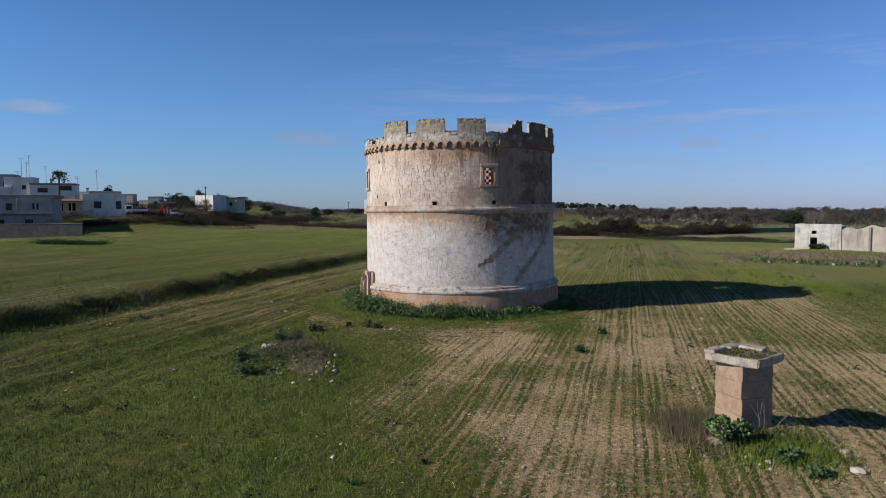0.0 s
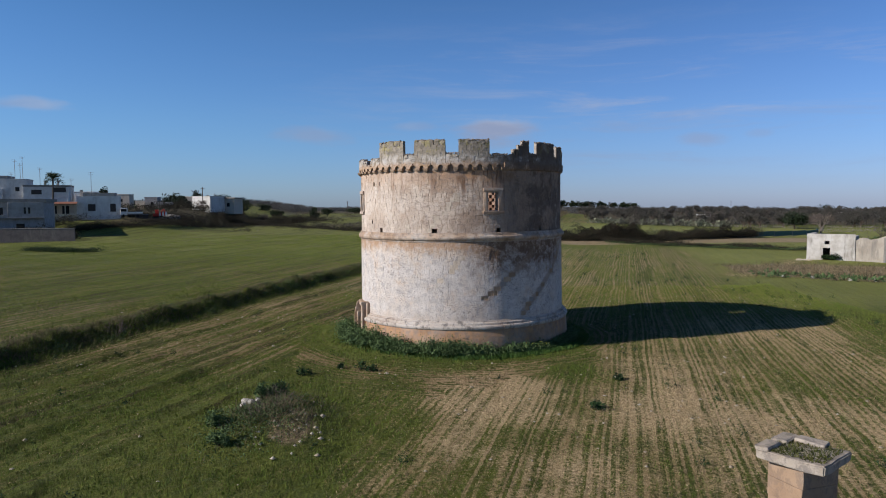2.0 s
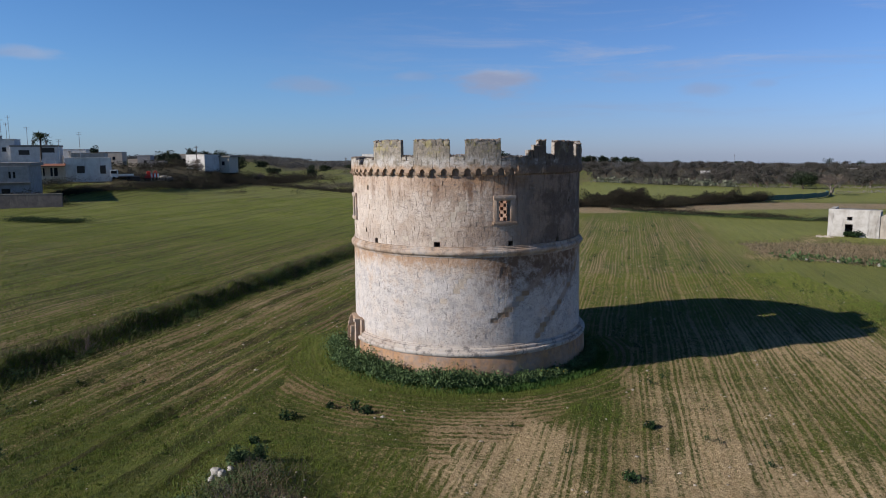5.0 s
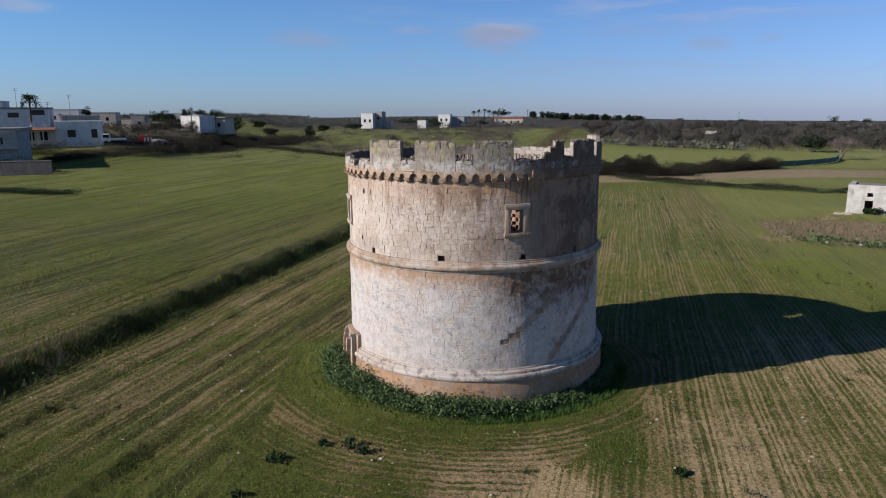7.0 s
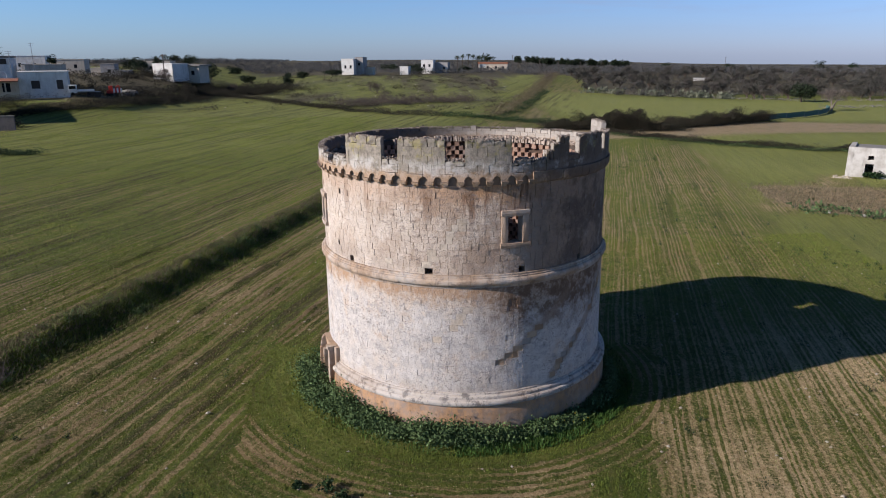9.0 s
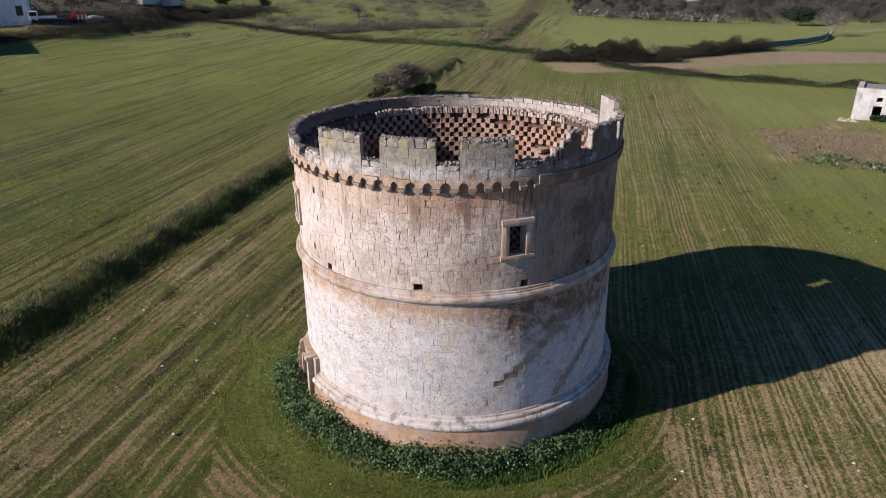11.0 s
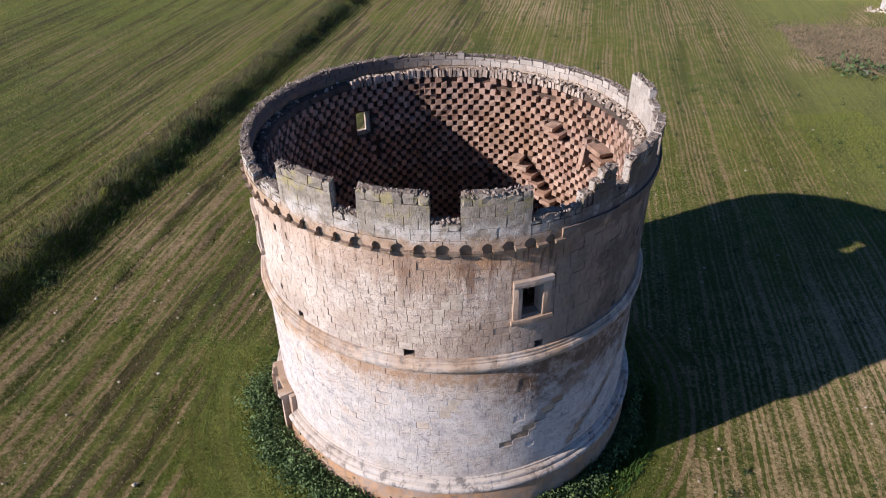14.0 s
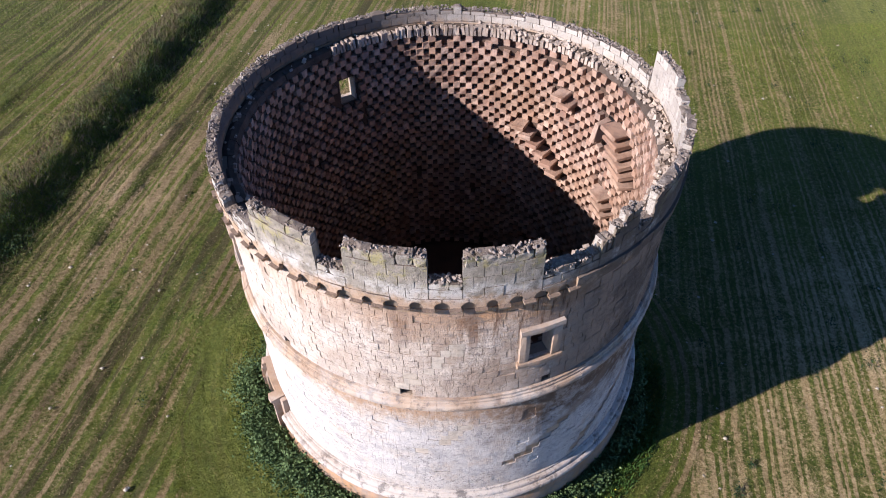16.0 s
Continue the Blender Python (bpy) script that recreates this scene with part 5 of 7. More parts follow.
keep = (rs.uniform(0, 1, n) < zs * (0.3 + 0.3 * ridge) * (1.5 - 1.2 * strip)) & far_off
p = on_land(q[keep], 0.01)
v, f = leaves(p, 0.10, 0.2, 0.1)
stuff("straw", v, f, M_STRAW, "pale chopped straw lying on the furrows", "straw")


def pebbles(n, at, size, mat, name, label, category="stones"):
    base = np.array([(1, 0, 0), (-1, 0, 0), (0, 1, 0), (0, -1, 0), (0, 0, 1), (0, 0, -1)], float)
    tri = np.array([(0, 2, 4), (2, 1, 4), (1, 3, 4), (3, 0, 4), (2, 0, 5), (1, 2, 5), (3, 1, 5), (0, 3, 5)])
    s = size * rs.uniform(0.4, 1.0, n) ** 2.0
    v = at[:, None, :] + base[None] * s[:, None, None] * rs.uniform(0.5, 1.2, (n, 6, 1)) * np.array([1, 1, 0.65])
    f = (tri[None] + (np.arange(n) * 6)[:, None, None]).reshape(-1, 3)
    return stuff(name, v.reshape(-1, 3), f, mat, label, category)


n = 1700
q = np.column_stack([rs.uniform(-26, 34, n), 10 + 70 * rs.uniform(0, 1, n) ** 1.2])
zr, zl, zs, zg, zd = zones(q[:, 0], q[:, 1])
q = q[(rs.uniform(0, 1, n) < 0.12 + zs) & (np.hypot(q[:, 0] - TUX, q[:, 1] - TUY) > 9)]
pebbles(len(q), on_land(q, 0.02), 0.12, M_FIELDSTONE, "field_stones", "small pale stones scattered on the field")

# single dark weeds standing in the field
wp = []
for _ in range(120):
    x, y = rs.uniform(-22, 34), rs.uniform(14, 75)
    if math.hypot(x - TUX, y - TUY) < 10:
        continue
    s = rs.uniform(0.12, 0.42) * (1 if rs.uniform() < 0.4 else 0.6)
    wp.append(np.array([x, y, height(x, y)]) + np.abs(rs.normal(size=(44, 3))) * np.array([0, 0, s]) + rs.normal(size=(44, 3)) * np.array([s, s, 0]) * 0.55)
for _ in range(230):
    x, y = rs.uniform(4, 36), rs.uniform(46, 125)
    if math.hypot(x - TUX, y - TUY) < 9:
        continue
    s = rs.uniform(0.14, 0.34)
    wp.append(np.array([x, y, height(x, y)]) + np.abs(rs.normal(size=(44, 3))) * np.array([0, 0, s]) + rs.normal(size=(44, 3)) * np.array([s, s, 0]) * 0.55)
v, f = leaves(np.concatenate(wp), 0.095, 0.5)
stuff("field_weeds", v, f, M_LEAF, "single dark green weeds in the field", "weeds")
for x, y, s in ((-7.0, 37.35, 0.42), (-4.35, 38.35, 0.36), (-3.75, 37.85, 0.34), (-5.4, 38.6, 0.2), (6.45, 31.45, 0.34), (8.6, 36.2, 0.24), (-7.8, 34.9, 0.3)):
    bush(x, y, (s * 1.1, s, s * 0.8), 170, 0.13, M_LEAF, "low dark green weed clump in the field", "weed_clump", "weeds")

# the heap with white stones, earth and bushes
p = []
for cx, cy, sx, sy, h, m in ((-8.6, 28.6, 0.5, 0.5, 0.75, 420), (-7.6, 32.3, 0.55, 0.5, 0.85, 520), (-7.0, 32.6, 0.35, 0.35, 0.9, 300), (-7.9, 26.9, 0.5, 0.5, 0.6, 380)):
    t = thing("shrub", pose(cx, cy, height(cx, cy)), "green leafy shrub growing on the rubble heap", "shrub")
    stems("stems", t, 4, 0.4, h * 0.5, 0.02, M_BARK, 1)
    leafy("foliage", t, m * 2, (sx, sy, h * 0.55), 0.095, M_WEED, h * 0.5)
pts = np.column_stack([rs.normal(-6.8, 0.9, 1500), rs.normal(29.9, 1.4, 1500)])
v, f = blades(on_land(pts), 0.36, 0.011, 0.8)
stuff("heap_grass", v, f, M_DRYWEED, "dry brown grass over the heap", "grass")
pts = np.column_stack([rs.normal(-7.3, 0.9, 4200), rs.normal(29.6, 1.6, 4200)])
v, f = leaves(on_land(pts, 0.1), 0.085, 0.5)
stuff("heap_weeds", v, f, M_WEED, "green weeds over the heap", "weeds")
for cx, cy, tall in ((-6.8, 30.6, 0.4), (-7.1, 28.9, 0.32)):
    t = thing("dry_shrub", pose(cx, cy, height(cx, cy)), "dry brown leafless shrub on the earth heap", "shrub")
    stems("branch_crown", t, 6, 0.7, tall, 0.012, M_TWIG, 3)
pts = np.column_stack([rs.normal(-5.7, 0.8, 60), rs.normal(28.4, 1.3, 60)])
pebbles(60, on_land(pts, 0.05), 0.12, M_FIELDSTONE, "heap_rubble", "tan rubble stones in the earth heap")


def boulder(x, y, sx, sy, sz, mat, label, lift=0.0, name="boulder"):
    bm = bmesh.new()
    bmesh.ops.create_icosphere(bm, subdivisions=2, radius=1)
    for vv in bm.verts:
        k = 1 + 0.3 * noise.noise(vv.co * 1.3 + Vector((x, y, 0)))
        vv.co = Vector((vv.co.x * sx * k, vv.co.y * sy * k, vv.co.z * sz * k))
    me = bpy.data.meshes.new(name)
    bm.to_mesh(me)
    bm.free()
    me.materials.append(mat)
    ob = tagged(new(name, me), label, "stone")
    ob.matrix_world = pose(x, y, height(x, y) + sz * 0.35 + lift, 0, 0, rnd.uniform(0, 360))
    return ob


for x, y, s in ((-8.35, 31.75, 0.24), (-8.05, 31.4, 0.2), (-8.3, 31.05, 0.15), (-7.9, 31.9, 0.14)):
    boulder(x, y, s, s * 0.75, s * 0.7, M_WHITESTONE, "whitish limestone boulder on the rubble heap", 0.1)

# ---- the stone gate pier with its slab ----
PX, PY = 8.93, 19.9
pier = thing("gate_pier", pose(PX, PY, height(PX, PY) - 0.05, 0, 0, 20), "square tan stone gate pier with an overhanging slab", "gate pier")
for k in range(4):
    off = 0.015 * math.sin(k * 2.1)
    bm = box_bm(-0.58 + off, 0.58 + off, -0.53, 0.53, 0.49 * k, 0.49 * (k + 1) - 0.001, 0.012, 0.0, 1)
    bmesh.ops.subdivide_edges(bm, edges=bm.edges[:], cuts=3, use_grid_fill=True)
    for vv in bm.verts:
        vv.co += Vector((noise.noise(vv.co * 3.1), noise.noise(vv.co * 2.7 + Vector((5, 0, 0))), 0.0)) * 0.016
    part("shaft_block", bm, M_PIER, pier)
turn = pose(0, 0, 0, 0, 0, 20)
bm = box_bm(-0.82, 0.82, -0.82, 0.82, 1.965, 2.2, 0.03, 0.0, 2)
bmesh.ops.subdivide_edges(bm, edges=bm.edges[:], cuts=3, use_grid_fill=True)
for vv in bm.verts:
    vv.co += Vector((noise.noise(vv.co * 2.9), noise.noise(vv.co * 2.3 + Vector((3, 1, 0))), noise.noise(vv.co * 2.2))) * 0.04
bm.transform(turn)
part("slab", bm, M_SLAB, pier, "weathered grey overhanging stone slab")
p = np.column_stack([rs.uniform(-0.7, 0.7, 1200), rs.uniform(-0.7, 0.7, 1200), np.full(1200, 2.2)]) @ np.array(turn.to_3x3()).T
v, f = blades(p, 0.06, 0.02, 0.6)
fast("moss", v, f, M_MOSS, pier, "olive moss on the slab")
for bx0, bx1, by0, by1 in ((-0.8, -0.1, 0.5, 0.84), (0.1, 0.82, 0.45, 0.84), (0.45, 0.84, -0.3, 0.4)):
    bm = box_bm(bx0, bx1, by0, by1, 2.19, 2.29, 0.02, 0.02)
    bm.transform(turn)
    part("slab_fragment", bm, M_SLAB, pier, "broken edge stone")
for x, y, s, h, m in ((8.1, 18.95, 0.68, 0.7, 2600), (9.15, 17.6, 0.4, 0.4, 900), (9.5, 16.9, 0.35, 0.2, 400)):
    t = thing("weed_clump", pose(x, y, height(x, y)), "leafy green weeds crowding the pier foot", "weeds")
    leafy("foliage", t, m, (s, s * 0.8, h * 0.7), 0.12, M_WEED, h * 0.45, 0.7)
pts = np.column_stack([rs.normal(9.4, 0.75, 2600), rs.normal(18.2, 0.7, 2600)])
v, f = blades(on_land(pts), 0.22, 0.014, 0.5)
stuff("pier_grass", v, f, M_GRASS, "long grass round the pier foot", "grass")
pts = np.column_stack([rs.normal(7.5, 0.5, 4200), rs.normal(20.2, 0.8, 4200)])
v, f = blades(on_land(pts), 0.32, 0.011, 0.6)
stuff("pier_dry_grass", v, f, M_DRYWEED, "dry grass beside the pier", "grass")
twig = thing("dead_stalks", pose(9.0, 18.9, height(9.0, 18.9)), "bare pale dead stalks beside the pier", "stalks")
stems("stalk", twig, 3, 0.35, 0.8, 0.014, M_TWIG, 1)
for x, y, s in ((7.75, 19.0, 0.24), (7.2, 18.2, 0.15), (11.0, 18.2, 0.16), (10.6, 17.0, 0.2), (8.6, 17.6, 0.13)):
    boulder(x, y, s, s * 0.7, s * 0.5, M_FIELDSTONE, "pale stone lying near the pier")

# ---- the overgrown field bank ----
def along_bank(n, t0, t1, d_mean, d_spread):
    t = rs.uniform(t0, t1, n)
    d = rs.normal(d_mean, d_spread, n)
    return np.column_stack([HEDGE_AT[0] + HEDGE_WAY.x * t + HEDGE_WAY.y * d, HEDGE_AT[1] + HEDGE_WAY.y * t - HEDGE_WAY.x * d])


p = along_bank(13000, -34, 126, -0.4, 0.35)
hgt = (0.03 + 0.3 * rs.uniform(0, 1, len(p)) ** 1.5) * (0.6 + 0.6 * waves(p[:, 0], p[:, 1], 5.0, 41))
v, f = leaves(np.column_stack([p, terrain(p[:, 0], p[:, 1]) + np.maximum(hgt, 0.02)]), 0.085, 0.4)
stuff("bank_brambles", v, f, M_BRAMBLE, "dark brambles along the field bank", "brambles")
p = along_bank(70000, -34, 126, -1.7, 1.0)
v, f = blades(on_land(p), 0.34, 0.016, 0.6)
stuff("bank_dry_grass", v, f, M_DRYWEED, "dry grass along the field bank", "grass")
p = along_bank(56000, -34, 126, -1.0, 1.0)
v, f = blades(on_land(p), 0.28, 0.018, 0.6)
stuff("bank_grass", v, f, M_GRASS, "green grass on the field bank", "grass")
wp = []
for _ in range(150):
    q = along_bank(1, -34, 126, -0.7, 0.7)[0]
    s = rs.uniform(0.15, 0.5)
    wp.append(np.array([q[0], q[1], height(q[0], q[1])]) + np.abs(rs.normal(size=(130, 3))) * np.array([0, 0, s * 0.6]) + rs.normal(size=(130, 3)) * np.array([s, s, 0]) * 0.8)
v, f = leaves(np.concatenate(wp), 0.09, 0.5)
stuff("bank_weeds", v, f, M_WEED, "green weed clumps on the field bank", "weeds")
dead = thing("dead_shrub", pose(-21.2, 46.9, height(-21.2, 46.9)), "small leafless grey shrub on the bank", "shrub")
stems("branch_crown", dead, 5, 0.45, 0.55, 0.02, M_TWIG, 3)
big = thing("leafless_bush", pose(-2.0, 122.5, height(-2, 122.5)), "large grey-brown leafless bush on the bank", "bush")
stems("branches", big, 14, 0.7, 1.5, 0.06, M_TWIG, 4)
leafy("twig_crown", big, 6500, (4.8, 3.2, 2.3), 0.5, M_TWIG, 2.1, 0.16, 11, 0.2)
bush(1.2, 123.5, (2.4, 1.8, 1.1), 1500, 0.3, M_LEAF, "dark green bush beside the leafless one")
bush(-4.8, 121.0, (2.0, 1.6, 0.9), 900, 0.3, M_BRAMBLE, "dark bramble bush on the bank")

# ---- materials of the buildings ----
def plaster(name, a, b, dirt=0.4):
    m, n = material(name)
    pos = n.position()
    col = n.mix(n.smooth(n.noise(0.8, 6, 0.65, pos), 0.35, 0.7), a, b)
    run = n.noise(0.7, 6, 0.7, n.vmath("MULTIPLY", pos, (1.5, 1.5, 0.3)))
    col = n.mix(n.math("MULTIPLY", n.smooth(run, 0.5, 0.7), dirt), col, (0.2, 0.185, 0.17))
    n.surface(col, 0.9, n.noise(18, 4, 0.6, pos), 0.01, 0.4)
    return m


M_WHITE = plaster("white_plaster", (0.66, 0.655, 0.64), (0.55, 0.535, 0.52), 0.25)
M_GREYWALL = plaster("grey_render", (0.34, 0.33, 0.33), (0.26, 0.25, 0.25), 0.5)
M_DARKWALL = plaster("dark_masonry", (0.15, 0.13, 0.13), (0.10, 0.09, 0.09), 0.6)
M_CREAM = plaster("cream_plaster", (0.55, 0.48, 0.4), (0.48, 0.42, 0.35), 0.3)
M_RUIN = plaster("ruin_plaster", (0.53, 0.515, 0.495), (0.36, 0.335, 0.305), 0.95)
M_CONC = plaster("concrete", (0.25, 0.24, 0.23), (0.19, 0.18, 0.17), 0.5)
M_TILE = plaster("roof_tile", (0.30, 0.13, 0.08), (0.22, 0.10, 0.07), 0.3)


def plain(name, colour, rough=0.5, **more):
    m, n = material(name)
    pos = n.position()
    n.surface(n.mix(n.math("MULTIPLY", n.noise(5, 4, 0.6, pos), 0.5), colour, tuple(c * 0.6 for c in colour)), rough, **more)
    return m


M_PANE = plain("window_pane", (0.015, 0.018, 0.022), 0.12)
M_SHUT = plain("dark_shutter", (0.06, 0.05, 0.045), 0.6)
M_METAL = plain("galvanised", (0.28, 0.28, 0.29), 0.4, Metallic=0.7)
M_TRUCK = plain("white_paint", (0.72, 0.72, 0.71), 0.4)
M_RED = plain("red_paint", (0.5, 0.04, 0.025), 0.45)
M_RUBBER = plain("rubber", (0.02, 0.02, 0.02), 0.8)
M_NET = plain("green_net", (0.07, 0.145, 0.13), 0.8)
M_GRAVEL = stone("gravel", (0.45, 0.42, 0.38), (0.55, 0.52, 0.48), (0.38, 0.35, 0.31), 1.0)


def weld(ob):
    """Join the cells of a wall into one body: shared corners, no faces inside."""
    bm = bmesh.new()
    bm.from_mesh(ob.data)
    bmesh.ops.remove_doubles(bm, verts=bm.verts[:], dist=0.001)
    seen = {}
    for f in bm.faces:
        seen.setdefault(frozenset(v.index for v in f.verts), []).append(f)
    bmesh.ops.delete(bm, geom=[f for fs in seen.values() if len(fs) > 1 for f in fs], context="FACES")
    bm.to_mesh(ob.data)
    bm.free()
    return ob


def house(name, x, y, yaw, wide, deep, z0, z1, mat, label, openings=(), slab=0.25, over=0.12, category="house", roof_mat=None):
    """A flat-roofed house; x, y is its front right corner, openings are (from right, sill, width, height, kind) on the front."""
    t = thing(name, pose(x, y, z0, 0, 0, yaw), label, category)
    h = z1 - z0
    xs = sorted(set([-wide, 0.0] + [-o[0] for o in openings] + [-o[0] - o[2] for o in openings]))
    zs = sorted(set([-1.0, h] + [o[1] for o in openings] + [o[1] + o[3] for o in openings]))
    s = Soup()
    for i in range(len(xs) - 1):
        for k in range(len(zs) - 1):
            cx, cz = (xs[i] + xs[i + 1]) / 2, (zs[k] + zs[k + 1]) / 2
            if any(-o[0] - o[2] < cx < -o[0] and o[1] < cz < o[1] + o[3] for o in openings):
                continue
            s.box(xs[i], xs[i + 1], 0, 0.3, zs[k], zs[k + 1])
    s.box(-wide, 0, deep - 0.3, deep, -1, h)
    s.box(-wide, -wide + 0.3, 0.3, deep - 0.3, -1, h)
    s.box(-0.3, 0, 0.3, deep - 0.3, -1, h)
    weld(s.make("wall", mat, t))
    part("roof", box_bm(-wide - over, over, -over, deep + over, h, h + slab, 0.03), roof_mat or mat, t)
    for a, sill, wd, hg, kind in openings:
        o = new("door" if kind == "door" else "window")
        o.parent = t
        part("frame", box_bm(-a - wd, -a, 0.10, 0.16, sill, sill + hg, 0.0), M_SHUT, o)
        part("pane", box_bm(-a - wd + 0.08, -a - 0.08, 0.07, 0.098, sill + 0.08, sill + hg - 0.08), M_PANE if kind != "shut" else M_SHUT, o)
        if kind != "door":
            part("sill", box_bm(-a - wd - 0.1, -a + 0.1, -0.07, 0.1, sill - 0.1, sill, 0.01), M_CONC, o)
    return t


def antenna(x, y, z, tall, label="thin metal aerial mast on a roof"):
    t = thing("aerial", pose(x, y, z), label, "aerial")
    part("mast", box_bm(-0.05, 0.05, -0.05, 0.05, 0, tall), M_METAL, t)
    for k, (zz, w_) in enumerate(((tall - 0.2, 0.9), (tall - 0.7, 0.7))):
        part("crossbar", box_bm(-w_, w_, -0.03, 0.03, zz, zz + 0.07), M_METAL, t)
    return t


# ---- the village on its terrace ----
flats = house("apartment_house", -96.4, 168.2, 20, 30, 13, 1.0, 9.4, M_GREYWALL, "grey two-storey house with dark windows, in shade",
              [(3.3, 5.5, 0.5, 1.5, "win"), (4.2, 5.5, 0.4, 1.5, "win"), (8.6, 4.9, 1.3, 2.2, "door"), (13.0, 5.5, 1.3, 1.5, "win"), (17.0, 5.5, 1.3, 1.5, "win"), (4.2, 2.1, 1.8, 1.1, "win"), (10.3, 2.1, 1.8, 1.1, "win"), (16.0, 2.1, 1.8, 1.1, "win"), (22, 5.4, 1.4, 1.4, "win")], 0.75, 0.55, roof_mat=M_CONC)
part("balcony_slab", box_bm(-30, 0.3, -1.3, -0.01, 4.45, 4.65, 0.02), M_CONC, flats)
part("balcony_wall", box_bm(-30, -7.4, -1.3, -1.18, 4.65, 5.35, 0.02), M_GREYWALL, flats)
part("projecting_bay", box_bm(-7.4, -0.02, -0.9, -0.02, 4.66, 8.38, 0.03), M_GREYWALL, flats)
part("plinth_course", box_bm(-30, 0.04, -0.05, -0.005, -0.6, 0.5, 0.01), M_DARKWALL, flats)
for wx in (-4.1, -3.2):
    part("bay_window", box_bm(wx, wx + 0.45, -0.94, -0.905, 5.6, 7.1), M_PANE, flats)
wall_t = thing("boundary_wall", pose(-86.4, 163.0, 0.0, 0, 0, 12), "long low grey masonry boundary wall", "wall")
part("masonry", box_bm(-40, 0, 0, 0.4, -0.6, 3.1, 0.04), M_DARKWALL, wall_t)
part("coping", box_bm(-40.05, 0.06, -0.06, 0.46, 3.1, 3.25, 0.03), M_CONC, wall_t)
house("white_house", -96.4, 207.2, 24, 11.5, 10, 4.5, 11.0, M_WHITE, "white flat-roofed house with dark shuttered windows",
      [(1.2, 2.2, 1.5, 2.3, "shut"), (6.6, 2.4, 2.0, 2.0, "shut")])
veranda = thing("veranda", pose(-106.9, 202.6, 4.5, 0, 0, 24), "tiled veranda on posts before the white house", "veranda")
bm = box_bm(-8.6, 0.3, -3.4, 0.2, 4.9, 5.15, 0.04)
bm.transform(Matrix.Rotation(radians(9), 4, "X"))
part("tiled_roof", bm, M_TILE, veranda)
for k in range(4):
    part("post", box_bm(-8.3 + 2.7 * k, -8.0 + 2.7 * k, -3.2, -2.9, -0.6, 4.4, 0.02), M_CREAM, veranda)
part("low_wall", box_bm(-8.4, 0.2, -3.3, -3.1, -0.6, 1.6, 0.02), M_CREAM, veranda)
part("back_wall", box_bm(-9, 0.2, 0.25, 0.5, -0.6, 5.0), M_CREAM, veranda)
for k in range(2):
    part("window", box_bm(-7 + 3.2 * k, -5.2 + 3.2 * k, 0.15, 0.24, 1.6, 3.9), M_PANE, veranda)
arch = thing("garden_arch", pose(-110.4, 202.0, 4.3, 0, 0, 24), "white plastered arch beside the veranda", "arch")
part("pillar", box_bm(-2.4, -1.6, -0.4, 0.4, -0.5, 6.0, 0.06), M_WHITE, arch)
part("pillar", box_bm(0.2, 1.0, -0.4, 0.4, -0.5, 6.0, 0.06), M_WHITE, arch)
bm = bmesh.new()
seg = 10
ring0 = []
for k in range(seg + 1):
    th = math.pi * k / seg
    ring0.append([bm.verts.new((-0.7 + r * math.cos(th), yy, 6.0 + r * math.sin(th) * 0.7)) for r, yy in ((0.9, -0.4), (1.7, -0.4), (1.7, 0.4), (0.9, 0.4))])
for k in range(seg):
    for i in range(4):
        bm.faces.new((ring0[k][i], ring0[k][(i + 1) % 4], ring0[k + 1][(i + 1) % 4], ring0[k + 1][i]))
part("arch_head", bm, M_WHITE, arch)
house("upper_house", -134.8, 225, 20, 8.4, 9, 4.6, 16.9, M_WHITE, "tall white box house on the village edge", [(2.2, 8.6, 1.2, 1.3, "win")])
house("long_house", -122.8, 228, 20, 13.2, 9, 4.6, 14.6, M_WHITE, "long white house with a dark roof band", [(1.0, 8.3, 4.0, 1.5, "shut"), (8.0, 7.6, 3.0, 1.4, "shut")], 0.6, roof_mat=M_CONC)
house("hill_house", -150.5, 240, 20, 16, 10, 5.0, 18.6, M_GREYWALL, "grey house with a stepped roof", [(2.0, 9.5, 1.4, 1.6, "win")])
house("side_house", -140.5, 221, 20, 12, 8, 4.6, 13.6, M_WHITE, "low white house beside taller ones", [(2.5, 6.5, 1.4, 1.4, "win")])
house("back_house", -112.0, 236, 20, 10, 9, 4.8, 12.5, M_CREAM, "cream house behind the white one", [(2, 4.5, 1.2, 1.5, "win")])
for x, y, z, tall in ((-138.6, 225, 17, 6.4), (-137.5, 226, 17, 5.2), (-136.7, 226, 17, 7.4), (-132.9, 229, 15, 6.0), (-110.2, 206, 10.5, 6.0), (-106.8, 211, 11, 7.6), (-143, 230, 15, 4.5)):
    antenna(x, y, z, tall)
for x, y, z in ((-108.8, 209, 11.2), (-127.5, 230, 14.8), (-131.2, 229, 14.8)):
    t = thing("chimney", pose(x, y, z, 0, 0, 20), "small dark chimney on a roof", "chimney")
    part("stack", box_bm(-0.3, 0.3, -0.3, 0.3, 0, 1.6, 0.03), M_CREAM, t)
    part("cap", box_bm(-0.42, 0.42, -0.42, 0.42, 1.6, 1.95, 0.05), M_CONC, t)


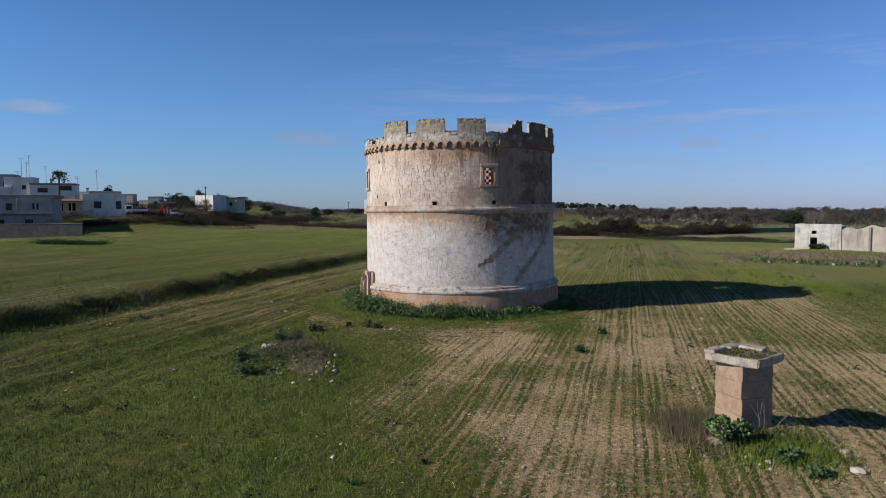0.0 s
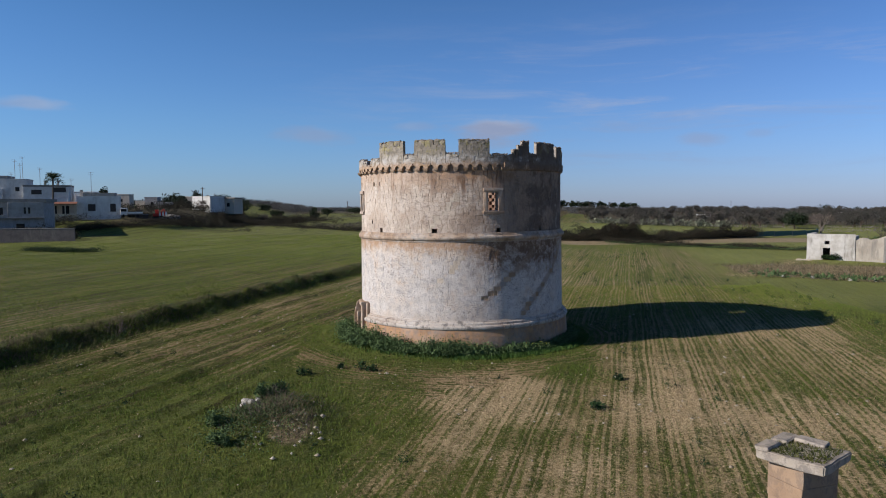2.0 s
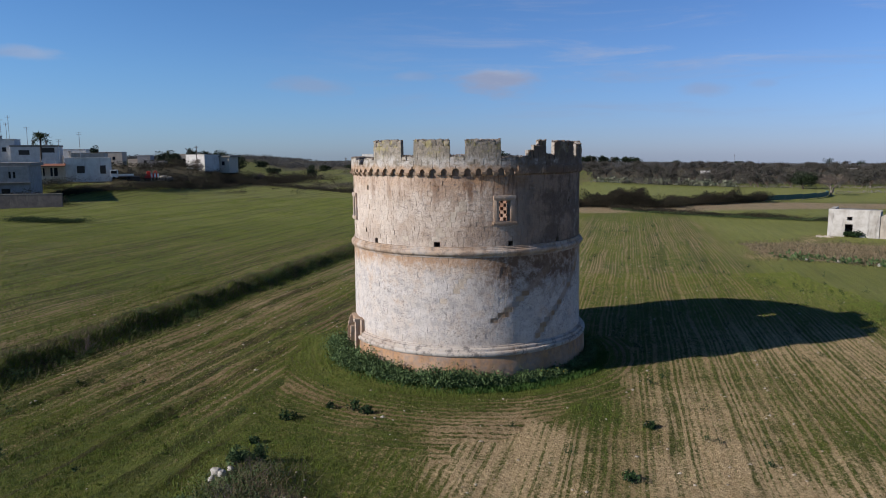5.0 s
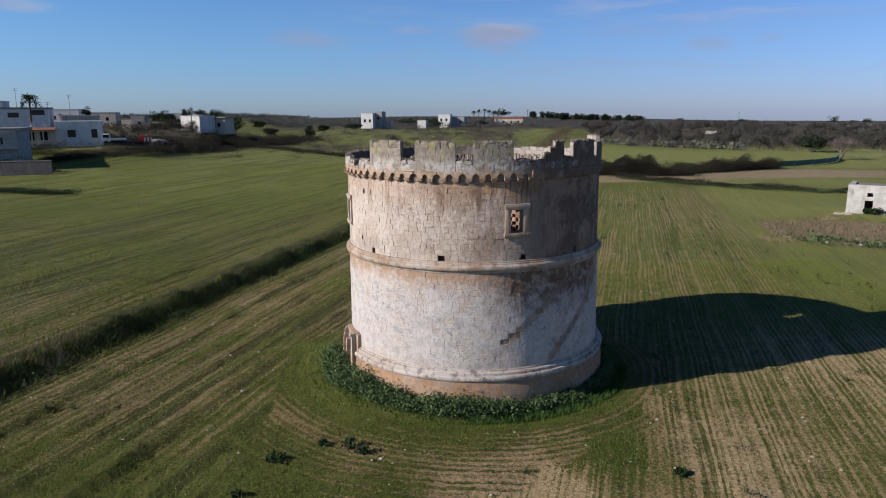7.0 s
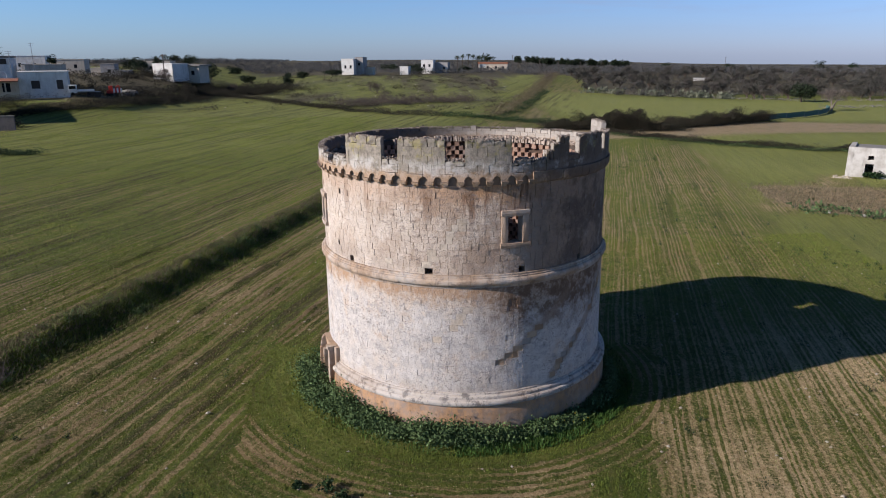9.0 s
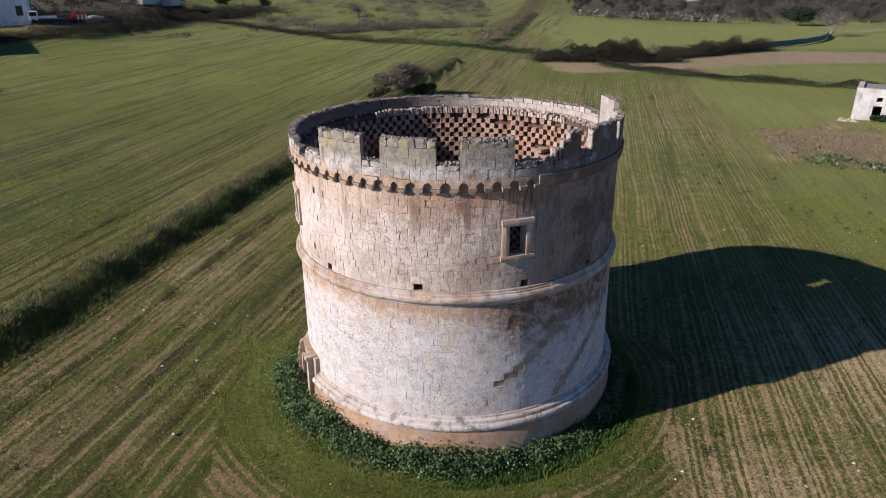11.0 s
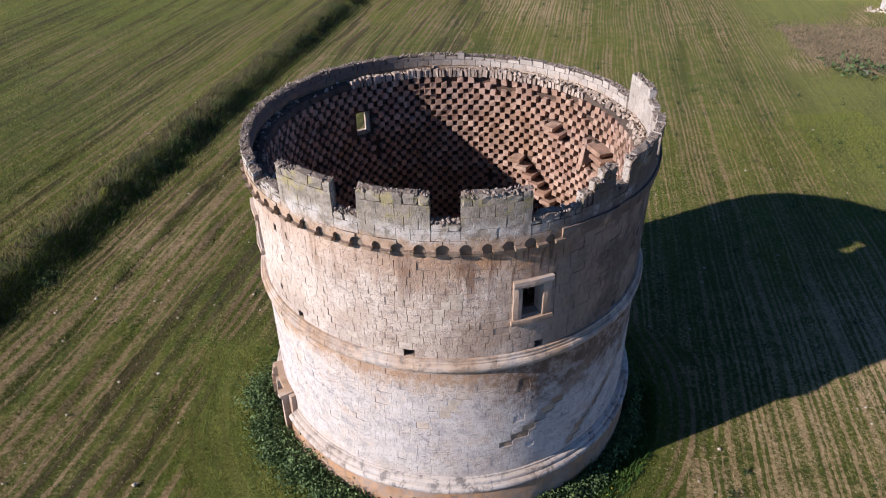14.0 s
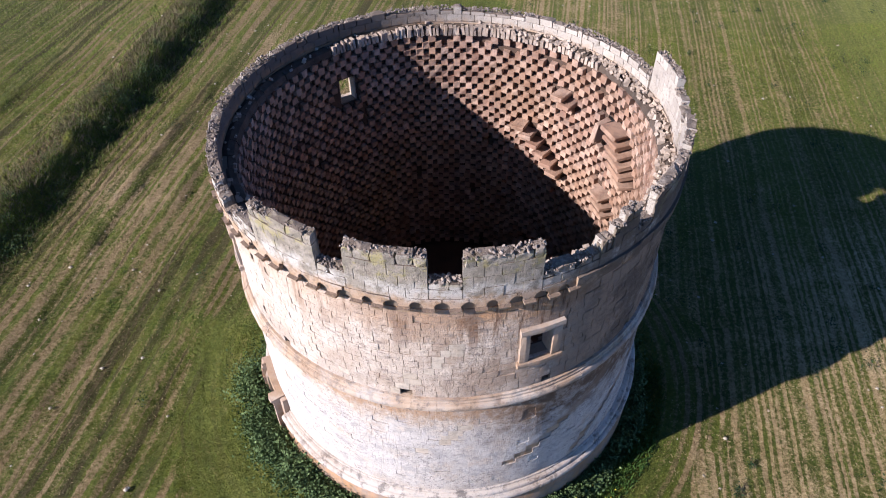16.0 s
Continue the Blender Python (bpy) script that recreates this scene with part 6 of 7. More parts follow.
def palm(x, y, z0, tall, crown, label="tall palm with a round ragged crown", count=34):
    t = thing("palm", pose(x, y, z0), label, "palm")
    bm = bmesh.new()
    rings = []
    for k in range(9):
        u = k / 8
        r = 0.34 - 0.1 * u + 0.03 * (k % 2)
        rings.append([bm.verts.new((r * math.cos(6.283 * i / 8) + 0.3 * u * u, r * math.sin(6.283 * i / 8), tall * u - 0.5 * (1 - u))) for i in range(8)])
    for k in range(8):
        for i in range(8):
            bm.faces.new((rings[k][i], rings[k][(i + 1) % 8], rings[k + 1][(i + 1) % 8], rings[k + 1][i]))
    part("trunk", bm, M_BARK, t)
    pts = []
    for k in range(count):
        a, e = rs.uniform(0, 6.283), rs.uniform(-0.5, 1.3)
        for u in np.linspace(0.15, 1, 9):
            rad = crown * u * math.cos(e * (1 - 0.2 * u))
            zz = tall + crown * (u * math.sin(e) - 0.55 * u * u)
            pts.append((0.3 + rad * math.cos(a), rad * math.sin(a), zz))
    v, f = leaves(np.repeat(np.array(pts), 3, 0), crown * 0.32, 0.16, -0.3)
    fast("crown", v, f, M_PALM, t)
    return t


palm(-124.9, 222, 4.7, 13.0, 2.7)
round_tree = thing("round_tree", pose(-128, 262, 5.6), "dark round-headed garden tree on a thin trunk", "tree")
stems("trunk", round_tree, 1, 0.02, 6.0, 0.22, M_BARK, 1)
leafy("crown", round_tree, 500, (1.7, 1.7, 2.2), 0.6, M_PINE, 8.2)

# building site: truck, digger, barrier and gravel
truck = thing("truck", pose(-93.6, 206.4, 5.0, 0, 0, 20), "small white flatbed truck parked on the site", "truck")
part("cab", box_bm(-2.2, -0.3, -1.0, 1.0, 0.55, 2.75, 0.16, 0, 3), M_TRUCK, truck)
part("windscreen", box_bm(-2.05, -0.45, -1.03, -0.98, 1.65, 2.5, 0.0), M_PANE, truck)
part("side_window", box_bm(-2.24, -2.18, -0.8, 0.8, 1.65, 2.5), M_PANE, truck)
part("bed", box_bm(-0.1, 3.8, -1.05, 1.05, 0.8, 1.05, 0.03), M_METAL, truck)
part("side_board", box_bm(-0.1, 3.8, -1.08, -1.03, 1.05, 1.5, 0.01), M_TRUCK, truck)
part("side_board", box_bm(-0.1, 3.8, 1.03, 1.08, 1.05, 1.5, 0.01), M_TRUCK, truck)
for wx in (-1.3, 2.6):
    for wy in (-0.9, 0.9):
        bm = bmesh.new()
        bmesh.ops.create_cone(bm, cap_ends=True, segments=16, radius1=0.42, radius2=0.42, depth=0.28, matrix=Matrix.Translation((wx, wy, 0.42)) @ Matrix.Rotation(radians(90), 4, "X"))
        part("tyre", bm, M_RUBBER, truck)
digger = thing("digger", pose(-88.6, 214.5, 4.4, 0, 0, 15), "small red digger standing on the site", "digger")
part("track", box_bm(-1.2, 1.2, -0.9, -0.45, 0, 0.6, 0.2, 0, 2), M_RUBBER, digger)
part("track", box_bm(-1.2, 1.2, 0.45, 0.9, 0, 0.6, 0.2, 0, 2), M_RUBBER, digger)
part("body", box_bm(-1.0, 0.9, -0.8, 0.8, 0.65, 1.5, 0.1), M_RED, digger)
part("cab", box_bm(-0.4, 0.6, -0.7, 0.2, 1.5, 2.7, 0.08), M_RED, digger)
for x0, z0, x1, z1 in ((0.8, 1.4, 2.0, 2.9), (2.0, 2.9, 2.8, 1.2)):
    bm = box_bm(0, math.hypot(x1 - x0, z1 - z0), -0.15, 0.15, -0.14, 0.14, 0.03)
    bm.transform(Matrix.Translation((x0, 0.3, z0)) @ Matrix.Rotation(-math.atan2(z1 - z0, x1 - x0), 4, "Y"))
    part("arm", bm, M_RED, digger)
fence_t = thing("site_barrier", pose(-86.6, 214.0, 4.3, 0, 0, 18), "white and red striped site barrier", "barrier")
for k in range(5):
    part("stripe", box_bm(-1.0 + 0.45 * k, -0.56 + 0.45 * k, -0.05, 0.05, 1.0, 2.1), M_TRUCK if k % 2 == 0 else M_RED, fence_t)
part("post", box_bm(-1.0, -0.9, -0.05, 0.05, 0, 1.0), M_METAL, fence_t)
part("post", box_bm(1.1, 1.2, -0.05, 0.05, 0, 1.0), M_METAL, fence_t)
boulder(-88.8, 226, 3.2, 2.2, 1.3, M_GRAVEL, "pale heap of gravel on the building site", -0.2, "gravel_heap")
for x, y, s in ((-91.5, 208.5, 0.9), (-90.3, 210, 0.8)):
    t = thing("crate", pose(x, y, height(x, y), 0, 0, 30), "dark crate of building material on the site", "crate")
    part("box", box_bm(-s, s, -0.7, 0.7, 0, 1.3, 0.05), M_SHUT, t)
    part("lid", box_bm(-s - 0.05, s + 0.05, -0.75, 0.75, 1.3, 1.4, 0.02), M_METAL, t)

# houses further off
house("white_block_house", -97.0, 288.0, -22, 9.5, 9, 6.4, 12.0, M_WHITE, "white block house with bare trees before it", [])
house("slab_roof_house", -89.5, 296, -10, 8, 8, 5.6, 11.2, M_CREAM, "cream house under an overhanging flat roof", [(2.0, 2.2, 1.4, 1.6, "win")], 0.5, 0.9, roof_mat=M_CONC)
house("grey_house", -125.0, 302, 10, 5.2, 7, 6.0, 11.8, M_GREYWALL, "small grey house among shrubs", [(1.5, 2.6, 1.2, 1.3, "win")])
house("low_grey_house", -118.5, 300, 10, 6.2, 7, 6.0, 9.4, M_GREYWALL, "low grey flat-roofed outbuilding", [])
house("grey_house", -128.5, 305, 10, 7.0, 7, 6.0, 10.2, M_CREAM, "cream flat-roofed house among shrubs", [])
house("village_house", -150, 330, 12, 14, 9, 6.0, 13.5, M_CREAM, "cream two-storey village house", [(3, 4.0, 1.3, 1.5, "win"), (8, 4.0, 1.3, 1.5, "win")])
house("village_house", -172, 340, 12, 16, 9, 6.0, 15.0, M_WHITE, "white two-storey village house", [(4, 4.5, 1.3, 1.5, "win"), (10, 4.5, 1.3, 1.5, "win")])
house("village_house", -118, 345, 5, 13, 9, 6.5, 12.5, M_CREAM, "cream low village house with windows", [(3, 2.5, 1.3, 1.5, "win"), (8, 2.5, 1.3, 1.5, "win")])
house("farm_building", -47.3, 480, -14, 8.4, 9, 3.5, 12.6, M_WHITE, "white farm building with an outer stair", [(1.4, 3.2, 1.4, 2.0, "win"), (5.0, 3.2, 1.4, 2.0, "win")])
house("farm_tower", -41.5, 484, -14, 5.6, 8, 3.5, 13.6, M_GREYWALL, "grey tower-like farm building", [(2, 5, 1.4, 1.8, "win")])
house("farm_shed", -35.5, 488, -14, 5, 6, 3.0, 7.2, M_CREAM, "small cream farm shed", [])
house("roadside_house", -12.0, 500, -12, 6, 7, 2.0, 7.4, M_WHITE, "small white roadside house", [])
house("villa", 5.5, 530, -12, 9.0, 9, 2.4, 11.4, M_WHITE, "white villa with dark windows among trees", [(2, 4.4, 1.6, 1.8, "win"), (6, 4.4, 1.6, 1.8, "win")])
house("villa", 16.2, 534, -12, 10, 9, 2.4, 9.6, M_GREYWALL, "grey villa beside the white one", [(2, 2.5, 1.6, 1.8, "win")])
house("outbuilding", 4.5, 522, -12, 7, 5, 2.0, 5.4, M_WHITE, "white outbuilding near the villa", [])
house("country_house", 70.3, 620, -12, 25, 10, 1.5, 7.6, M_CREAM, "long cream country house under a red roof", [(3, 2.2, 1.8, 2.0, "win"), (9, 2.2, 1.8, 2.0, "win"), (16, 2.2, 1.8, 2.0, "door")], 1.4, 0.6, roof_mat=M_TILE)
house("gate_house", 51, 614, -12, 5, 5, 1.5, 7.0, M_WHITE, "white gabled annexe of the country house", [])
house("stone_hut", 165, 420, -20, 9, 6, -2.0, 1.6, M_WHITE, "low pale hut among the olive trees", [])
house("stone_hut", 335, 560, -20, 12, 8, -6.0, 2.0, M_WHITE, "white domed tank house in the grove", [])

# ---- the ruined barn ----
ruin = thing("ruined_barn", pose(51.75, 99.75, 0.3, 0, 0, -35), "ruined white-plastered stone barn, roofless, with an empty doorway", "ruin")
s = Soup()
cells_x = [0.0, 0.9, 2.0, 2.2, 2.8, 2.9, 4.4, 5.9]
cells_z = [-0.8, 2.0, 2.5, 3.0, 3.95]
for i in range(len(cells_x) - 1):
    for k in range(len(cells_z) - 1):
        cx, cz = (cells_x[i] + cells_x[i + 1]) / 2, (cells_z[k] + cells_z[k + 1]) / 2
        if 2.0 < cx < 2.9 and cz < 2.0 or 2.2 < cx < 2.8 and 2.5 < cz < 3.0:
            continue
        s.box(cells_x[i], cells_x[i + 1], 0, 0.6, cells_z[k], cells_z[k + 1])
s.box(0, 0.6, 0.6, 6.4, -0.8, 3.9)
# unseen back and right walls, added to keep the doorway dark
s.box(0, 5.9, 6.4, 7.0, -0.8, 3.6)
s.box(5.3, 5.9, 0.6, 6.4, -0.8, 3.6)
weld(s.make("wall", M_RUIN, ruin, "flaking white-plastered wall with a doorway"))
v, f = [], []
for i in range(25):
    # one ragged stretch of wall, its top rising and falling
    x0, top = 5.9 + i * 0.45, 3.15 + 0.5 * min(1, i / 8) + 0.16 * math.sin(i * 0.95) + rnd.uniform(-0.08, 0.08)
    v += [(x0, 0.12, -0.8), (x0, 0.62, -0.8), (x0, 0.62, top + rnd.uniform(-0.05, 0.05)), (x0, 0.12, top)]
for i in range(24):
    f += [(4 * i + k, 4 * i + (k + 1) % 4, 4 * i + 4 + (k + 1) % 4, 4 * i + 4 + k) for k in range(4)]
f += [(3, 2, 1, 0), (96, 97, 98, 99)]
sheet("broken_wall", v, f, plaster("bare_barn_wall", (0.43, 0.385, 0.335), (0.33, 0.29, 0.245), 0.8), ruin, "cream broken wall with a ragged top")
part("buttress", box_bm(9.2, 9.5, -0.12, 0.14, -0.8, 3.6, 0.04, 0.02), M_CONC, ruin, "dark upright strip on the wall")
part("step", box_bm(1.7, 3.2, -0.7, -0.02, -0.8, 0.1, 0.05, 0.02), M_RUBBLE, ruin)
# roof slab added to shut the sun out behind the doorway
part("roof", box_bm(0.6, 5.3, 0.6, 6.4, 3.45, 3.7), M_CONC, ruin, "added flat roof slab that keeps the doorway dark")
rub = Soup()
for _ in range(60):
    sz = rnd.uniform(0.06, 0.18)
    rub.box(-sz, sz, -sz, sz, -sz * 0.7, sz * 0.7, pose(rnd.uniform(-1.2, 1.0), rnd.uniform(-1.8, 0.2), rnd.uniform(0.0, 0.25), rnd.uniform(0, 90), rnd.uniform(0, 90), rnd.uniform(0, 90)))
rub.make("fallen_rubble", M_FIELDSTONE, ruin, "pale rubble fallen at the corner")["kind"] = "stuff"
for x, y, sx, sz, mat, lab in ((57.5, 101, 2.4, 2.6, M_BRAMBLE, "bramble bush growing inside the ruined barn"), (61.5, 99.5, 2.0, 2.4, M_WEED, "green bush growing over the barn wall"), (54.4, 97.9, 1.5, 0.5, M_LEAF, "dark weeds before the barn doorway")):
    bush(x, y, (sx, sx * 0.7, sz), 900, 0.28, mat, lab)
for x, y, tall in ((65.5, 97, 2.2), (62.5, 100, 1.9), (68, 100, 2.3)):
    t = thing("bare_tree", pose(x, y, height(x, y)), "leafless grey tree behind the ruined barn", "tree")
    stems("branches", t, 2, 0.15, tall, 0.12, M_TWIG, 5)
q = np.column_stack([rs.uniform(34, 66, 13000), rs.uniform(66, 98, 13000)])
_, _, _, _, zd = zones(q[:, 0], q[:, 1])
q = q[rs.uniform(0, 1, len(q)) < zd]
v, f = blades(on_land(q), 0.36, 0.04, 0.55)
stuff("dry_weeds", v, f, M_DRYWEED, "brown dry weeds before the ruined barn", "weeds")
q = np.column_stack([rs.uniform(37, 66, 1300), rs.normal(0, 1.2, 1300)])
q[:, 1] += 88.5 - (q[:, 0] - 30) * 0.58 + 2.0 * waves(q[:, 0], q[:, 0], 9, 51)
v, f = leaves(on_land(q, 0.25), 0.4, 0.5)
stuff("weed_edge", v, f, M_WEED, "green weeds along the edge of the dry patch", "weeds")
for x, y in ((39.5, 82), (42, 80.2), (45, 78), (47.5, 77.5), (51, 75)):
    boulder(x, y, 0.28, 0.22, 0.2, M_WHITESTONE, "white boulder at the edge of the weeds")

# ---- hedges and scrub ----
def hedge(points, count, half, tall, leaf, mat, label, name="hedge", low=0.1):
    """Leaves through a ragged strip along a line of corners."""
    count, leaf = int(count * 3.2), leaf * 0.5
    pts = np.array(points, float)
    seg = np.linalg.norm(np.diff(pts, axis=0), axis=1)
    k = rs.choice(len(seg), count, p=seg / seg.sum())
    u = rs.uniform(0, 1, count)[:, None]
    p = pts[k] + (pts[k + 1] - pts[k]) * u + rs.normal(0, half, (count, 2))
    top = tall * np.clip(0.7 + 0.5 * waves(p[:, 0], p[:, 1], 9.0, int(points[0][1])) + 0.15 * waves(p[:, 0], p[:, 1], 3.0, 3), 0.15, 1.4)
    z = terrain(p[:, 0], p[:, 1]) + top * rs.uniform(low, 1, count)
    v, f = leaves(np.column_stack([p, z]), leaf, 0.6)
    return stuff(name, v, f, mat, label, "hedge")


hedge([(-98, 178), (-90, 184), (-82, 192), (-80, 215), (-79, 245), (-80, 280)], 14000, 1.6, 1.4, 0.45, M_BRAMBLE, "dark scrub on the terrace bank below the village")
hedge([(-126, 158.6), (-106, 163.0), (-87.5, 166.5)], 2600, 0.7, 4.0, 0.5, M_BRAMBLE, "dark overgrown shrubs behind the boundary wall")
hedge([(-104, 214), (-92, 226), (-84, 240), (-82, 262)], 9000, 5.0, 1.5, 0.5, M_BRAMBLE, "dark low scrub over the building site slope")
hedge([(-128, 176), (-112, 184), (-99, 190)], 5000, 2.0, 2.4, 0.45, M_BRAMBLE, "dark scrub below the white house")
hedge([(-97, 181), (-88, 189), (-86, 200)], 2500, 1.4, 1.3, 0.5, M_DRYWEED, "brown dry scrub on the terrace bank")
hedge([(-84, 262), (-82, 288), (-70, 296), (-62, 300)], 9000, 3.4, 2.8, 0.7, M_BRAMBLE, "dark shrubs at the end of the terrace")
hedge([(-115, 285), (-100, 300), (-85, 312), (-60, 330)], 10000, 5, 3.4, 0.7, M_BRAMBLE, "dark brown scrub behind the houses")
hedge([(-76, 284), (-55, 258), (-34, 229), (-20, 212), (-8, 201), (4, 196)], 5600, 1.6, 1.5, 0.5, M_BRAMBLE, "dark hedge along the far field edge")
hedge([(-28, 227), (-14, 238), (2, 246), (14, 250)], 4600, 2.4, 3.2, 0.6, M_TWIG, "dark bramble hedge in the pasture")
hedge([(4, 196), (14, 190), (24, 176), (34, 163)], 2600, 1.2, 1.2, 0.45, M_LEAF, "low hedge behind the tower field")
hedge([(16, 192), (22, 210), (32, 250), (44, 300), (62, 380), (96, 540)], 7000, 2.0, 2.2, 0.7, M_DRYWEED, "overgrown lane hedge of dry scrub")
hedge([(19, 192), (26, 212), (37, 256), (50, 310)], 2300, 1.0, 1.3, 0.5, M_LEAF, "green foot of the lane hedge")
hedge([(33, 162), (40, 161), (45, 160)], 16000, 1.7, 3.8, 0.42, M_BRAMBLE, "tall dark bramble thicket")
hedge([(25, 161), (33, 161), (48, 160), (52, 159)], 12000, 1.5, 2.2, 0.38, M_BRAMBLE, "skirt of the bramble thicket")
hedge([(50, 164), (58, 168), (68, 174), (82, 183)], 22000, 1.4, 2.9, 0.38, M_BRAMBLE, "long dark bramble hedge between fields")
hedge([(36, 153), (44, 144), (53, 135), (62, 129), (76, 122)], 9000, 0.8, 1.1, 0.36, M_BRAMBLE, "low bramble hedge along the brown field")
hedge([(36, 151), (53, 133), (76, 120)], 2200, 0.9, 0.6, 0.3, M_WEED, "green weeds along the low hedge")
hedge([(-78, 131), (-70, 128), (-63, 127)], 1500, 1.0, 1.3, 0.4, M_LEAF, "low dark bush on the far field")
q = on_land(np.column_stack([rs.uniform(-90, 30, 260), rs.uniform(215, 480, 260)]))
c = np.repeat(q, 80, 0) + rs.normal(size=(260 * 80, 3)) * np.array([1.4, 1.4, 0.4]) + np.array([0, 0, 0.4])
v, f = leaves(c, 0.36, 0.6)
stuff("pasture_scrub", v, f, M_BRAMBLE, "scattered dark scrub on the rough pasture", "scrub")
q = np.column_stack([rs.uniform(-70, 40, 300), rs.uniform(225, 470, 300)])
pebbles(300, on_land(q, 0.05), 0.5, M_FIELDSTONE, "pasture_stones", "pale stones on the rough pasture")
for x, y, r_, h, mat, lab in ((30.9, 340, 5.0, 4.5, M_TWIG, "grey leafless bush in the pasture"), (66, 395, 8, 7, M_TWIG, "large grey leafless tree by the lane"), (-20, 300, 4.5, 4.0, M_TWIG, "grey leafless bush in the pasture"), (-78, 300, 4, 4.5, M_TWIG, "pinkish bare tree before the white house"), (-98, 283, 3.5, 4.0, M_TWIG, "bare tree before the white block house")):
    t = thing("bare_tree", pose(x, y, height(x, y)), lab, "tree")
    stems("branches", t, 4, 0.35, h * 0.35, 0.12, M_TWIG, 3)
    leafy("twig_crown", t, 1100, (r_, r_ * 0.8, h * 0.6), 0.7, mat, h * 0.55, 0.14, 8)

# green net fence and the drystone wall
net = thing("net_fence", pose(0, 0, 0), "dark green windbreak net on posts", "fence")
line = [(84, 186), (92, 191.5), (100, 197.5), (108, 205), (115, 213), (121, 222), (123.5, 228)]
for (xa, ya), (xb, yb) in zip(line, line[1:]):
    ln = math.hypot(xb - xa, yb - ya)
    bm = box_bm(0, ln, -0.03, 0.03, 0.05, 1.4)
    bm.transform(pose(xa, ya, height(xa, ya), 0, 0, math.degrees(math.atan2(yb - ya, xb - xa))))
    part("net", bm, M_NET, net)
    part("post", box_bm(xa - 0.06, xa + 0.06, ya - 0.06, ya + 0.06, height(xa, ya) - 0.2, height(xa, ya) + 1.5), M_METAL, net)
boulder(83, 185, 0.9, 0.7, 0.9, M_WHITESTONE, "white stone at the end of the net")


def stone_row(points, label, tall=0.9):
    pts = np.array(points, float)
    q = []
    for a, b in zip(pts, pts[1:]):
        m = int(np.linalg.norm(b - a) * 9)
        q.append(a + (b - a) * rs.uniform(0, 1, (m, 1)) + rs.normal(0, 0.3, (m, 2)))
    q = np.concatenate(q)
    at = on_land(q)
    at[:, 2] += tall * rs.uniform(0, 1, len(q))
    return pebbles(len(q), at, 0.36, M_DRYSTONE, "drystone_wall", label, "wall")


stone_row([(66, 308), (110, 279), (135, 268), (190, 262), (260, 262)], "pale drystone wall along the olive grove")
stone_row([(124, 232), (150, 238), (200, 246)], "pale drystone wall behind the net")

# prickly pears: pads upon pads
pads = Soup()
for k in range(46):
    u = rs.uniform(0, 1)
    x, y = 66 + 50 * u + rs.normal(0, 1.0), 307 - 31 * u + rs.normal(0, 1.6)
    z = height(x, y)
    for _ in range(22):
        m = pose(x + rs.normal(0, 0.8), y + rs.normal(0, 0.6), z + abs(rs.normal(0.9, 0.7)), rs.uniform(-40, 40), rs.uniform(-40, 40), rs.uniform(0, 360))
        r_ = rs.uniform(0.25, 0.45)
        vs = [m @ Vector((r_ * math.cos(6.283 * i / 8), yy, 1.3 * r_ * math.sin(6.283 * i / 8))) for yy in (-0.05, 0.05) for i in range(8)]
        pads.add(vs, [tuple(range(8)), tuple(reversed(range(8, 16)))] + [(i, i + 8, (i + 1) % 8 + 8, (i + 1) % 8) for i in range(8)])
tagged(pads.make("prickly_pears", M_CACTUS), "row of grey-green prickly pears before the grove", "cactus", kind="stuff")

# ---- trees ----
def olive(k):
    t = thing("olive_tree", pose(0, 0, 0), "grey-green olive tree in the grove", "tree", "olive grove")
    stems("trunk", t, 2, 0.28, 1.1, 0.24, M_BARK, 2)
    leafy("crown", t, 1900, (2.9, 2.8, 2.0), 0.3, M_OLIVE, 2.7, 0.45, 9, 0.4)
    return t


kinds = [olive(k) for k in range(5)]
spots = []
tries = 0
while len(spots) < 295 and tries < 20000:
    tries += 1
    y = 272 + 330 * rs.uniform(0, 1) ** 1.5
    x = rs.uniform(66 + (y - 300) * 0.16 if y > 300 else 75, 150 + y * 0.55)
    if y < 306 - (x - 66) * 0.62 and x < 120 or y < 268:
        continue
    if all((x - a) ** 2 + (y - b) ** 2 > 24 for a, b in spots):
        spots.append((x, y))
for i, (x, y) in enumerate(spots):
    m = pose(x, y, height(x, y) - 0.1, 0, 0, rs.uniform(0, 360))
    k = kinds[i % 5]
    if i < 5:
        k.matrix_world = m
        k.scale = [rs.uniform(0.85, 1.25)] * 3
    else:
        c = copy_thing(k, m)
        c.scale = [rs.uniform(1.0, 1.5)] * 3

green_tree = thing("carob_tree", pose(134, 262, height(134, 262)), "broad dark green tree at the grove edge", "tree")
stems("trunk", green_tree, 2, 0.2, 1.4, 0.35, M_BARK, 2)
leafy("crown", green_tree, 2200, (6.0, 5.0, 3.2), 0.6, M_PINE, 3.4, 0.5, 10, 0.4)
pale = thing("bare_fig_tree", pose(122.5, 223.5, height(122.5, 223.5)), "pale leafless fig tree by the net fence", "tree")
stems("branches", pale, 3, 0.22, 2.4, 0.22, M_PALEBARK, 5)
leafy("twig_crown", pale, 1500, (4.6, 4.0, 2.8), 0.7, M_TWIG, 4.6, 0.09, 9, 0.4)
bush(152, 236, (1.6, 1.4, 1.1), 300, 0.4, M_LEAF, "small dark bush on the far field")


def far_tree(name, x, y, size, lift, count, leaf, mat, label, trunk=0.3):
    t = thing(name, pose(x, y, height(x, y)), label, "tree")
    stems("trunk", t, 1, 0.05, lift * 0.9, trunk, M_BARK, 1)
    leafy("crown", t, count, size, leaf, mat, lift, 0.6, 9, 0.4)
    return t


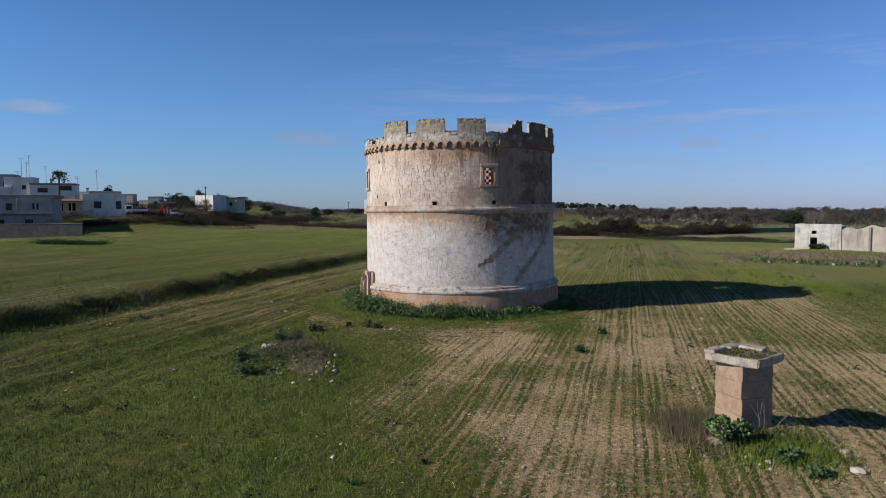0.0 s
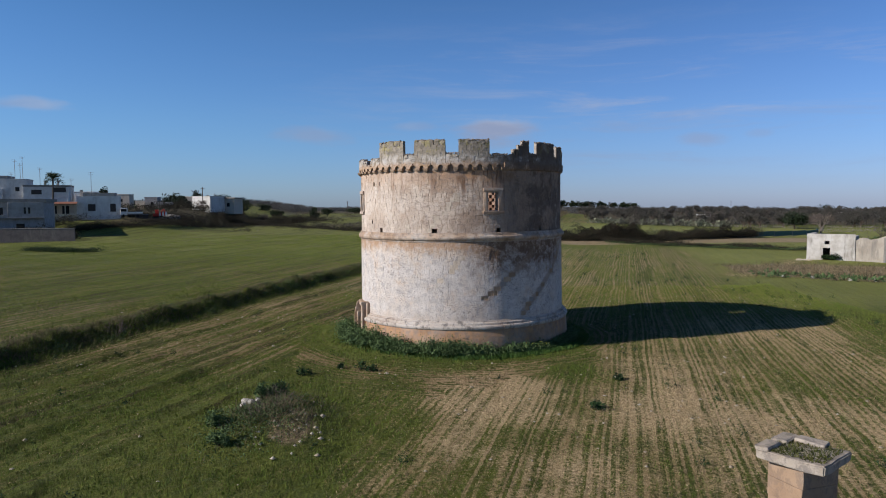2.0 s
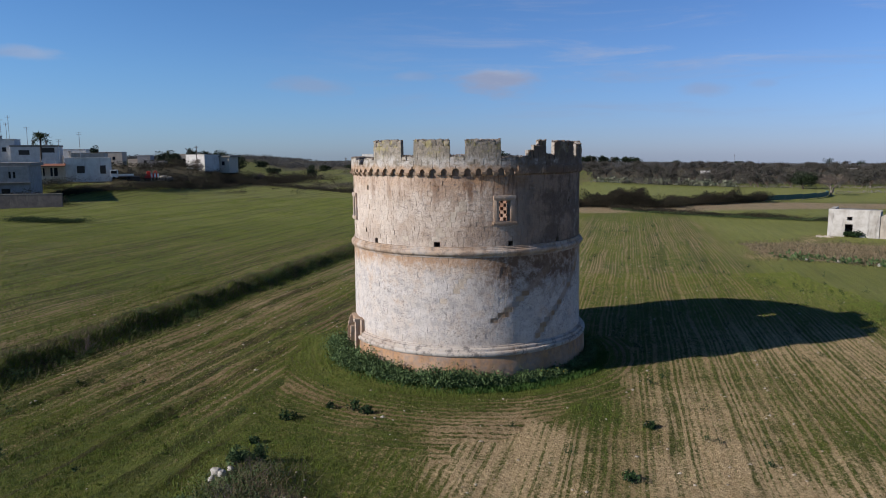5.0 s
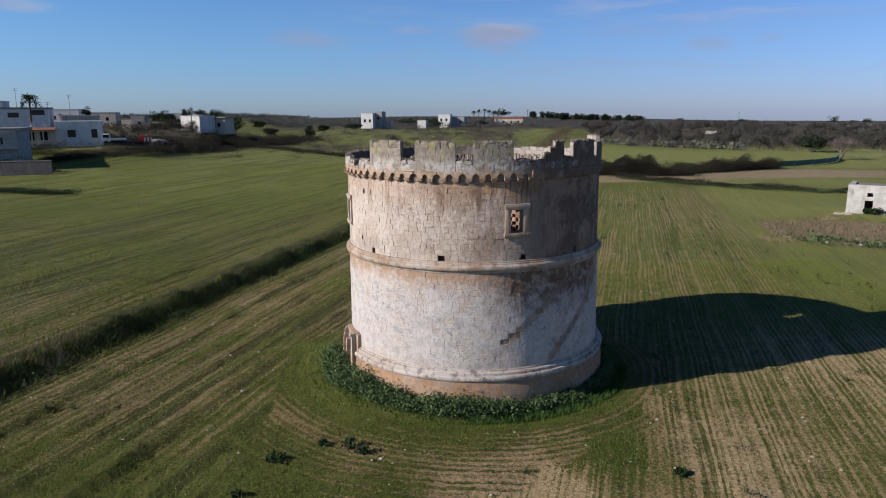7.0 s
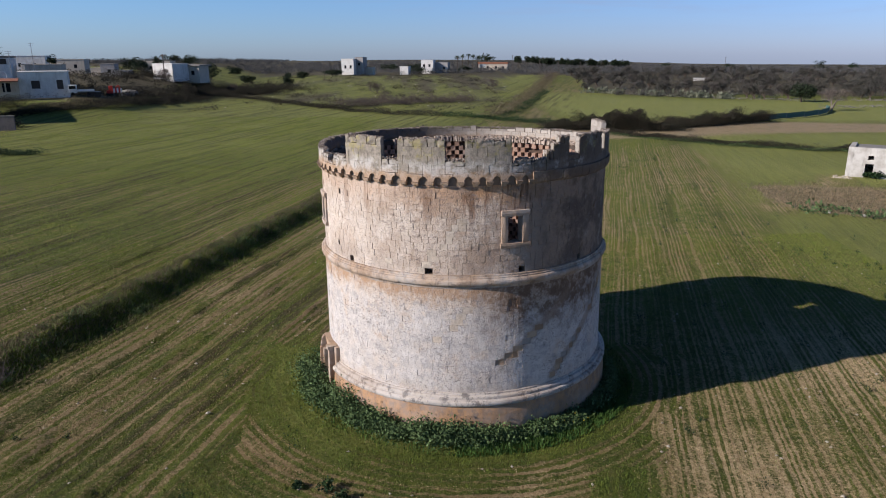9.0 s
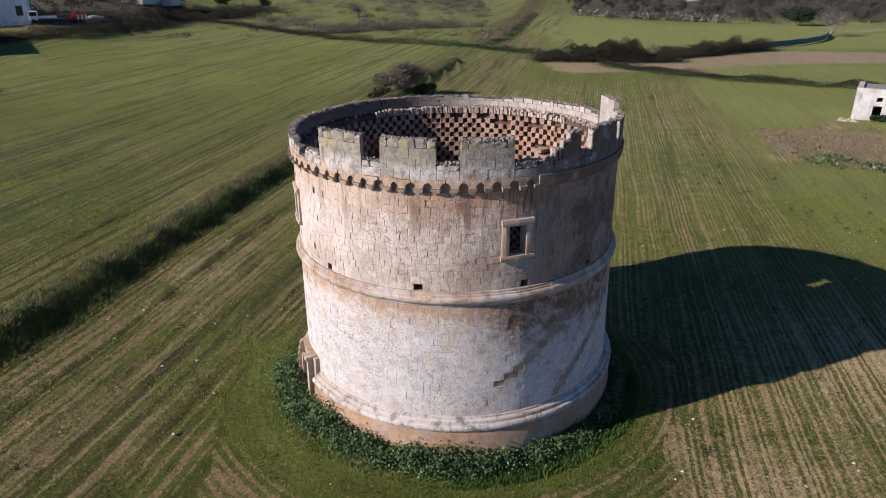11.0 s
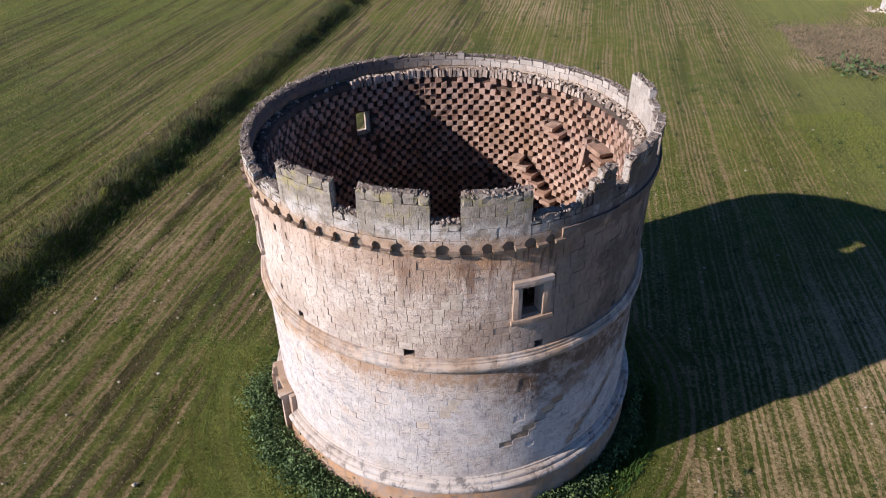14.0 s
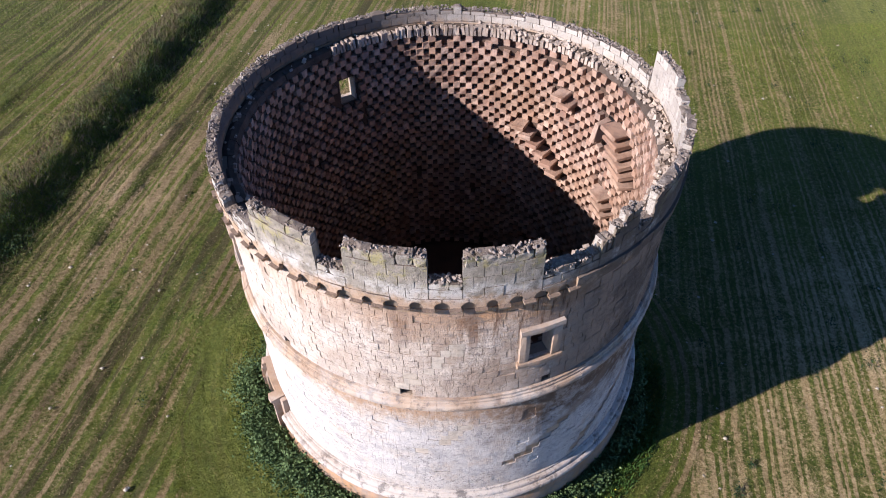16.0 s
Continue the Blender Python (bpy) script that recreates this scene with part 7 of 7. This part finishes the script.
for i in range(26):
    far_tree("pine_tree", 92 + i * 5.0 + rs.uniform(-2, 2), 730 + rs.uniform(-12, 12) + i * 1.2, (5.5 * rs.uniform(0.8, 1.2), 5, 4.4 * rs.uniform(0.8, 1.15)), 9.5 - 0.16 * i, 900, 0.9, M_PINE, "dark pine tree in a distant row")
far_tree("umbrella_pine", 53, 640, (8, 7, 3.2), 10.5, 420, 1.3, M_PINE, "dark umbrella pine beside the country house")
for x, y, h in ((27, 612, 11), (31, 610, 12), (36, 612, 12.5), (40, 612, 12), (44, 614, 11)):
    palm(x, y, height(x, y), h, 2.6, "distant palm beside the country house", 20)
for x, y, sx, sz in ((-60, 470, 6, 4), (-42, 500, 7, 5), (-5, 515, 6, 4.2), (-72, 430, 5, 4), (30, 560, 6, 4), (-110, 420, 7, 5), (-90, 372, 5, 4), (-66, 352, 4, 5.5), (-126, 330, 5, 5.5), (-134, 342, 5, 6), (-100, 346, 4, 7), (210, 900, 9, 9), (262, 930, 8, 8), (420, 980, 10, 9), (560, 1000, 10, 12), (150, 880, 7, 9), (640, 1050, 10, 10), (-8, 560, 7, 6), (-30, 590, 8, 6), (330, 980, 8, 9), (-150, 470, 8, 6), (-180, 520, 9, 7)):
    far_tree("far_tree", x, y, (sx, sx * 0.9, sz * 0.55), sz * 0.6, 900, 0.55 + y / 1800, M_PINE, "dark distant tree on the plain")
for x, y, r_ in ((-108, 304, 2.6), (-100, 306, 2.2), (-90, 306, 2.4)):
    far_tree("garden_tree", x, y, (r_, r_, r_), 5.6, 1800, 0.36, M_PINE, "dark round garden tree behind the white house")


def woods(name, n, y0, y1, spread0, spread1, tall, leaf, mat, label, lumps=18):
    y = y0 + (y1 - y0) * rs.uniform(0, 1, n) ** 1.3
    u = rs.uniform(0, 1, n)
    x = spread0 * y + (spread1 - spread0) * y * u
    q = on_land(np.column_stack([x, y]))
    k = np.repeat(q, lumps, 0)
    s = (tall * rs.uniform(0.5, 1.0, n))[:, None].repeat(lumps, 0).reshape(-1, 1)
    p = k + rs.normal(size=(len(k), 3)) * np.column_stack([s * 0.55, s * 0.55, s * 0.22]) + np.column_stack([0 * s, 0 * s, s * 0.55])
    v, f = leaves(p, leaf, 0.7)
    return stuff(name, v, f, mat, label, "woods")


woods("grove_undergrowth", 1500, 282, 580, 0.26, 0.9, 3.0, 0.42, M_OLIVE, "grey undergrowth and saplings of the olive grove", 44)
woods("far_grove", 4200, 540, 1100, 0.16, 1.1, 4.6, 0.8, M_HAZEWOOD, "far olive groves of the plain", 46)
woods("far_scrub", 2600, 500, 1100, -0.8, 0.2, 4.2, 0.8, M_HAZEWOOD, "far scrub and gardens, greyed for haze", 56)
woods("far_woods", 2400, 1000, 2600, -1.0, 1.2, 6.0, 1.5, M_HAZEWOOD, "band of far woods on the plain, greyed for haze", 44)
woods("village_gardens", 420, 222, 420, -0.75, -0.33, 2.6, 0.42, M_BRAMBLE, "dark garden trees between the village houses", 60)

# poles and masts far off
for x, y, tall in ((-58, 420, 9), (62, 520, 13), (85, 540, 10), (100, 545, 9), (120, 560, 9), (140, 575, 9), (-98, 282, 10), (22, 505, 11), (380, 900, 16)):
    t = thing("utility_pole", pose(x, y, height(x, y)), "distant wooden utility pole with a crossarm", "pole")
    part("shaft", box_bm(-0.14, 0.14, -0.14, 0.14, -0.3, tall, 0.03), M_TWIG, t)
    part("crossarm", box_bm(-0.9, 0.9, -0.08, 0.08, tall - 0.7, tall - 0.5), M_TWIG, t)
